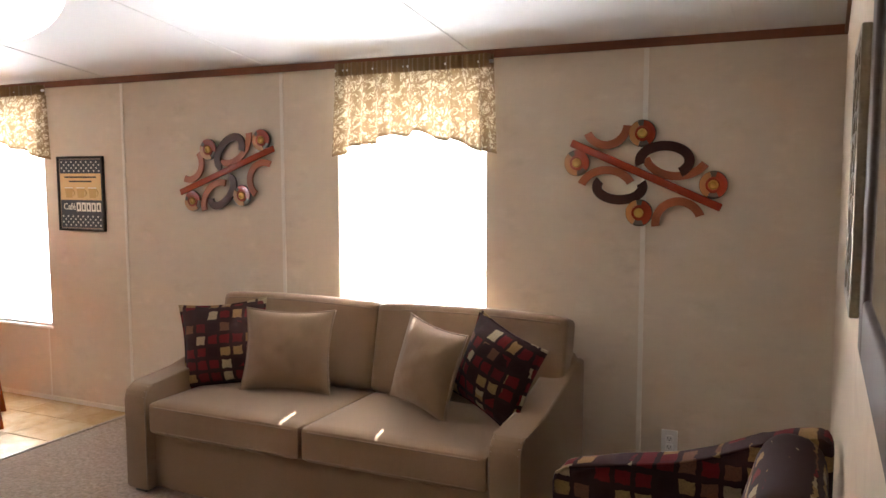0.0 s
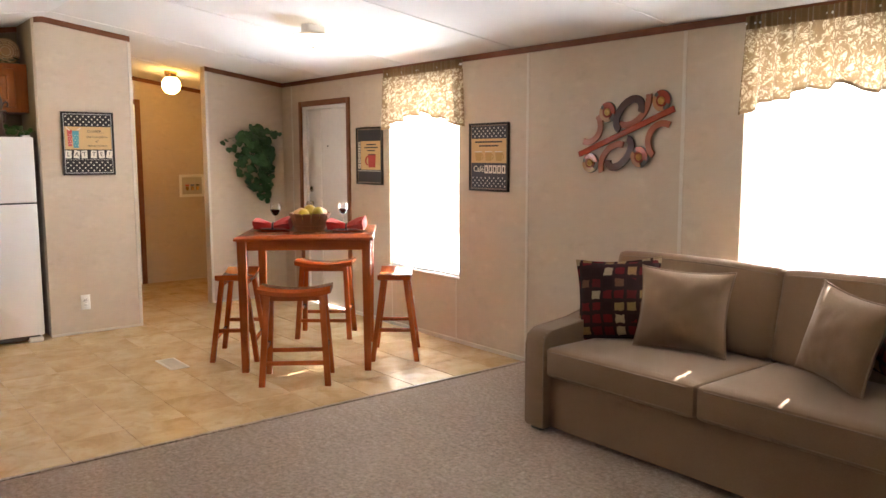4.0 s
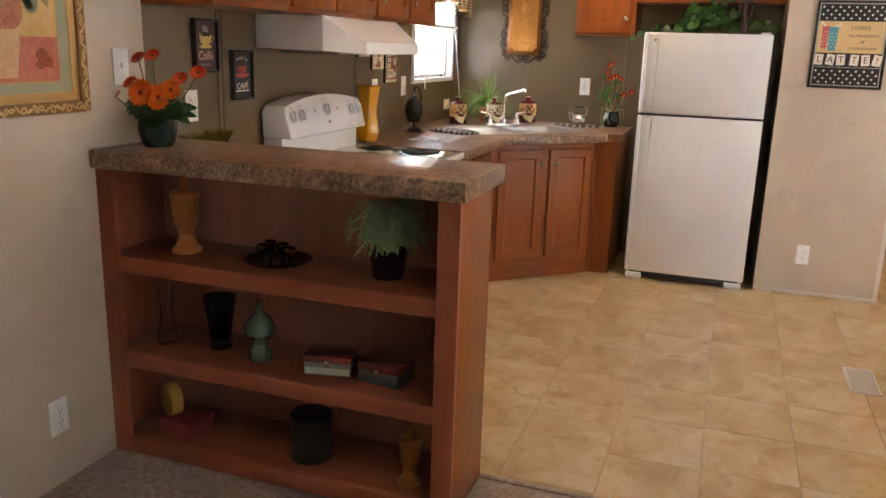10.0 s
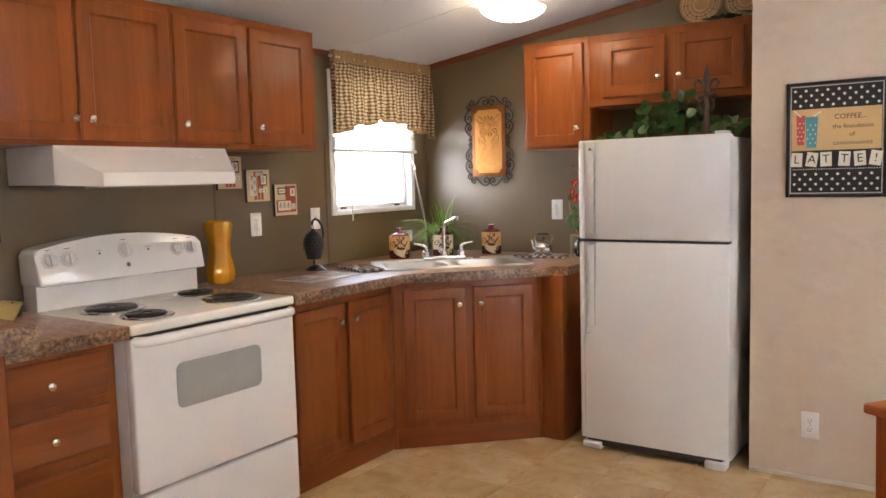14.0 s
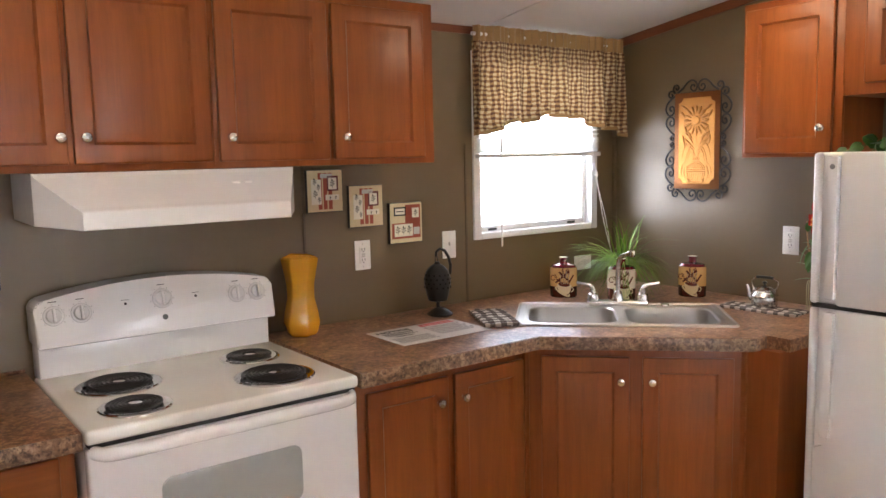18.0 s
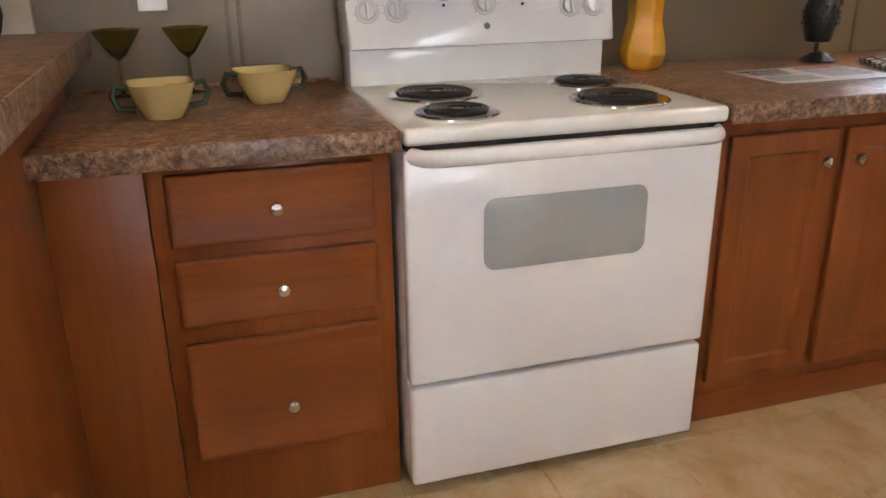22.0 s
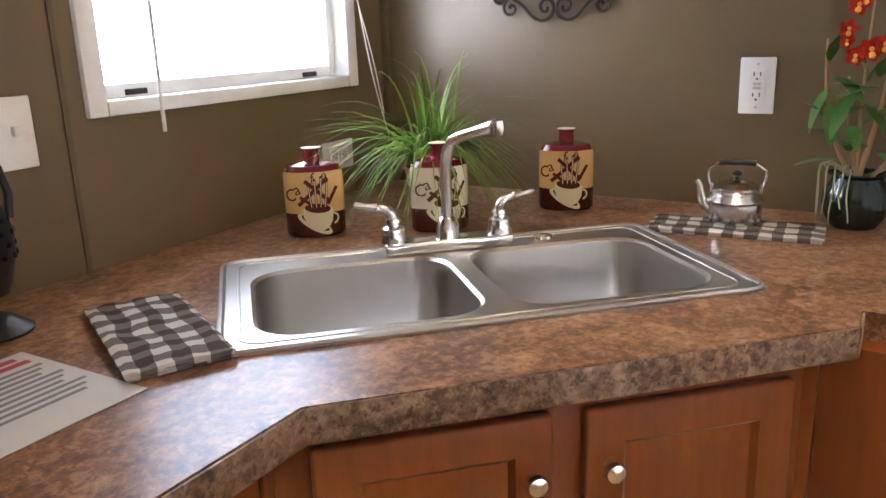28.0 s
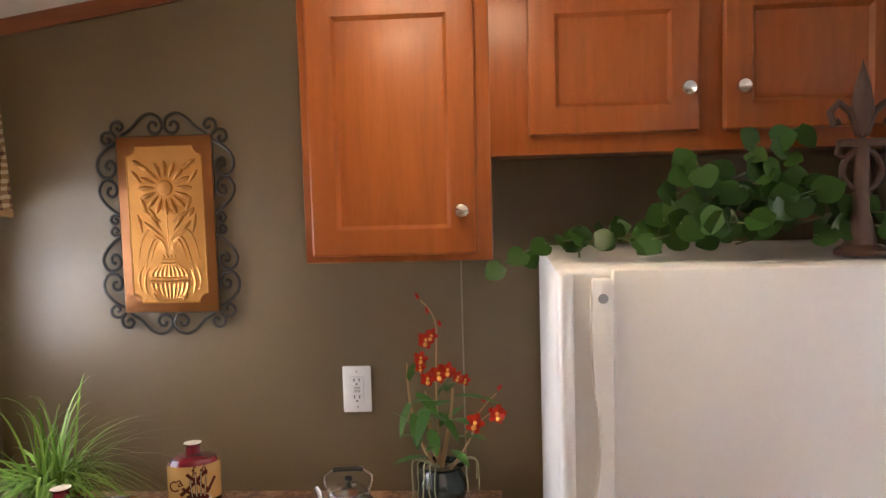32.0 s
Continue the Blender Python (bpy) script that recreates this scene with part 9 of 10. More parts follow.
    # two round plates leaning above the cabinet
    for y, r, lab in ((1.022, 0.108, "round woven tan plate standing on the cabinet"), (1.238, 0.10, "round tan and brown plate standing on the cabinet")):
        p = thing("display_plate", lab, "plate", pose(-7.03, y, 2.102 + r * 0.98, 0, 78, 0), "plates above the fridge")
        tan = grain("plate_tan", (0.36, 0.20, 0.09), (0.48, 0.30, 0.15), 12, 70, 0.55, 0.3)
        part("dish", lathe(B(), [(0, 0), (r * 0.6, 0), (r * 0.95, 0.012), (r, 0.018), (r * 0.97, 0.022), (r * 0.6, 0.008), (0, 0.008)], 32), tan, p)
        for rr in (0.35, 0.55, 0.72, 0.86):
            part("woven_ring", tube(B(), [(r * rr * math.cos(a), r * rr * math.sin(a), 0.010 + 0.014 * max(0, rr - 0.6) / 0.4) for a in [2 * math.pi * k / 28 for k in range(28)]], 0.003, 5, closed=True), plain("plate_ring", (0.60, 0.46, 0.30), 0.6), p)
        for k in range(20):
            a = 2 * math.pi * k / 20
            part("woven_spoke", tube(B(), [(r * 0.5 * math.cos(a), r * 0.5 * math.sin(a), 0.009), (r * 0.93 * math.cos(a + 0.1), r * 0.93 * math.sin(a + 0.1), 0.021)], 0.0025, 5), plain("plate_spoke", (0.22, 0.10, 0.04), 0.6) if k % 2 else tan, p)
    g = thing("greenery_sprig", "small dark green sprig beside the plates", "plant", pose(-6.98, 1.19, 2.103))
    for k in range(22):
        a = rnd.uniform(0, 6.28)
        set_leaf(LEAF_IVY, g, Vector((rnd.uniform(-0.02, 0.03), rnd.uniform(-0.13, 0.13), rnd.uniform(0.004, 0.03))), (math.cos(a) + 0.4, math.sin(a), rnd.uniform(0, 0.7)), rnd.uniform(0.03, 0.05))


fridge_top()


def bloom(parent, m, r, petals, material, eye, wide=2.3):
    f = part("flower", lathe(B(), [(0, 0.0), (r * 0.16, 0.0), (r * 0.2, r * 0.12), (0, r * 0.18)], 12), eye, parent, m=m)
    bm = B()
    for ring, k, tilt in ((0, petals, 0.18), (1, petals, 0.38)):
        for i in range(k):
            a = 2 * math.pi * (i + 0.5 * ring) / k
            d, s = Vector((math.cos(a), math.sin(a), 0)), Vector((-math.sin(a), math.cos(a), 0))
            w = r * 2.2 / k * wide
            pr = None
            for t, ww in ((0.1, 0.5), (0.5, 0.95), (0.85, 1.0), (1.0, 0.45)):
                p = d * r * (1 - 0.22 * ring) * t + Vector((0, 0, r * tilt * t * t))
                va, vb = bm.verts.new(p + s * w * ww / 2), bm.verts.new(p - s * w * ww / 2)
                if pr:
                    bm.faces.new((pr[0], pr[1], vb, va))
                pr = (va, vb)
    part("petals", bm, material, f)
    return f


def orchid():
    rnd = random.Random(21)
    root = thing("orchid_plant", "potted orchid with red flowers in a ribbed green pot", "plant", pose(-7.115, 0.327, 0.906))
    pot = grain("pot_green", (0.006, 0.014, 0.013), (0.016, 0.032, 0.029), 8, 60, 0.25, 0.1, coat=0.4)
    bm = lathe(B(), [(0, 0), (0.040, 0), (0.052, 0.02), (0.059, 0.045), (0.058, 0.07), (0.047, 0.092), (0.045, 0.098), (0.056, 0.106), (0.053, 0.107), (0.043, 0.098), (0.042, 0.09), (0, 0.085)], 128)
    for v in bm.verts:
        if 0.01 < v.co.z < 0.09:
            a = math.atan2(v.co.y, v.co.x)
            k = 1 + 0.03 * abs(math.cos(a * 11)) ** 0.5
            v.co.x, v.co.y = v.co.x * k, v.co.y * k
    part("pot", bm, pot, root)
    part("moss", lathe(B(), [(0, 0.104), (0.02, 0.102), (0.042, 0.095), (0, 0.09)], 16), grain("dry_moss", (0.10, 0.06, 0.03), (0.24, 0.17, 0.09), 60, 200, 0.9, 0.6), root)
    stalk = grain("orchid_cane", (0.30, 0.15, 0.07), (0.46, 0.30, 0.14), 40, 120, 0.5, 0.1, stretch=(1, 1, 3))
    red = leafy("orchid_red", (0.28, 0.008, 0.003), (0.52, 0.030, 0.006), 60)
    lip = leafy("orchid_lip", (0.68, 0.26, 0.03), (0.78, 0.40, 0.09), 80)

    def curve(*ps, n=10):
        """A smooth bent line through a start, a pull point and an end."""
        a, b, d = (Vector(p) for p in ps)
        return [a.lerp(b, q).lerp(b.lerp(d, q), q) for q in [i / n for i in range(n + 1)]]

    canes = [curve((0.0, -0.01, 0.095), (0.03, -0.075, 0.20), (0.04, -0.070, 0.36)), curve((0.0, 0.0, 0.095), (0.04, -0.01, 0.22), (0.03, 0.0, 0.42)), curve((0.01, 0.0, 0.095), (0.03, 0.025, 0.20), (0.04, 0.035, 0.30)), curve((0.01, 0.02, 0.095), (0.05, 0.06, 0.15), (0.05, 0.085, 0.21)), curve((0.0, 0.0, 0.095), (0.01, -0.03, 0.2), (0.03, -0.03, 0.29))]
    for c, fat in zip(canes, (0.0042, 0.0032, 0.0054, 0.0036, 0.0054)):
        part("cane", tube(B(), c, fat, 9, taper=lambda q: (1.25 - 0.75 * q) * (1 + 0.14 * math.cos(34 * q))), stalk, root)
    # long leaves: root point, heading, length
    for p, d, ln in (((0.03, -0.058, 0.20), (0.3, -0.5, 0.75), 0.075), ((0.03, -0.06, 0.24), (0.5, 0.2, -0.8), 0.085), ((0.03, -0.062, 0.27), (0.3, -0.4, -0.8), 0.09), ((0.04, -0.065, 0.32), (0.2, 0.25, 0.9), 0.06), ((0.04, 0.03, 0.28), (0.3, 0.9, 0.12), 0.115), ((0.04, 0.03, 0.27), (0.6, -0.9, 0.0), 0.095),
                     ((0.03, -0.02, 0.26), (0.6, -0.3, -0.6), 0.10), ((0.03, -0.02, 0.2), (0.8, 0.2, -0.2), 0.09), ((0.03, 0.025, 0.22), (0.7, 0.4, 0.3), 0.10), ((0.02, -0.03, 0.13), (0.4, -0.9, 0.12), 0.085), ((0.03, 0.03, 0.15), (0.7, 0.5, -0.1), 0.07), ((0.02, 0.0, 0.28), (0.2, 0.5, 0.8), 0.085), ((0.03, 0.0, 0.30), (0.2, -0.6, 0.7), 0.08), ((0.03, 0.01, 0.16), (0.8, -0.4, 0.3), 0.08), ((0.02, -0.04, 0.17), (0.6, -0.5, 0.5), 0.08), ((0.01, 0.0, 0.2), (-0.3, 0.5, 0.5), 0.08), ((0.03, -0.03, 0.22), (0.7, 0.5, 0.4), 0.09), ((0.03, 0.0, 0.24), (0.5, 0.6, -0.5), 0.085), ((0.03, 0.01, 0.26), (0.6, -0.6, 0.4), 0.09), ((0.04, -0.05, 0.29), (0.6, 0.6, -0.3), 0.085), ((0.03, 0.04, 0.18), (0.5, 0.8, 0.3), 0.08), ((0.02, -0.02, 0.15), (0.8, 0.1, 0.5), 0.09), ((0.03, 0.02, 0.29), (0.7, 0.2, 0.6), 0.08)):
        piece("leaf", LEAF_LONG, root, Matrix.Translation(p) @ Vector(d).to_track_quat("Y", "Z").to_matrix().to_4x4() @ Matrix.Diagonal((rnd.uniform(0.055, 0.072), ln, ln, 1)))
    stems = [curve((0.03, -0.002, 0.40), (0.035, 0.01, 0.47), (0.04, -0.035, 0.506)), curve((0.03, 0.0, 0.33), (0.06, 0.02, 0.36), (0.06, 0.065, 0.33)), curve((0.05, 0.06, 0.19), (0.06, 0.09, 0.25), (0.06, 0.135, 0.292)), curve((0.05, 0.085, 0.21), (0.06, 0.11, 0.245), (0.06, 0.135, 0.25))]
    for c in stems:
        part("flower_stem", tube(B(), c, 0.0016, 6), stalk, root)
    for y, z, r in ((-0.021, 0.419, 0.021), (-0.008, 0.428, 0.018), (-0.034, 0.378, 0.018), (-0.037, 0.357, 0.014), (0.004, 0.341, 0.023), (-0.020, 0.330, 0.019), (0.026, 0.350, 0.020), (0.050, 0.332, 0.015), (0.066, 0.326, 0.014), (0.086, 0.225, 0.024), (0.135, 0.246, 0.023)):
        m = Matrix.Translation((0.065, y, z)) @ Vector((0.9, rnd.uniform(-0.5, 0.4), rnd.uniform(-0.25, 0.3))).to_track_quat("Z", "Y").to_matrix().to_4x4()
        f = bloom(root, m, r, 5, red, lip, 1.25)
        tongue = lathe(B(), [(0, 0.0), (0.20 * r, 0.10 * r), (0.25 * r, 0.35 * r), (0.14 * r, 0.55 * r), (0, 0.5 * r)], 10, pose(0, -0.28 * r, 0.1 * r, 35, 0, 0))
        part("lip", tongue, lip, f, "golden ruffled lip")
    for y, z in ((-0.037, 0.508), (-0.018, 0.474), (0.012, 0.444), (0.137, 0.294), (0.105, 0.266)):
        part("bud", lathe(B(), [(0, 0), (0.0045, 0.005), (0.0035, 0.014), (0, 0.019)], 8, Matrix.Translation((0.045, y, z)) @ pose(0, 0, 0, rnd.uniform(-50, 50), 0, 0)), red, root)
    # pale aerial roots spilling over the rim
    root_m = grain("aerial_root", (0.30, 0.30, 0.16), (0.48, 0.47, 0.30), 30, 100, 0.6, 0.1)
    for k, (deg, out, low) in enumerate(((-78, 0.070, 0.004), (-62, 0.074, 0.010), (-50, 0.069, 0.02), (-34, 0.068, 0.012), (-20, 0.067, 0.045), (-8, 0.067, 0.02), (58, 0.074, 0.05), (76, 0.092, 0.052), (84, 0.085, 0.075), (-90, 0.06, 0.115))):
        a = radians(deg)
        dx, dy = math.cos(a), math.sin(a)
        pts = []
        for i in range(15):
            q = i / 14
            reach = 0.018 + (out - 0.018) * min(1.0, q * 2.2) ** 0.7
            z = 0.104 + 0.022 * math.sin(min(1.0, q * 2.2) * 2.2) - max(0.0, q - 0.42) / 0.58 * (0.122 - low)
            wob = 0.004 * math.sin(9 * q + k) * q
            pts.append((reach * dx - wob * dy, reach * dy + wob * dx, max(z, 0.003)))
        part("aerial_root", tube(B(), pts, 0.0017, 6, taper=lambda q: 1.1 - 0.4 * q), root_m, root)


def long_leaf():
    bm = B()
    prev = None
    for s, w in ((0, 0.06), (0.2, 0.2), (0.5, 0.24), (0.8, 0.14), (1.0, 0.02)):
        z = 0.15 * s - 0.35 * s * s
        a, c, b = bm.verts.new((-w, s, z + 0.06 * w)), bm.verts.new((0, s, z)), bm.verts.new((w, s, z + 0.06 * w))
        if prev:
            bm.faces.new((prev[0], prev[1], c, a))
            bm.faces.new((prev[1], prev[2], b, c))
        prev = (a, c, b)
    return mesh_of(bm, "leaf", M_ORCHLEAF, angle=80)


M_ORCHLEAF = leafy("orchid_leaf", (0.035, 0.11, 0.020), (0.11, 0.24, 0.055))
LEAF_LONG = long_leaf()
orchid()


def gerbera():
    rnd = random.Random(31)
    root = thing("gerbera_plant", "potted orange gerbera flowers in a dark green pot on the bar", "plant", pose(-3.64, -0.695, 1.062))
    pot = grain("pot_dark_green", (0.008, 0.020, 0.018), (0.02, 0.045, 0.038), 8, 60, 0.22, 0.1, coat=0.5)
    bm = lathe(B(), [(0, 0), (0.046, 0), (0.053, 0.012), (0.060, 0.05), (0.061, 0.086), (0.067, 0.096), (0.063, 0.100), (0.054, 0.09), (0, 0.085)], 44)
    for v in bm.verts:
        if 0.015 < v.co.z < 0.075:
            k = 1 + 0.05 * math.cos(math.atan2(v.co.y, v.co.x) * 22)
            v.co.x, v.co.y = v.co.x * k, v.co.y * k
    part("pot", bm, pot, root)
    orange = leafy("gerbera_orange", (0.88, 0.15, 0.010), (0.95, 0.26, 0.025), 40)
    red = leafy("gerbera_red", (0.66, 0.06, 0.010), (0.80, 0.11, 0.018), 40)
    eye = plain("gerbera_eye", (0.30, 0.05, 0.01), 0.6)
    for y, z, x, r, mt in ((0.0, 0.178, 0.07, 0.046, orange), (0.055, 0.165, 0.055, 0.043, orange), (0.085, 0.19, 0.03, 0.034, orange), (-0.075, 0.205, 0.03, 0.026, red), (-0.13, 0.16, 0.04, 0.024, red), (-0.045, 0.285, 0.02, 0.026, red), (0.02, 0.295, 0.03, 0.026, red), (0.155, 0.245, -0.02, 0.028, red), (0.10, 0.225, 0.0, 0.026, red)):
        head = Vector((x, y, z))
        part("stem", tube(B(), [(0.01, 0.1 * y, 0.08), (0.5 * x, 0.6 * y, 0.55 * z + 0.02), head], 0.0022, 6), M_STALK, root)
        d = Vector((0.9, 0.5 * y / 0.1 * 0.6, 0.25 if mt is orange else 0.9))
        bloom(root, Matrix.Translation(head) @ d.to_track_quat("Z", "Y").to_matrix().to_4x4(), r, 13, mt, eye)
    for k in range(40):
        a = rnd.uniform(0, 6.28)
        d = Vector((math.cos(a), math.sin(a), rnd.uniform(-0.55, 0.5)))
        s = rnd.uniform(0.055, 0.085) * (0.8 if d.y < -0.3 else 1.0)
        foot = Vector((0.05 * math.cos(a), 0.05 * math.sin(a), rnd.uniform(0.092, 0.150)))
        part("leaf_stalk", tube(B(), [(0, 0, 0.08), foot * 0.6 + Vector((0, 0, 0.045)), foot], 0.0018, 4), M_STALK, root)
        set_leaf(LEAF_DARK, root, foot, d, s, Vector((0.4, 0, 1)))


LEAF_DARK = heart_leaf(leafy("gerbera_leaf", (0.012, 0.045, 0.014), (0.035, 0.09, 0.028)))
gerbera()


# ---- on the worktop by the range ----
def yellow_vase():
    root = thing("vase", "tall glossy yellow faceted ceramic vase on the worktop", "vase", pose(-5.378, -0.728, 0.906, 0, 0, 20))
    bm = B()
    loops = []
    for z, r in ((0, 0.048), (0.012, 0.061), (0.05, 0.070), (0.09, 0.064), (0.14, 0.052), (0.19, 0.053), (0.24, 0.062), (0.290, 0.071), (0.292, 0.067), (0.24, 0.054), (0.1, 0.045)):
        tw = 0.22 * z / 0.28
        loops.append([Vector((r * math.cos(2 * math.pi * k / 6 + tw), r * math.sin(2 * math.pi * k / 6 + tw), z + (0.005 * math.sin(k * 2.1) if z > 0.28 else 0))) for k in range(6)])
    loft(bm, loops)
    bm.faces.new([v for v in bm.verts if v.co.z < 0.001][:6])
    es = [e for e in bm.edges if not e.is_boundary]
    bmesh.ops.bevel(bm, geom=es, offset=0.007, segments=3, profile=0.5, affect="EDGES")
    part("body", bm, grain("yellow_glaze", (0.66, 0.295, 0.008), (0.70, 0.32, 0.012), 5, 40, 0.13, 0.04, coat=0.8), root)


yellow_vase()


def bell_lantern():
    root = thing("iron_bell", "black pierced cast-iron bell on a footed post with a hook", "ornament", pose(-5.985, -0.695, 0.906))
    part("foot", lathe(B(), [(0, 0), (0.052, 0), (0.054, 0.004), (0.046, 0.010), (0.03, 0.022), (0.012, 0.03), (0, 0.03)], 28), M_BLACKIRON, root)
    pts = [(-0.040, 0.02, 0.165), (-0.043, 0.022, 0.20), (-0.036, 0.018, 0.235), (-0.022, 0.010, 0.262), (-0.006, 0.002, 0.270), (0.008, -0.005, 0.258), (0.010, -0.006, 0.238)]
    part("post", lathe(B(), [(0, 0.02), (0.010, 0.02), (0.007, 0.035), (0.007, 0.066), (0, 0.066)], 14, Matrix.Translation((0.006, -0.004, 0))), M_BLACKIRON, root)
    part("hook", tube(B(), pts, 0.0062, 10), M_BLACKIRON, root)
    part("ring", tube(B(), [(0.008 + 0.010 * math.cos(a), -0.005 + 0.004 * math.cos(a), 0.224 + 0.012 * math.sin(a)) for a in [2 * math.pi * k / 14 for k in range(14)]], 0.0016, 6, closed=True), M_BLACKIRON, root)
    m = Matrix.Translation((0.006, -0.004, -0.01)) @ Matrix.Diagonal((1.08, 1.08, 1.06, 1))
    b = part("bell", lathe(B(), [(0.0, 0.066), (0.030, 0.064), (0.036, 0.066), (0.042, 0.09), (0.050, 0.125), (0.051, 0.15), (0.042, 0.18), (0.026, 0.198), (0.012, 0.206), (0.008, 0.215), (0, 0.217)], 28, m), M_BLACKIRON, root)
    bm = B()
    for j in range(4):
        for i in range(14):
            a = 2 * math.pi * (i + 0.5 * (j % 2)) / 14
            z = 0.118 + 0.016 * j
            r = 0.0502 if j < 3 else 0.046
            lathe(bm, [(0, -0.001), (0.004, -0.001), (0.004, 0.0012), (0, 0.0012)], 6, m @ Matrix.Translation((r * math.cos(a), r * math.sin(a), z)) @ Vector((math.cos(a), math.sin(a), 0.1)).to_track_quat("Z", "Y").to_matrix().to_4x4())
    tagged(part("piercing", bm, plain("pierced_dark", (0.002, 0.002, 0.002), 0.8), b), kind="stuff")


M_BLACKIRON = grain("black_cast_iron", (0.010, 0.010, 0.011), (0.022, 0.021, 0.021), 20, 120, 0.38, 0.4)
bell_lantern()


def soup_bowl(x, y, turn):
    root = thing("soup_bowl", "square cream bowl with green handles on the worktop", "bowl", pose(x, y, 0.906, 0, 0, turn) @ Matrix.Scale(1.16, 4), "soup bowls")
    bm = B()
    loops = [rounded_loop(0, 0, w, w, r, z, 4) for w, r, z in ((0.062, 0.02, 0.0), (0.07, 0.022, 0.004), (0.10, 0.03, 0.035), (0.118, 0.03, 0.064), (0.120, 0.03, 0.067), (0.114, 0.028, 0.066), (0.094, 0.028, 0.036), (0.064, 0.02, 0.010))]
    loft(bm, loops)
    bm.faces.new([v for v in bm.verts if v.co.z < 0.0001])
    part("body", bm, grain("cream_glaze", (0.56, 0.42, 0.15), (0.62, 0.50, 0.22), 6, 50, 0.16, 0.03, coat=0.7), root)
    pool = loft(B(), [rounded_loop(0, 0, 0.1035, 0.1035, 0.028, 0.0520, 4), rounded_loop(0, 0, 0.092, 0.092, 0.027, 0.037, 4), rounded_loop(0, 0, 0.062, 0.062, 0.02, 0.0125, 4)])
    for v in pool.verts:
        if v.co.z > 0.05:
            a = math.atan2(v.co.y, v.co.x)
            k = 0.0055 * math.sin(3 * a + turn) + 0.004 * math.sin(7 * a + 1)
            v.co.z += k
            v.co.x, v.co.y = v.co.x * (1 + 8 * k * 0.9), v.co.y * (1 + 8 * k * 0.9)
    part("glaze_pool", pool, grain("amber_glaze", (0.50, 0.20, 0.03), (0.58, 0.30, 0.06), 9, 60, 0.15, 0.0, coat=0.7), root)
    for s in (-1, 1):
        pts = [(s * 0.055, 0, 0.058), (s * 0.078, 0, 0.062), (s * 0.086, 0, 0.045), (s * 0.078, 0, 0.022), (s * 0.048, 0, 0.018)]
        part("handle", tube(B(), pts, 0.006, 8), plain("green_glaze", (0.018, 0.040, 0.010), 0.38, coat=0.15), root)


soup_bowl(-4.030, -0.428, 8)
soup_bowl(-4.262, -0.552, 12)


def goblet(x, y):
    root = thing("goblet", "dark green glass goblet on the worktop", "glass", pose(x, y, 0.906), "green goblets")
    part("foot", lathe(B(), [(0, 0), (0.032, 0), (0.032, 0.002), (0.008, 0.006), (0.004, 0.012), (0.004, 0.09), (0, 0.09)], 24), M_GREENGLASS, root)
    part("bowl", lathe(B(), [(0.004, 0.088), (0.020, 0.102), (0.051, 0.150), (0.058, 0.163), (0.0565, 0.163), (0.0490, 0.150), (0.018, 0.105), (0, 0.097)], 28), M_GREENGLASS, root)


M_GREENGLASS = glass("green_glass", (0.70, 0.68, 0.30), 0.02)
goblet(-3.93, -0.765)
goblet(-4.095, -0.775)


# ---- on the bookcase shelves ----
def turned_urn(x, y, z, h, label):
    root = thing("wooden_urn", label, "urn", pose(x, y, z), "turned wooden urns")
    s = h / 0.26
    part("body", lathe(B(), [(r * s, z * s) for r, z in ((0, 0), (0.048, 0), (0.049, 0.012), (0.038, 0.020), (0.032, 0.036), (0.026, 0.054), (0.0235, 0.066), (0.025, 0.076), (0.034, 0.086), (0.039, 0.104), (0.0435, 0.145), (0.0455, 0.178), (0.048, 0.184), (0.048, 0.203), (0.042, 0.208), (0, 0.208))], 28), M_URN, root)
    part("lid", lathe(B(), [(r * s, z * s) for r, z in ((0, 0.206), (0.036, 0.207), (0.022, 0.214), (0.019, 0.226), (0.013, 0.244), (0.006, 0.260), (0, 0.264))], 24), M_URN, root)
    for z, r in ((0.016, 0.0445), (0.066, 0.0240), (0.182, 0.0475)):
        part("turned_ring", tube(B(), [(r * s * math.cos(a), r * s * math.sin(a), z * s) for a in [2 * math.pi * k / 24 for k in range(24)]], 0.003 * s, 6, closed=True), M_URN, root)


M_URN = wood("urn_wood", (0.31, 0.115, 0.024), (0.41, 0.165, 0.038), "z", 0.35, 1.5)
turned_urn(-3.625, -0.59, 0.713, 0.262, "turned honey-coloured wooden lidded urn on the shelf")
turned_urn(-3.565, 0.262, 0.061, 0.20, "small turned wooden lidded urn on the bottom shelf")


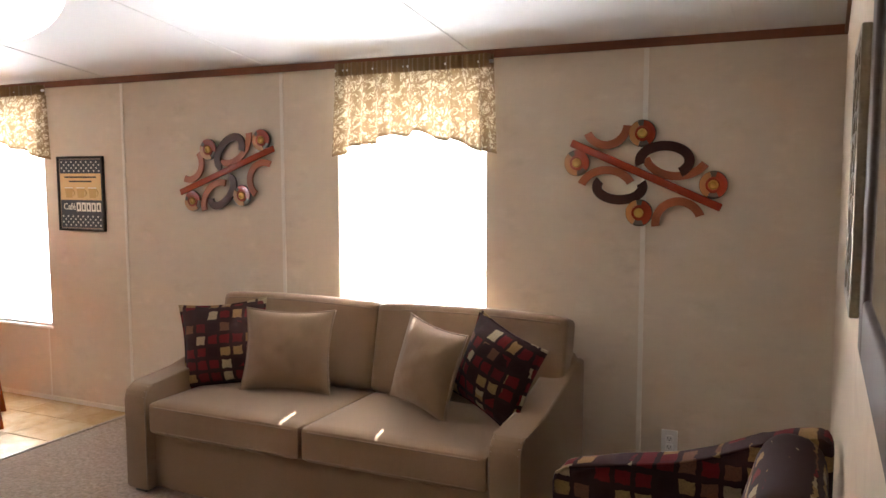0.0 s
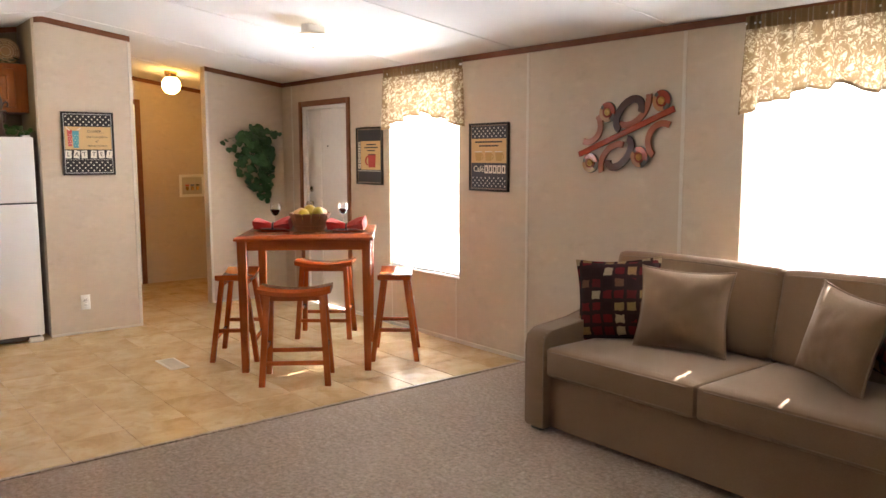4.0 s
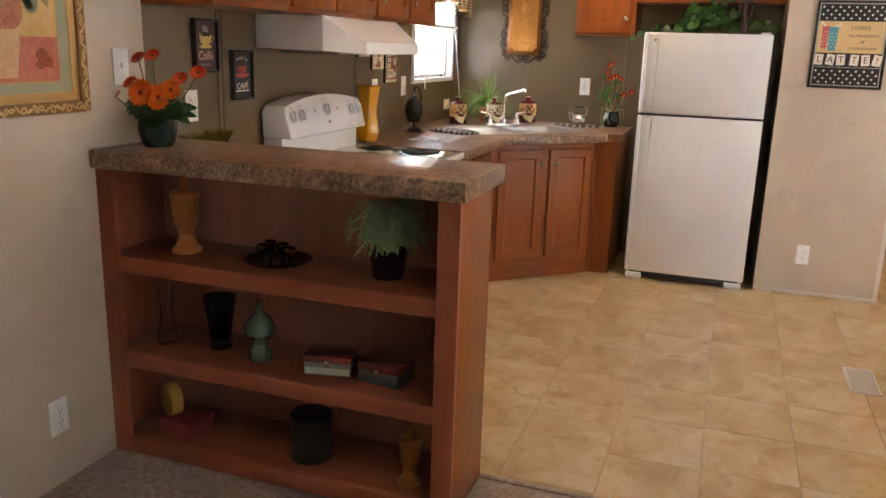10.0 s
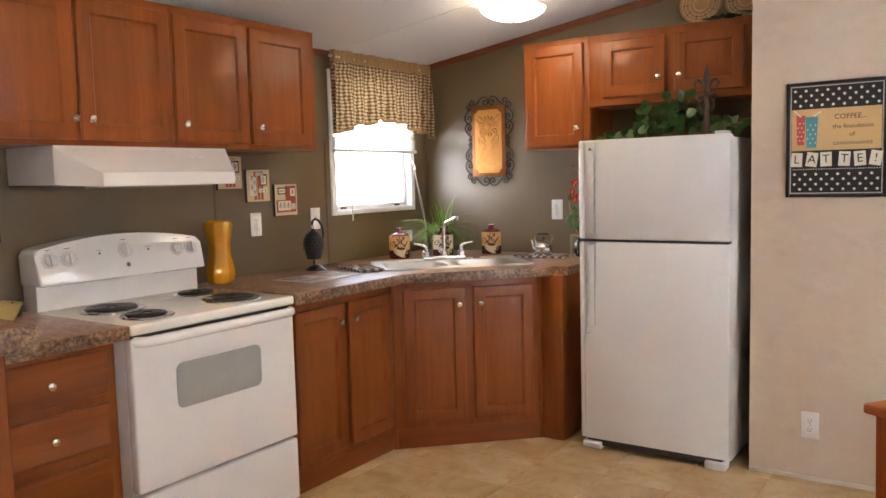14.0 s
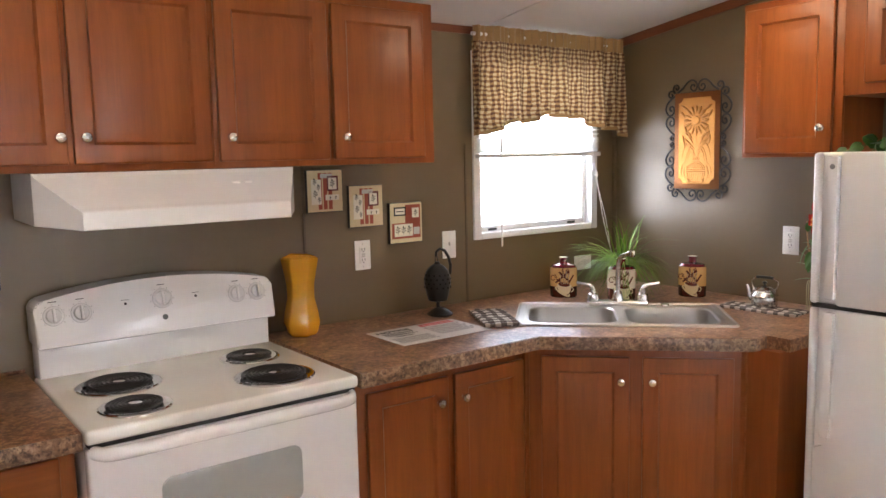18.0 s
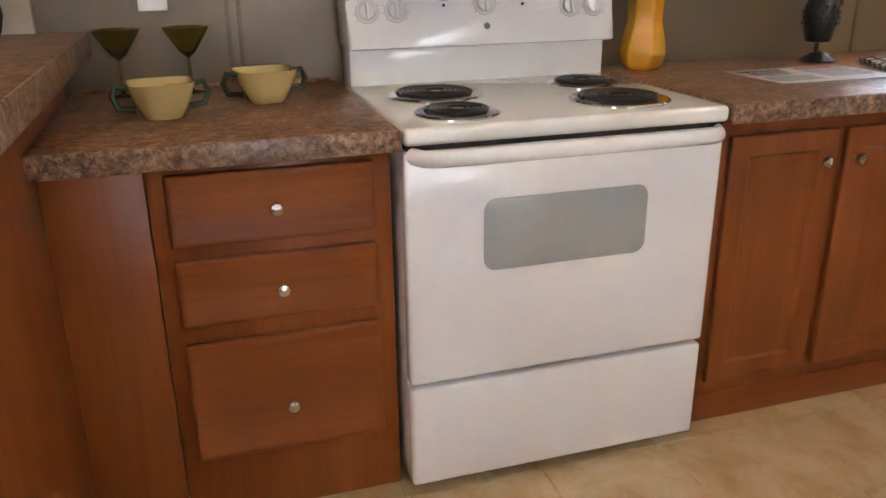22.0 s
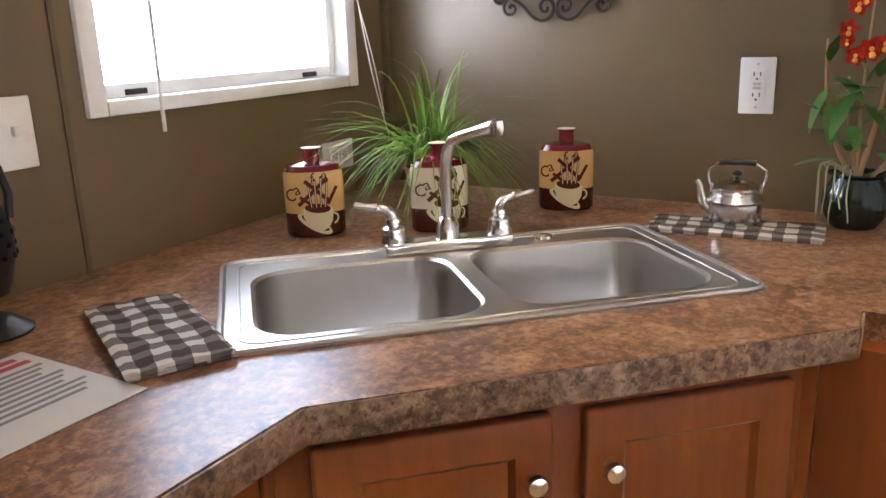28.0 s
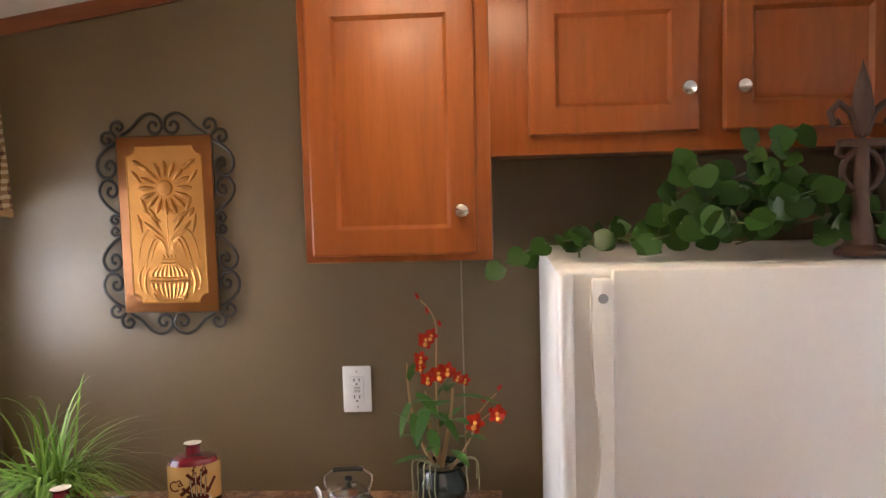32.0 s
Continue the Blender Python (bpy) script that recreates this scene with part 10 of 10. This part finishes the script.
def shelf_things():
    rnd = random.Random(2)
    t = thing("metal_tray", "round dark polished metal tray on the shelf", "tray", pose(-3.635, -0.243, 0.714))
    dark = plain("gunmetal", (0.10, 0.095, 0.09), 0.16, 1.0)
    part("dish", lathe(B(), [(0, 0), (0.085, 0), (0.108, 0.010), (0.110, 0.013), (0.104, 0.012), (0.084, 0.004), (0, 0.004)], 36), dark, t)
    for x, y in ((-3.60, -0.285), (-3.64, -0.235), (-3.60, -0.185), (-3.655, -0.29)):
        c = thing("shot_cup", "small polished metal cup on the tray", "cup", pose(x - 0.01, y, 0.718), "cups on the tray")
        part("foot", lathe(B(), [(0, 0), (0.014, 0), (0.013, 0.003), (0.004, 0.006), (0.004, 0.022), (0, 0.022)], 18), dark, c)
        part("bowl", lathe(B(), [(0.004, 0.02), (0.016, 0.027), (0.021, 0.042), (0.020, 0.056), (0.018, 0.056), (0.018, 0.042), (0, 0.028)], 22), plain("bronze_cup", (0.24, 0.17, 0.10), 0.12, 1.0), c)
    # fern in a dark pot
    f = thing("potted_fern", "pale green artificial fern in a dark pot on the shelf", "plant", pose(-3.635, 0.148, 0.713))
    part("pot", lathe(B(), [(0, 0), (0.048, 0), (0.06, 0.075), (0.064, 0.085), (0.058, 0.088), (0.052, 0.075), (0, 0.07)], 24), plain("pot_black", (0.015, 0.012, 0.011), 0.25, coat=0.4), f)
    for k in range(96):
        h = rnd.uniform(0, 6.28)
        ln, rise = rnd.uniform(0.06, 0.165), rnd.uniform(0.10, 0.34)
        if math.cos(h) < -0.3:
            ln *= 0.8
        d = Vector((math.cos(h), math.sin(h), 0))
        sd = Vector((-d.y, d.x, 0))
        bm = B()
        n = 16
        pts = []
        for i in range(n + 1):
            s = i / n
            pts.append(d * ln * s + Vector((0, 0, 0.075 + rise * (1.9 * s - 1.75 * s * s))))
        for i in range(1, n):
            wl = 0.030 * math.sin(math.pi * (0.12 + 0.86 * i / n))
            for sg in (-1, 1):
                a, b = pts[i] - d * 0.0045, pts[i] + d * 0.0045
                tip = pts[i] + sd * sg * wl + d * 0.014 + Vector((0, 0, -0.006))
                bm.faces.new((bm.verts.new(a), bm.verts.new(b), bm.verts.new(tip)))
        for a, b in zip(pts, pts[1:]):
            bm.faces.new((bm.verts.new(a + sd * 0.0012), bm.verts.new(b + sd * 0.0012), bm.verts.new(b - sd * 0.0012), bm.verts.new(a - sd * 0.0012)))
        part("frond", bm, M_FERN, f, smooth=False)
    # middle shelf
    z = 0.378
    g = thing("glass_vase", "slender clear glass bud vase on the shelf", "vase", pose(-3.605, -0.675, z))
    part("body", lathe(B(), [(0, 0), (0.032, 0), (0.034, 0.01), (0.026, 0.06), (0.019, 0.12), (0.024, 0.19), (0.027, 0.205), (0.025, 0.205), (0.021, 0.19), (0.016, 0.12), (0.022, 0.06), (0.028, 0.014), (0, 0.012)], 24), M_GLASS, g)
    g = thing("glass_vase", "dark teal green glass vase on the shelf", "vase", pose(-3.64, -0.48, z))
    part("body", lathe(B(), [(0, 0), (0.036, 0), (0.04, 0.008), (0.034, 0.03), (0.042, 0.09), (0.056, 0.185), (0.053, 0.185), (0.038, 0.09), (0.028, 0.035), (0, 0.03)], 28), glass("teal_glass", (0.16, 0.34, 0.31), 0.03), g)
    g = thing("gourd_vase", "glossy celadon green double-gourd vase on the shelf", "vase", pose(-3.60, -0.297, z))
    part("body", lathe(B(), [(0, 0), (0.036, 0), (0.040, 0.010), (0.036, 0.035), (0.024, 0.058), (0.030, 0.072), (0.050, 0.095), (0.052, 0.118), (0.040, 0.145), (0.020, 0.162), (0.010, 0.18), (0.008, 0.20), (0.012, 0.208), (0, 0.21)], 32), grain("celadon_glaze", (0.032, 0.080, 0.048), (0.055, 0.12, 0.075), 6, 40, 0.12, 0.05, coat=0.8), g)
    pale, navy = grain("box_pale_print", (0.30, 0.32, 0.24), (0.46, 0.47, 0.40), 30, 90, 0.3, 0.0), grain("box_navy_print", (0.02, 0.03, 0.05), (0.16, 0.17, 0.16), 30, 90, 0.25, 0.0)
    for x, y, w, d, rot, lab in ((-3.615, -0.04, 0.155, 0.105, 12, "small painted trinket box with a red floral lid"), (-3.615, 0.155, 0.145, 0.11, -8, "small painted trinket box with a floral lid, turned")):
        b = thing("trinket_box", lab, "box", pose(x, y, z, 0, 0, 90 + rot), "trinket boxes")
        part("body", boxed(-w / 2, w / 2, -d / 2, d / 2, 0, 0.042, 0.003), grain("box_dark_floral", (0.035, 0.035, 0.032), (0.27, 0.27, 0.20), 34, 90, 0.22, 0.1, coat=0.5), b)
        part("lid", boxed(-w / 2 - 0.003, w / 2 + 0.003, -d / 2 - 0.003, d / 2 + 0.003, 0.043, 0.066, 0.005), grain("box_lid_floral", (0.02, 0.012, 0.012), (0.26, 0.045, 0.025), 40, 60, 0.2, 0.0, coat=0.6), b)
        part("side_print", boxed(-w / 2 + 0.005, w / 2 - 0.005, -d / 2 - 0.0012, -d / 2 + 0.001, 0.004, 0.026), pale if rot > 0 else navy, b, "pale painted lower side" if rot > 0 else "dark blue painted lower side", smooth=False)
        part("clasp", boxed(-0.008, 0.008, -d / 2 - 0.007, -d / 2 - 0.002, 0.030, 0.052, 0.002), M_CHROME, b)
    # bottom shelf
    z = 0.061
    b = thing("keepsake_box", "small dark red fabric covered box on the bottom shelf", "box", pose(-3.60, -0.61, z, 0, 0, 84))
    part("body", boxed(-0.07, 0.07, -0.06, 0.06, 0, 0.038, 0.003), grain("red_cloth", (0.17, 0.018, 0.016), (0.24, 0.03, 0.024), 20, 120, 0.6, 0.3), b)
    part("lid", boxed(-0.072, 0.072, -0.062, 0.062, 0.039, 0.052, 0.003), grain("red_cloth_lid", (0.15, 0.016, 0.014), (0.22, 0.028, 0.022), 20, 120, 0.6, 0.3), b)
    b = thing("ribbon_spool", "gold ribbon spool standing on the red box", "spool", pose(-3.59, -0.66, z + 0.052 + 0.058, 0, 90, 148))
    bm = lathe(B(), [(0.022, -0.02), (0.058, -0.02), (0.058, 0.02), (0.022, 0.02), (0.022, -0.02)], 32)
    part("ribbon", bm, grain("gold_ribbon", (0.46, 0.25, 0.03), (0.55, 0.33, 0.06), 6, 120, 0.45, 0.2), b)
    b = thing("waste_bin", "round near-black container on the bottom shelf", "container", pose(-3.60, -0.108, z))
    part("body", lathe(B(), [(0, 0), (0.068, 0), (0.07, 0.004), (0.068, 0.155), (0.064, 0.155), (0.064, 0.01), (0, 0.01)], 32), grain("dark_leather", (0.014, 0.010, 0.009), (0.026, 0.018, 0.015), 30, 150, 0.5, 0.4), b)
    part("band", lathe(B(), [(0.0695, 0.135), (0.0715, 0.137), (0.0715, 0.155), (0.0685, 0.157)], 32), M_BLACK, b)


shelf_things()


# ---- on the dining table ----
def table_setting():
    z = 0.88
    rnd = random.Random(17)
    b = thing("fruit_basket", "round brown wooden basket full of fruit on the table", "basket", pose(-4.90, 2.675, z))
    slat = wood("basket_wood", (0.17, 0.065, 0.022), (0.30, 0.13, 0.05), "z", 0.5, 2.0)
    part("base", lathe(B(), [(0, 0), (0.095, 0), (0.095, 0.012), (0, 0.012)], 24), slat, b)
    n = 14
    me = None
    for k in range(n):
        a = 360.0 * k / n
        bm = boxed(-0.027, 0.027, -0.004, 0.004, 0, 0.125, 0.002)
        part("stave", bm, slat, b, m=pose(0, 0, 0, 0, 0, a) @ pose(0, -0.098, 0.004, 20, 0, 0))
    for zz, r in ((0.035, 0.114), (0.108, 0.139)):
        part("hoop", tube(B(), [(r * math.cos(a), r * math.sin(a), zz) for a in [2 * math.pi * i / 30 for i in range(30)]], 0.005, 6, closed=True), slat, b)
    yellow = grain("fruit_yellow", (0.52, 0.36, 0.03), (0.62, 0.46, 0.06), 6, 60, 0.35, 0.1)
    green = grain("fruit_green", (0.20, 0.28, 0.04), (0.32, 0.38, 0.08), 6, 60, 0.35, 0.1)
    peach = grain("fruit_peach", (0.60, 0.34, 0.16), (0.66, 0.46, 0.26), 6, 60, 0.45, 0.1)
    for x, y, zz, r, mt, lab, sq in ((0.0, 0.0, 0.135, 0.042, yellow, "yellow lemon", 1.25), (-0.05, 0.05, 0.12, 0.04, green, "green pear", 1.2), (0.06, 0.03, 0.12, 0.042, yellow, "yellow lemon", 1.2), (0.02, 0.08, 0.115, 0.04, peach, "pale peach", 1.0), (-0.07, -0.03, 0.115, 0.04, peach, "pale peach", 1.0), (0.04, -0.07, 0.115, 0.038, yellow, "yellow lemon", 1.2), (-0.02, -0.08, 0.112, 0.036, peach, "pale peach", 1.0)):
        f = thing("fruit", lab + " in the basket on the table", "fruit", pose(-4.90 + x, 2.675 + y, z + zz, rnd.uniform(-30, 30), rnd.uniform(40, 80), rnd.uniform(0, 180)), "fruit in the basket")
        prof = [(r * math.sin(t), -r * sq * math.cos(t) * (1 + 0.08 * math.cos(t) ** 6)) for t in [math.pi * i / 12 for i in range(13)]]
        part("skin", lathe(B(), prof, 18), mt, f)
        part("stalk", lathe(B(), [(0, 0), (0.003, 0), (0.002, 0.006), (0, 0.006)], 6, Matrix.Translation((0, 0, r * sq * 1.05))), M_STALK, f)
    wine = plain("red_wine", (0.05, 0.006, 0.008), 0.08)
    for x, y in ((-5.27, 2.60), (-5.07, 3.05)):
        g = thing("wine_glass", "wine glass with a little red wine on the table", "glass", pose(x, y, z), "wine glasses")
        part("foot", lathe(B(), [(0, 0), (0.033, 0), (0.033, 0.002), (0.006, 0.006), (0.0035, 0.012), (0.0035, 0.085), (0, 0.085)], 24), M_GLASS, g)
        part("bowl", lathe(B(), [(0.0035, 0.083), (0.022, 0.095), (0.036, 0.12), (0.037, 0.145), (0.031, 0.172), (0.030, 0.172), (0.0355, 0.145), (0.0345, 0.12), (0.021, 0.098), (0, 0.089)], 28), M_GLASS, g)
        part("wine", lathe(B(), [(0, 0.090), (0.020, 0.0985), (0.0335, 0.12), (0.034, 0.128), (0, 0.128)], 24), wine, g)
    cloth = fabric("red_napkin", (0.36, 0.020, 0.014), (0.46, 0.032, 0.022))
    for x, y, a in ((-5.05, 2.47, 50), (-4.70, 2.85, 45), (-4.68, 2.36, 140), (-5.10, 2.93, 140)):
        if a == 140:
            continue
        nset = thing("place_setting_plate", "small red plate under a napkin on the table", "plate", pose(x, y, z, 0, 0, a), "place settings")
        part("dish", lathe(B(), [(0, 0), (0.075, 0), (0.115, 0.010), (0.117, 0.013), (0.112, 0.012), (0.074, 0.004), (0, 0.004)], 32), plain("plate_red", (0.30, 0.018, 0.014), 0.2, coat=0.5), nset)
        nap = thing("napkin", "red cloth napkin gathered in a dark ring on the table", "napkin", pose(x, y, z + 0.011, 0, 0, a), "red napkins")
        bm = B()
        rows = []
        nn = 16
        for i in range(nn + 1):
            s = 2 * i / nn - 1
            w = 0.022 + 0.062 * abs(s) ** 0.9
            hgt = 0.018 + 0.022 * abs(s) ** 0.7 * (1.25 if s > 0 else 0.9)
            ring = []
            for k in range(12):
                t = 2 * math.pi * k / 12
                fold = 1 + 0.16 * math.sin(4 * t + 3 * s)
                ring.append(bm.verts.new((s * 0.125, w * math.cos(t) * fold, max(0.0, hgt + hgt * math.sin(t) * fold))))
            rows.append(ring)
        for p, q in zip(rows, rows[1:]):
            for k in range(12):
                bm.faces.new((p[k], p[(k + 1) % 12], q[(k + 1) % 12], q[k]))
        bm.faces.new(rows[0])
        bm.faces.new(rows[-1])
        part("cloth", bm, cloth, nap)
        part("napkin_ring", tube(B(), [(0, 0.026 * math.cos(t), 0.020 + 0.024 * math.sin(t)) for t in [2 * math.pi * k / 20 for k in range(20)]], 0.007, 8, closed=True), M_BLACK, nap, "dark ring")


table_setting()


def floor_vent():
    root = thing("floor_register", "pale metal floor register set in the vinyl floor", "vent", pose(-5.245, 1.795, 0.0, 0, 0, 90))
    mt = plain("register_cream", (0.62, 0.57, 0.46), 0.4)
    w, d = 0.13, 0.30
    for a, b, c, e in ((-w / 2, -w / 2 + 0.014, -d / 2, d / 2), (w / 2 - 0.014, w / 2, -d / 2, d / 2), (-w / 2 + 0.014, w / 2 - 0.014, -d / 2, -d / 2 + 0.014), (-w / 2 + 0.014, w / 2 - 0.014, d / 2 - 0.014, d / 2)):
        part("frame_bar", boxed(a, b, c, e, 0.0, 0.006, 0.002), mt, root)
    part("well", boxed(-w / 2 + 0.014, w / 2 - 0.014, -d / 2 + 0.014, d / 2 - 0.014, 0.0005, 0.002), M_MARK, root)
    me = mesh_of(boxed(-w / 2 + 0.014, w / 2 - 0.014, -0.003, 0.003, 0.002, 0.0055, 0.001), "slat", mt)
    for k in range(22):
        piece("slat", me, root, pose(0, -d / 2 + 0.022 + (d - 0.044) * k / 21, 0))


floor_vent()

# ---- floor tiles, last ----
def vinyl_tile():
    m, nt, b = shader("vinyl_tile")
    tc = nt.nodes.new("ShaderNodeTexCoord")
    oi = nt.nodes.new("ShaderNodeObjectInfo")
    ad = nt.nodes.new("ShaderNodeVectorMath")
    ad.operation = "MULTIPLY_ADD"
    cv = nt.nodes.new("ShaderNodeCombineXYZ")
    for i in range(3):
        nt.links.new(oi.outputs["Random"], cv.inputs[i])
    nt.links.new(cv.outputs[0], ad.inputs[0])
    ad.inputs[1].default_value = (13, 29, 7)
    nt.links.new(tc.outputs["Object"], ad.inputs[2])
    v = ad.outputs[0]
    n1, n2, n3 = noise_tex(nt, v, 4, 5, 0.62, 0.8), noise_tex(nt, v, 13, 7, 0.68, 0.8), noise_tex(nt, v, 140, 3)
    c = ramp(nt, n1, [(0.30, (0.48, 0.325, 0.150)), (0.45, (0.60, 0.43, 0.225)), (0.62, (0.69, 0.535, 0.325))])
    c = mixed(nt, ramp(nt, n2, [(0.54, (0, 0, 0)), (0.66, (0.42,) * 3)]), c, (0.41, 0.25, 0.10))
    c = mixed(nt, ramp(nt, oi.outputs["Random"], [(0.0, (0, 0, 0)), (1.0, (0.30,) * 3)]), c, (0.46, 0.30, 0.13))
    nt.links.new(c, b.inputs["Base Color"])
    b.inputs["Roughness"].default_value = 0.25
    b.inputs["Specular IOR Level"].default_value = 0.6
    bumped(nt, b, n3, 0.05, 0.0008)
    return m


def lay_tiles():
    floor = bpy.data.objects["floor_bed"]
    mat_ = vinyl_tile()
    pitch, run, gap = 0.3255, 0.345, 0.003
    shared = {}
    lines = []
    y = 0.812 - 6 * pitch
    col = -6
    while y < NORTH:
        y0, y1 = max(y, SOUTH), min(y + pitch, NORTH)
        if y1 - y0 > 0.02:
            x = CARPET_X + 0.0
            off = -4.122 - 0.012 * (col % 5)
            start = off + run * math.ceil((CARPET_X - off) / run)
            x = start
            while x > HALL_X:
                x1, x0 = min(x, CARPET_X), max(x - run, HALL_X)
                hidden = (x1 < WEST and y0 < PART_Y1) or (x1 < PART_X and y1 < PART_Y0 - 0.1) or (y1 < -0.26) or (x0 > -3.99 and y1 < 0.2)
                if x1 - x0 > 0.02 and not hidden:
                    w, d = round(x1 - x0 - gap, 4), round(y1 - y0 - gap, 4)
                    if (w, d) not in shared:
                        shared[(w, d)] = mesh_of(boxed(-w / 2, w / 2, -d / 2, d / 2, -0.006, 0.0, 0.0015, 1), "tile", mat_, smooth=False)
                    piece("tile", shared[(w, d)], floor, pose((x0 + x1) / 2, (y0 + y1) / 2, 0))
                x -= run
        y += pitch
        col += 1


lay_tiles()
tagged(link("carpet_edge", boxed(CARPET_X - 0.004, CARPET_X + 0.02, 0.43, NORTH, -0.004, 0.006, 0.003), M_CARPET), "rolled carpet edge at the vinyl floor", "trim", kind="structure")
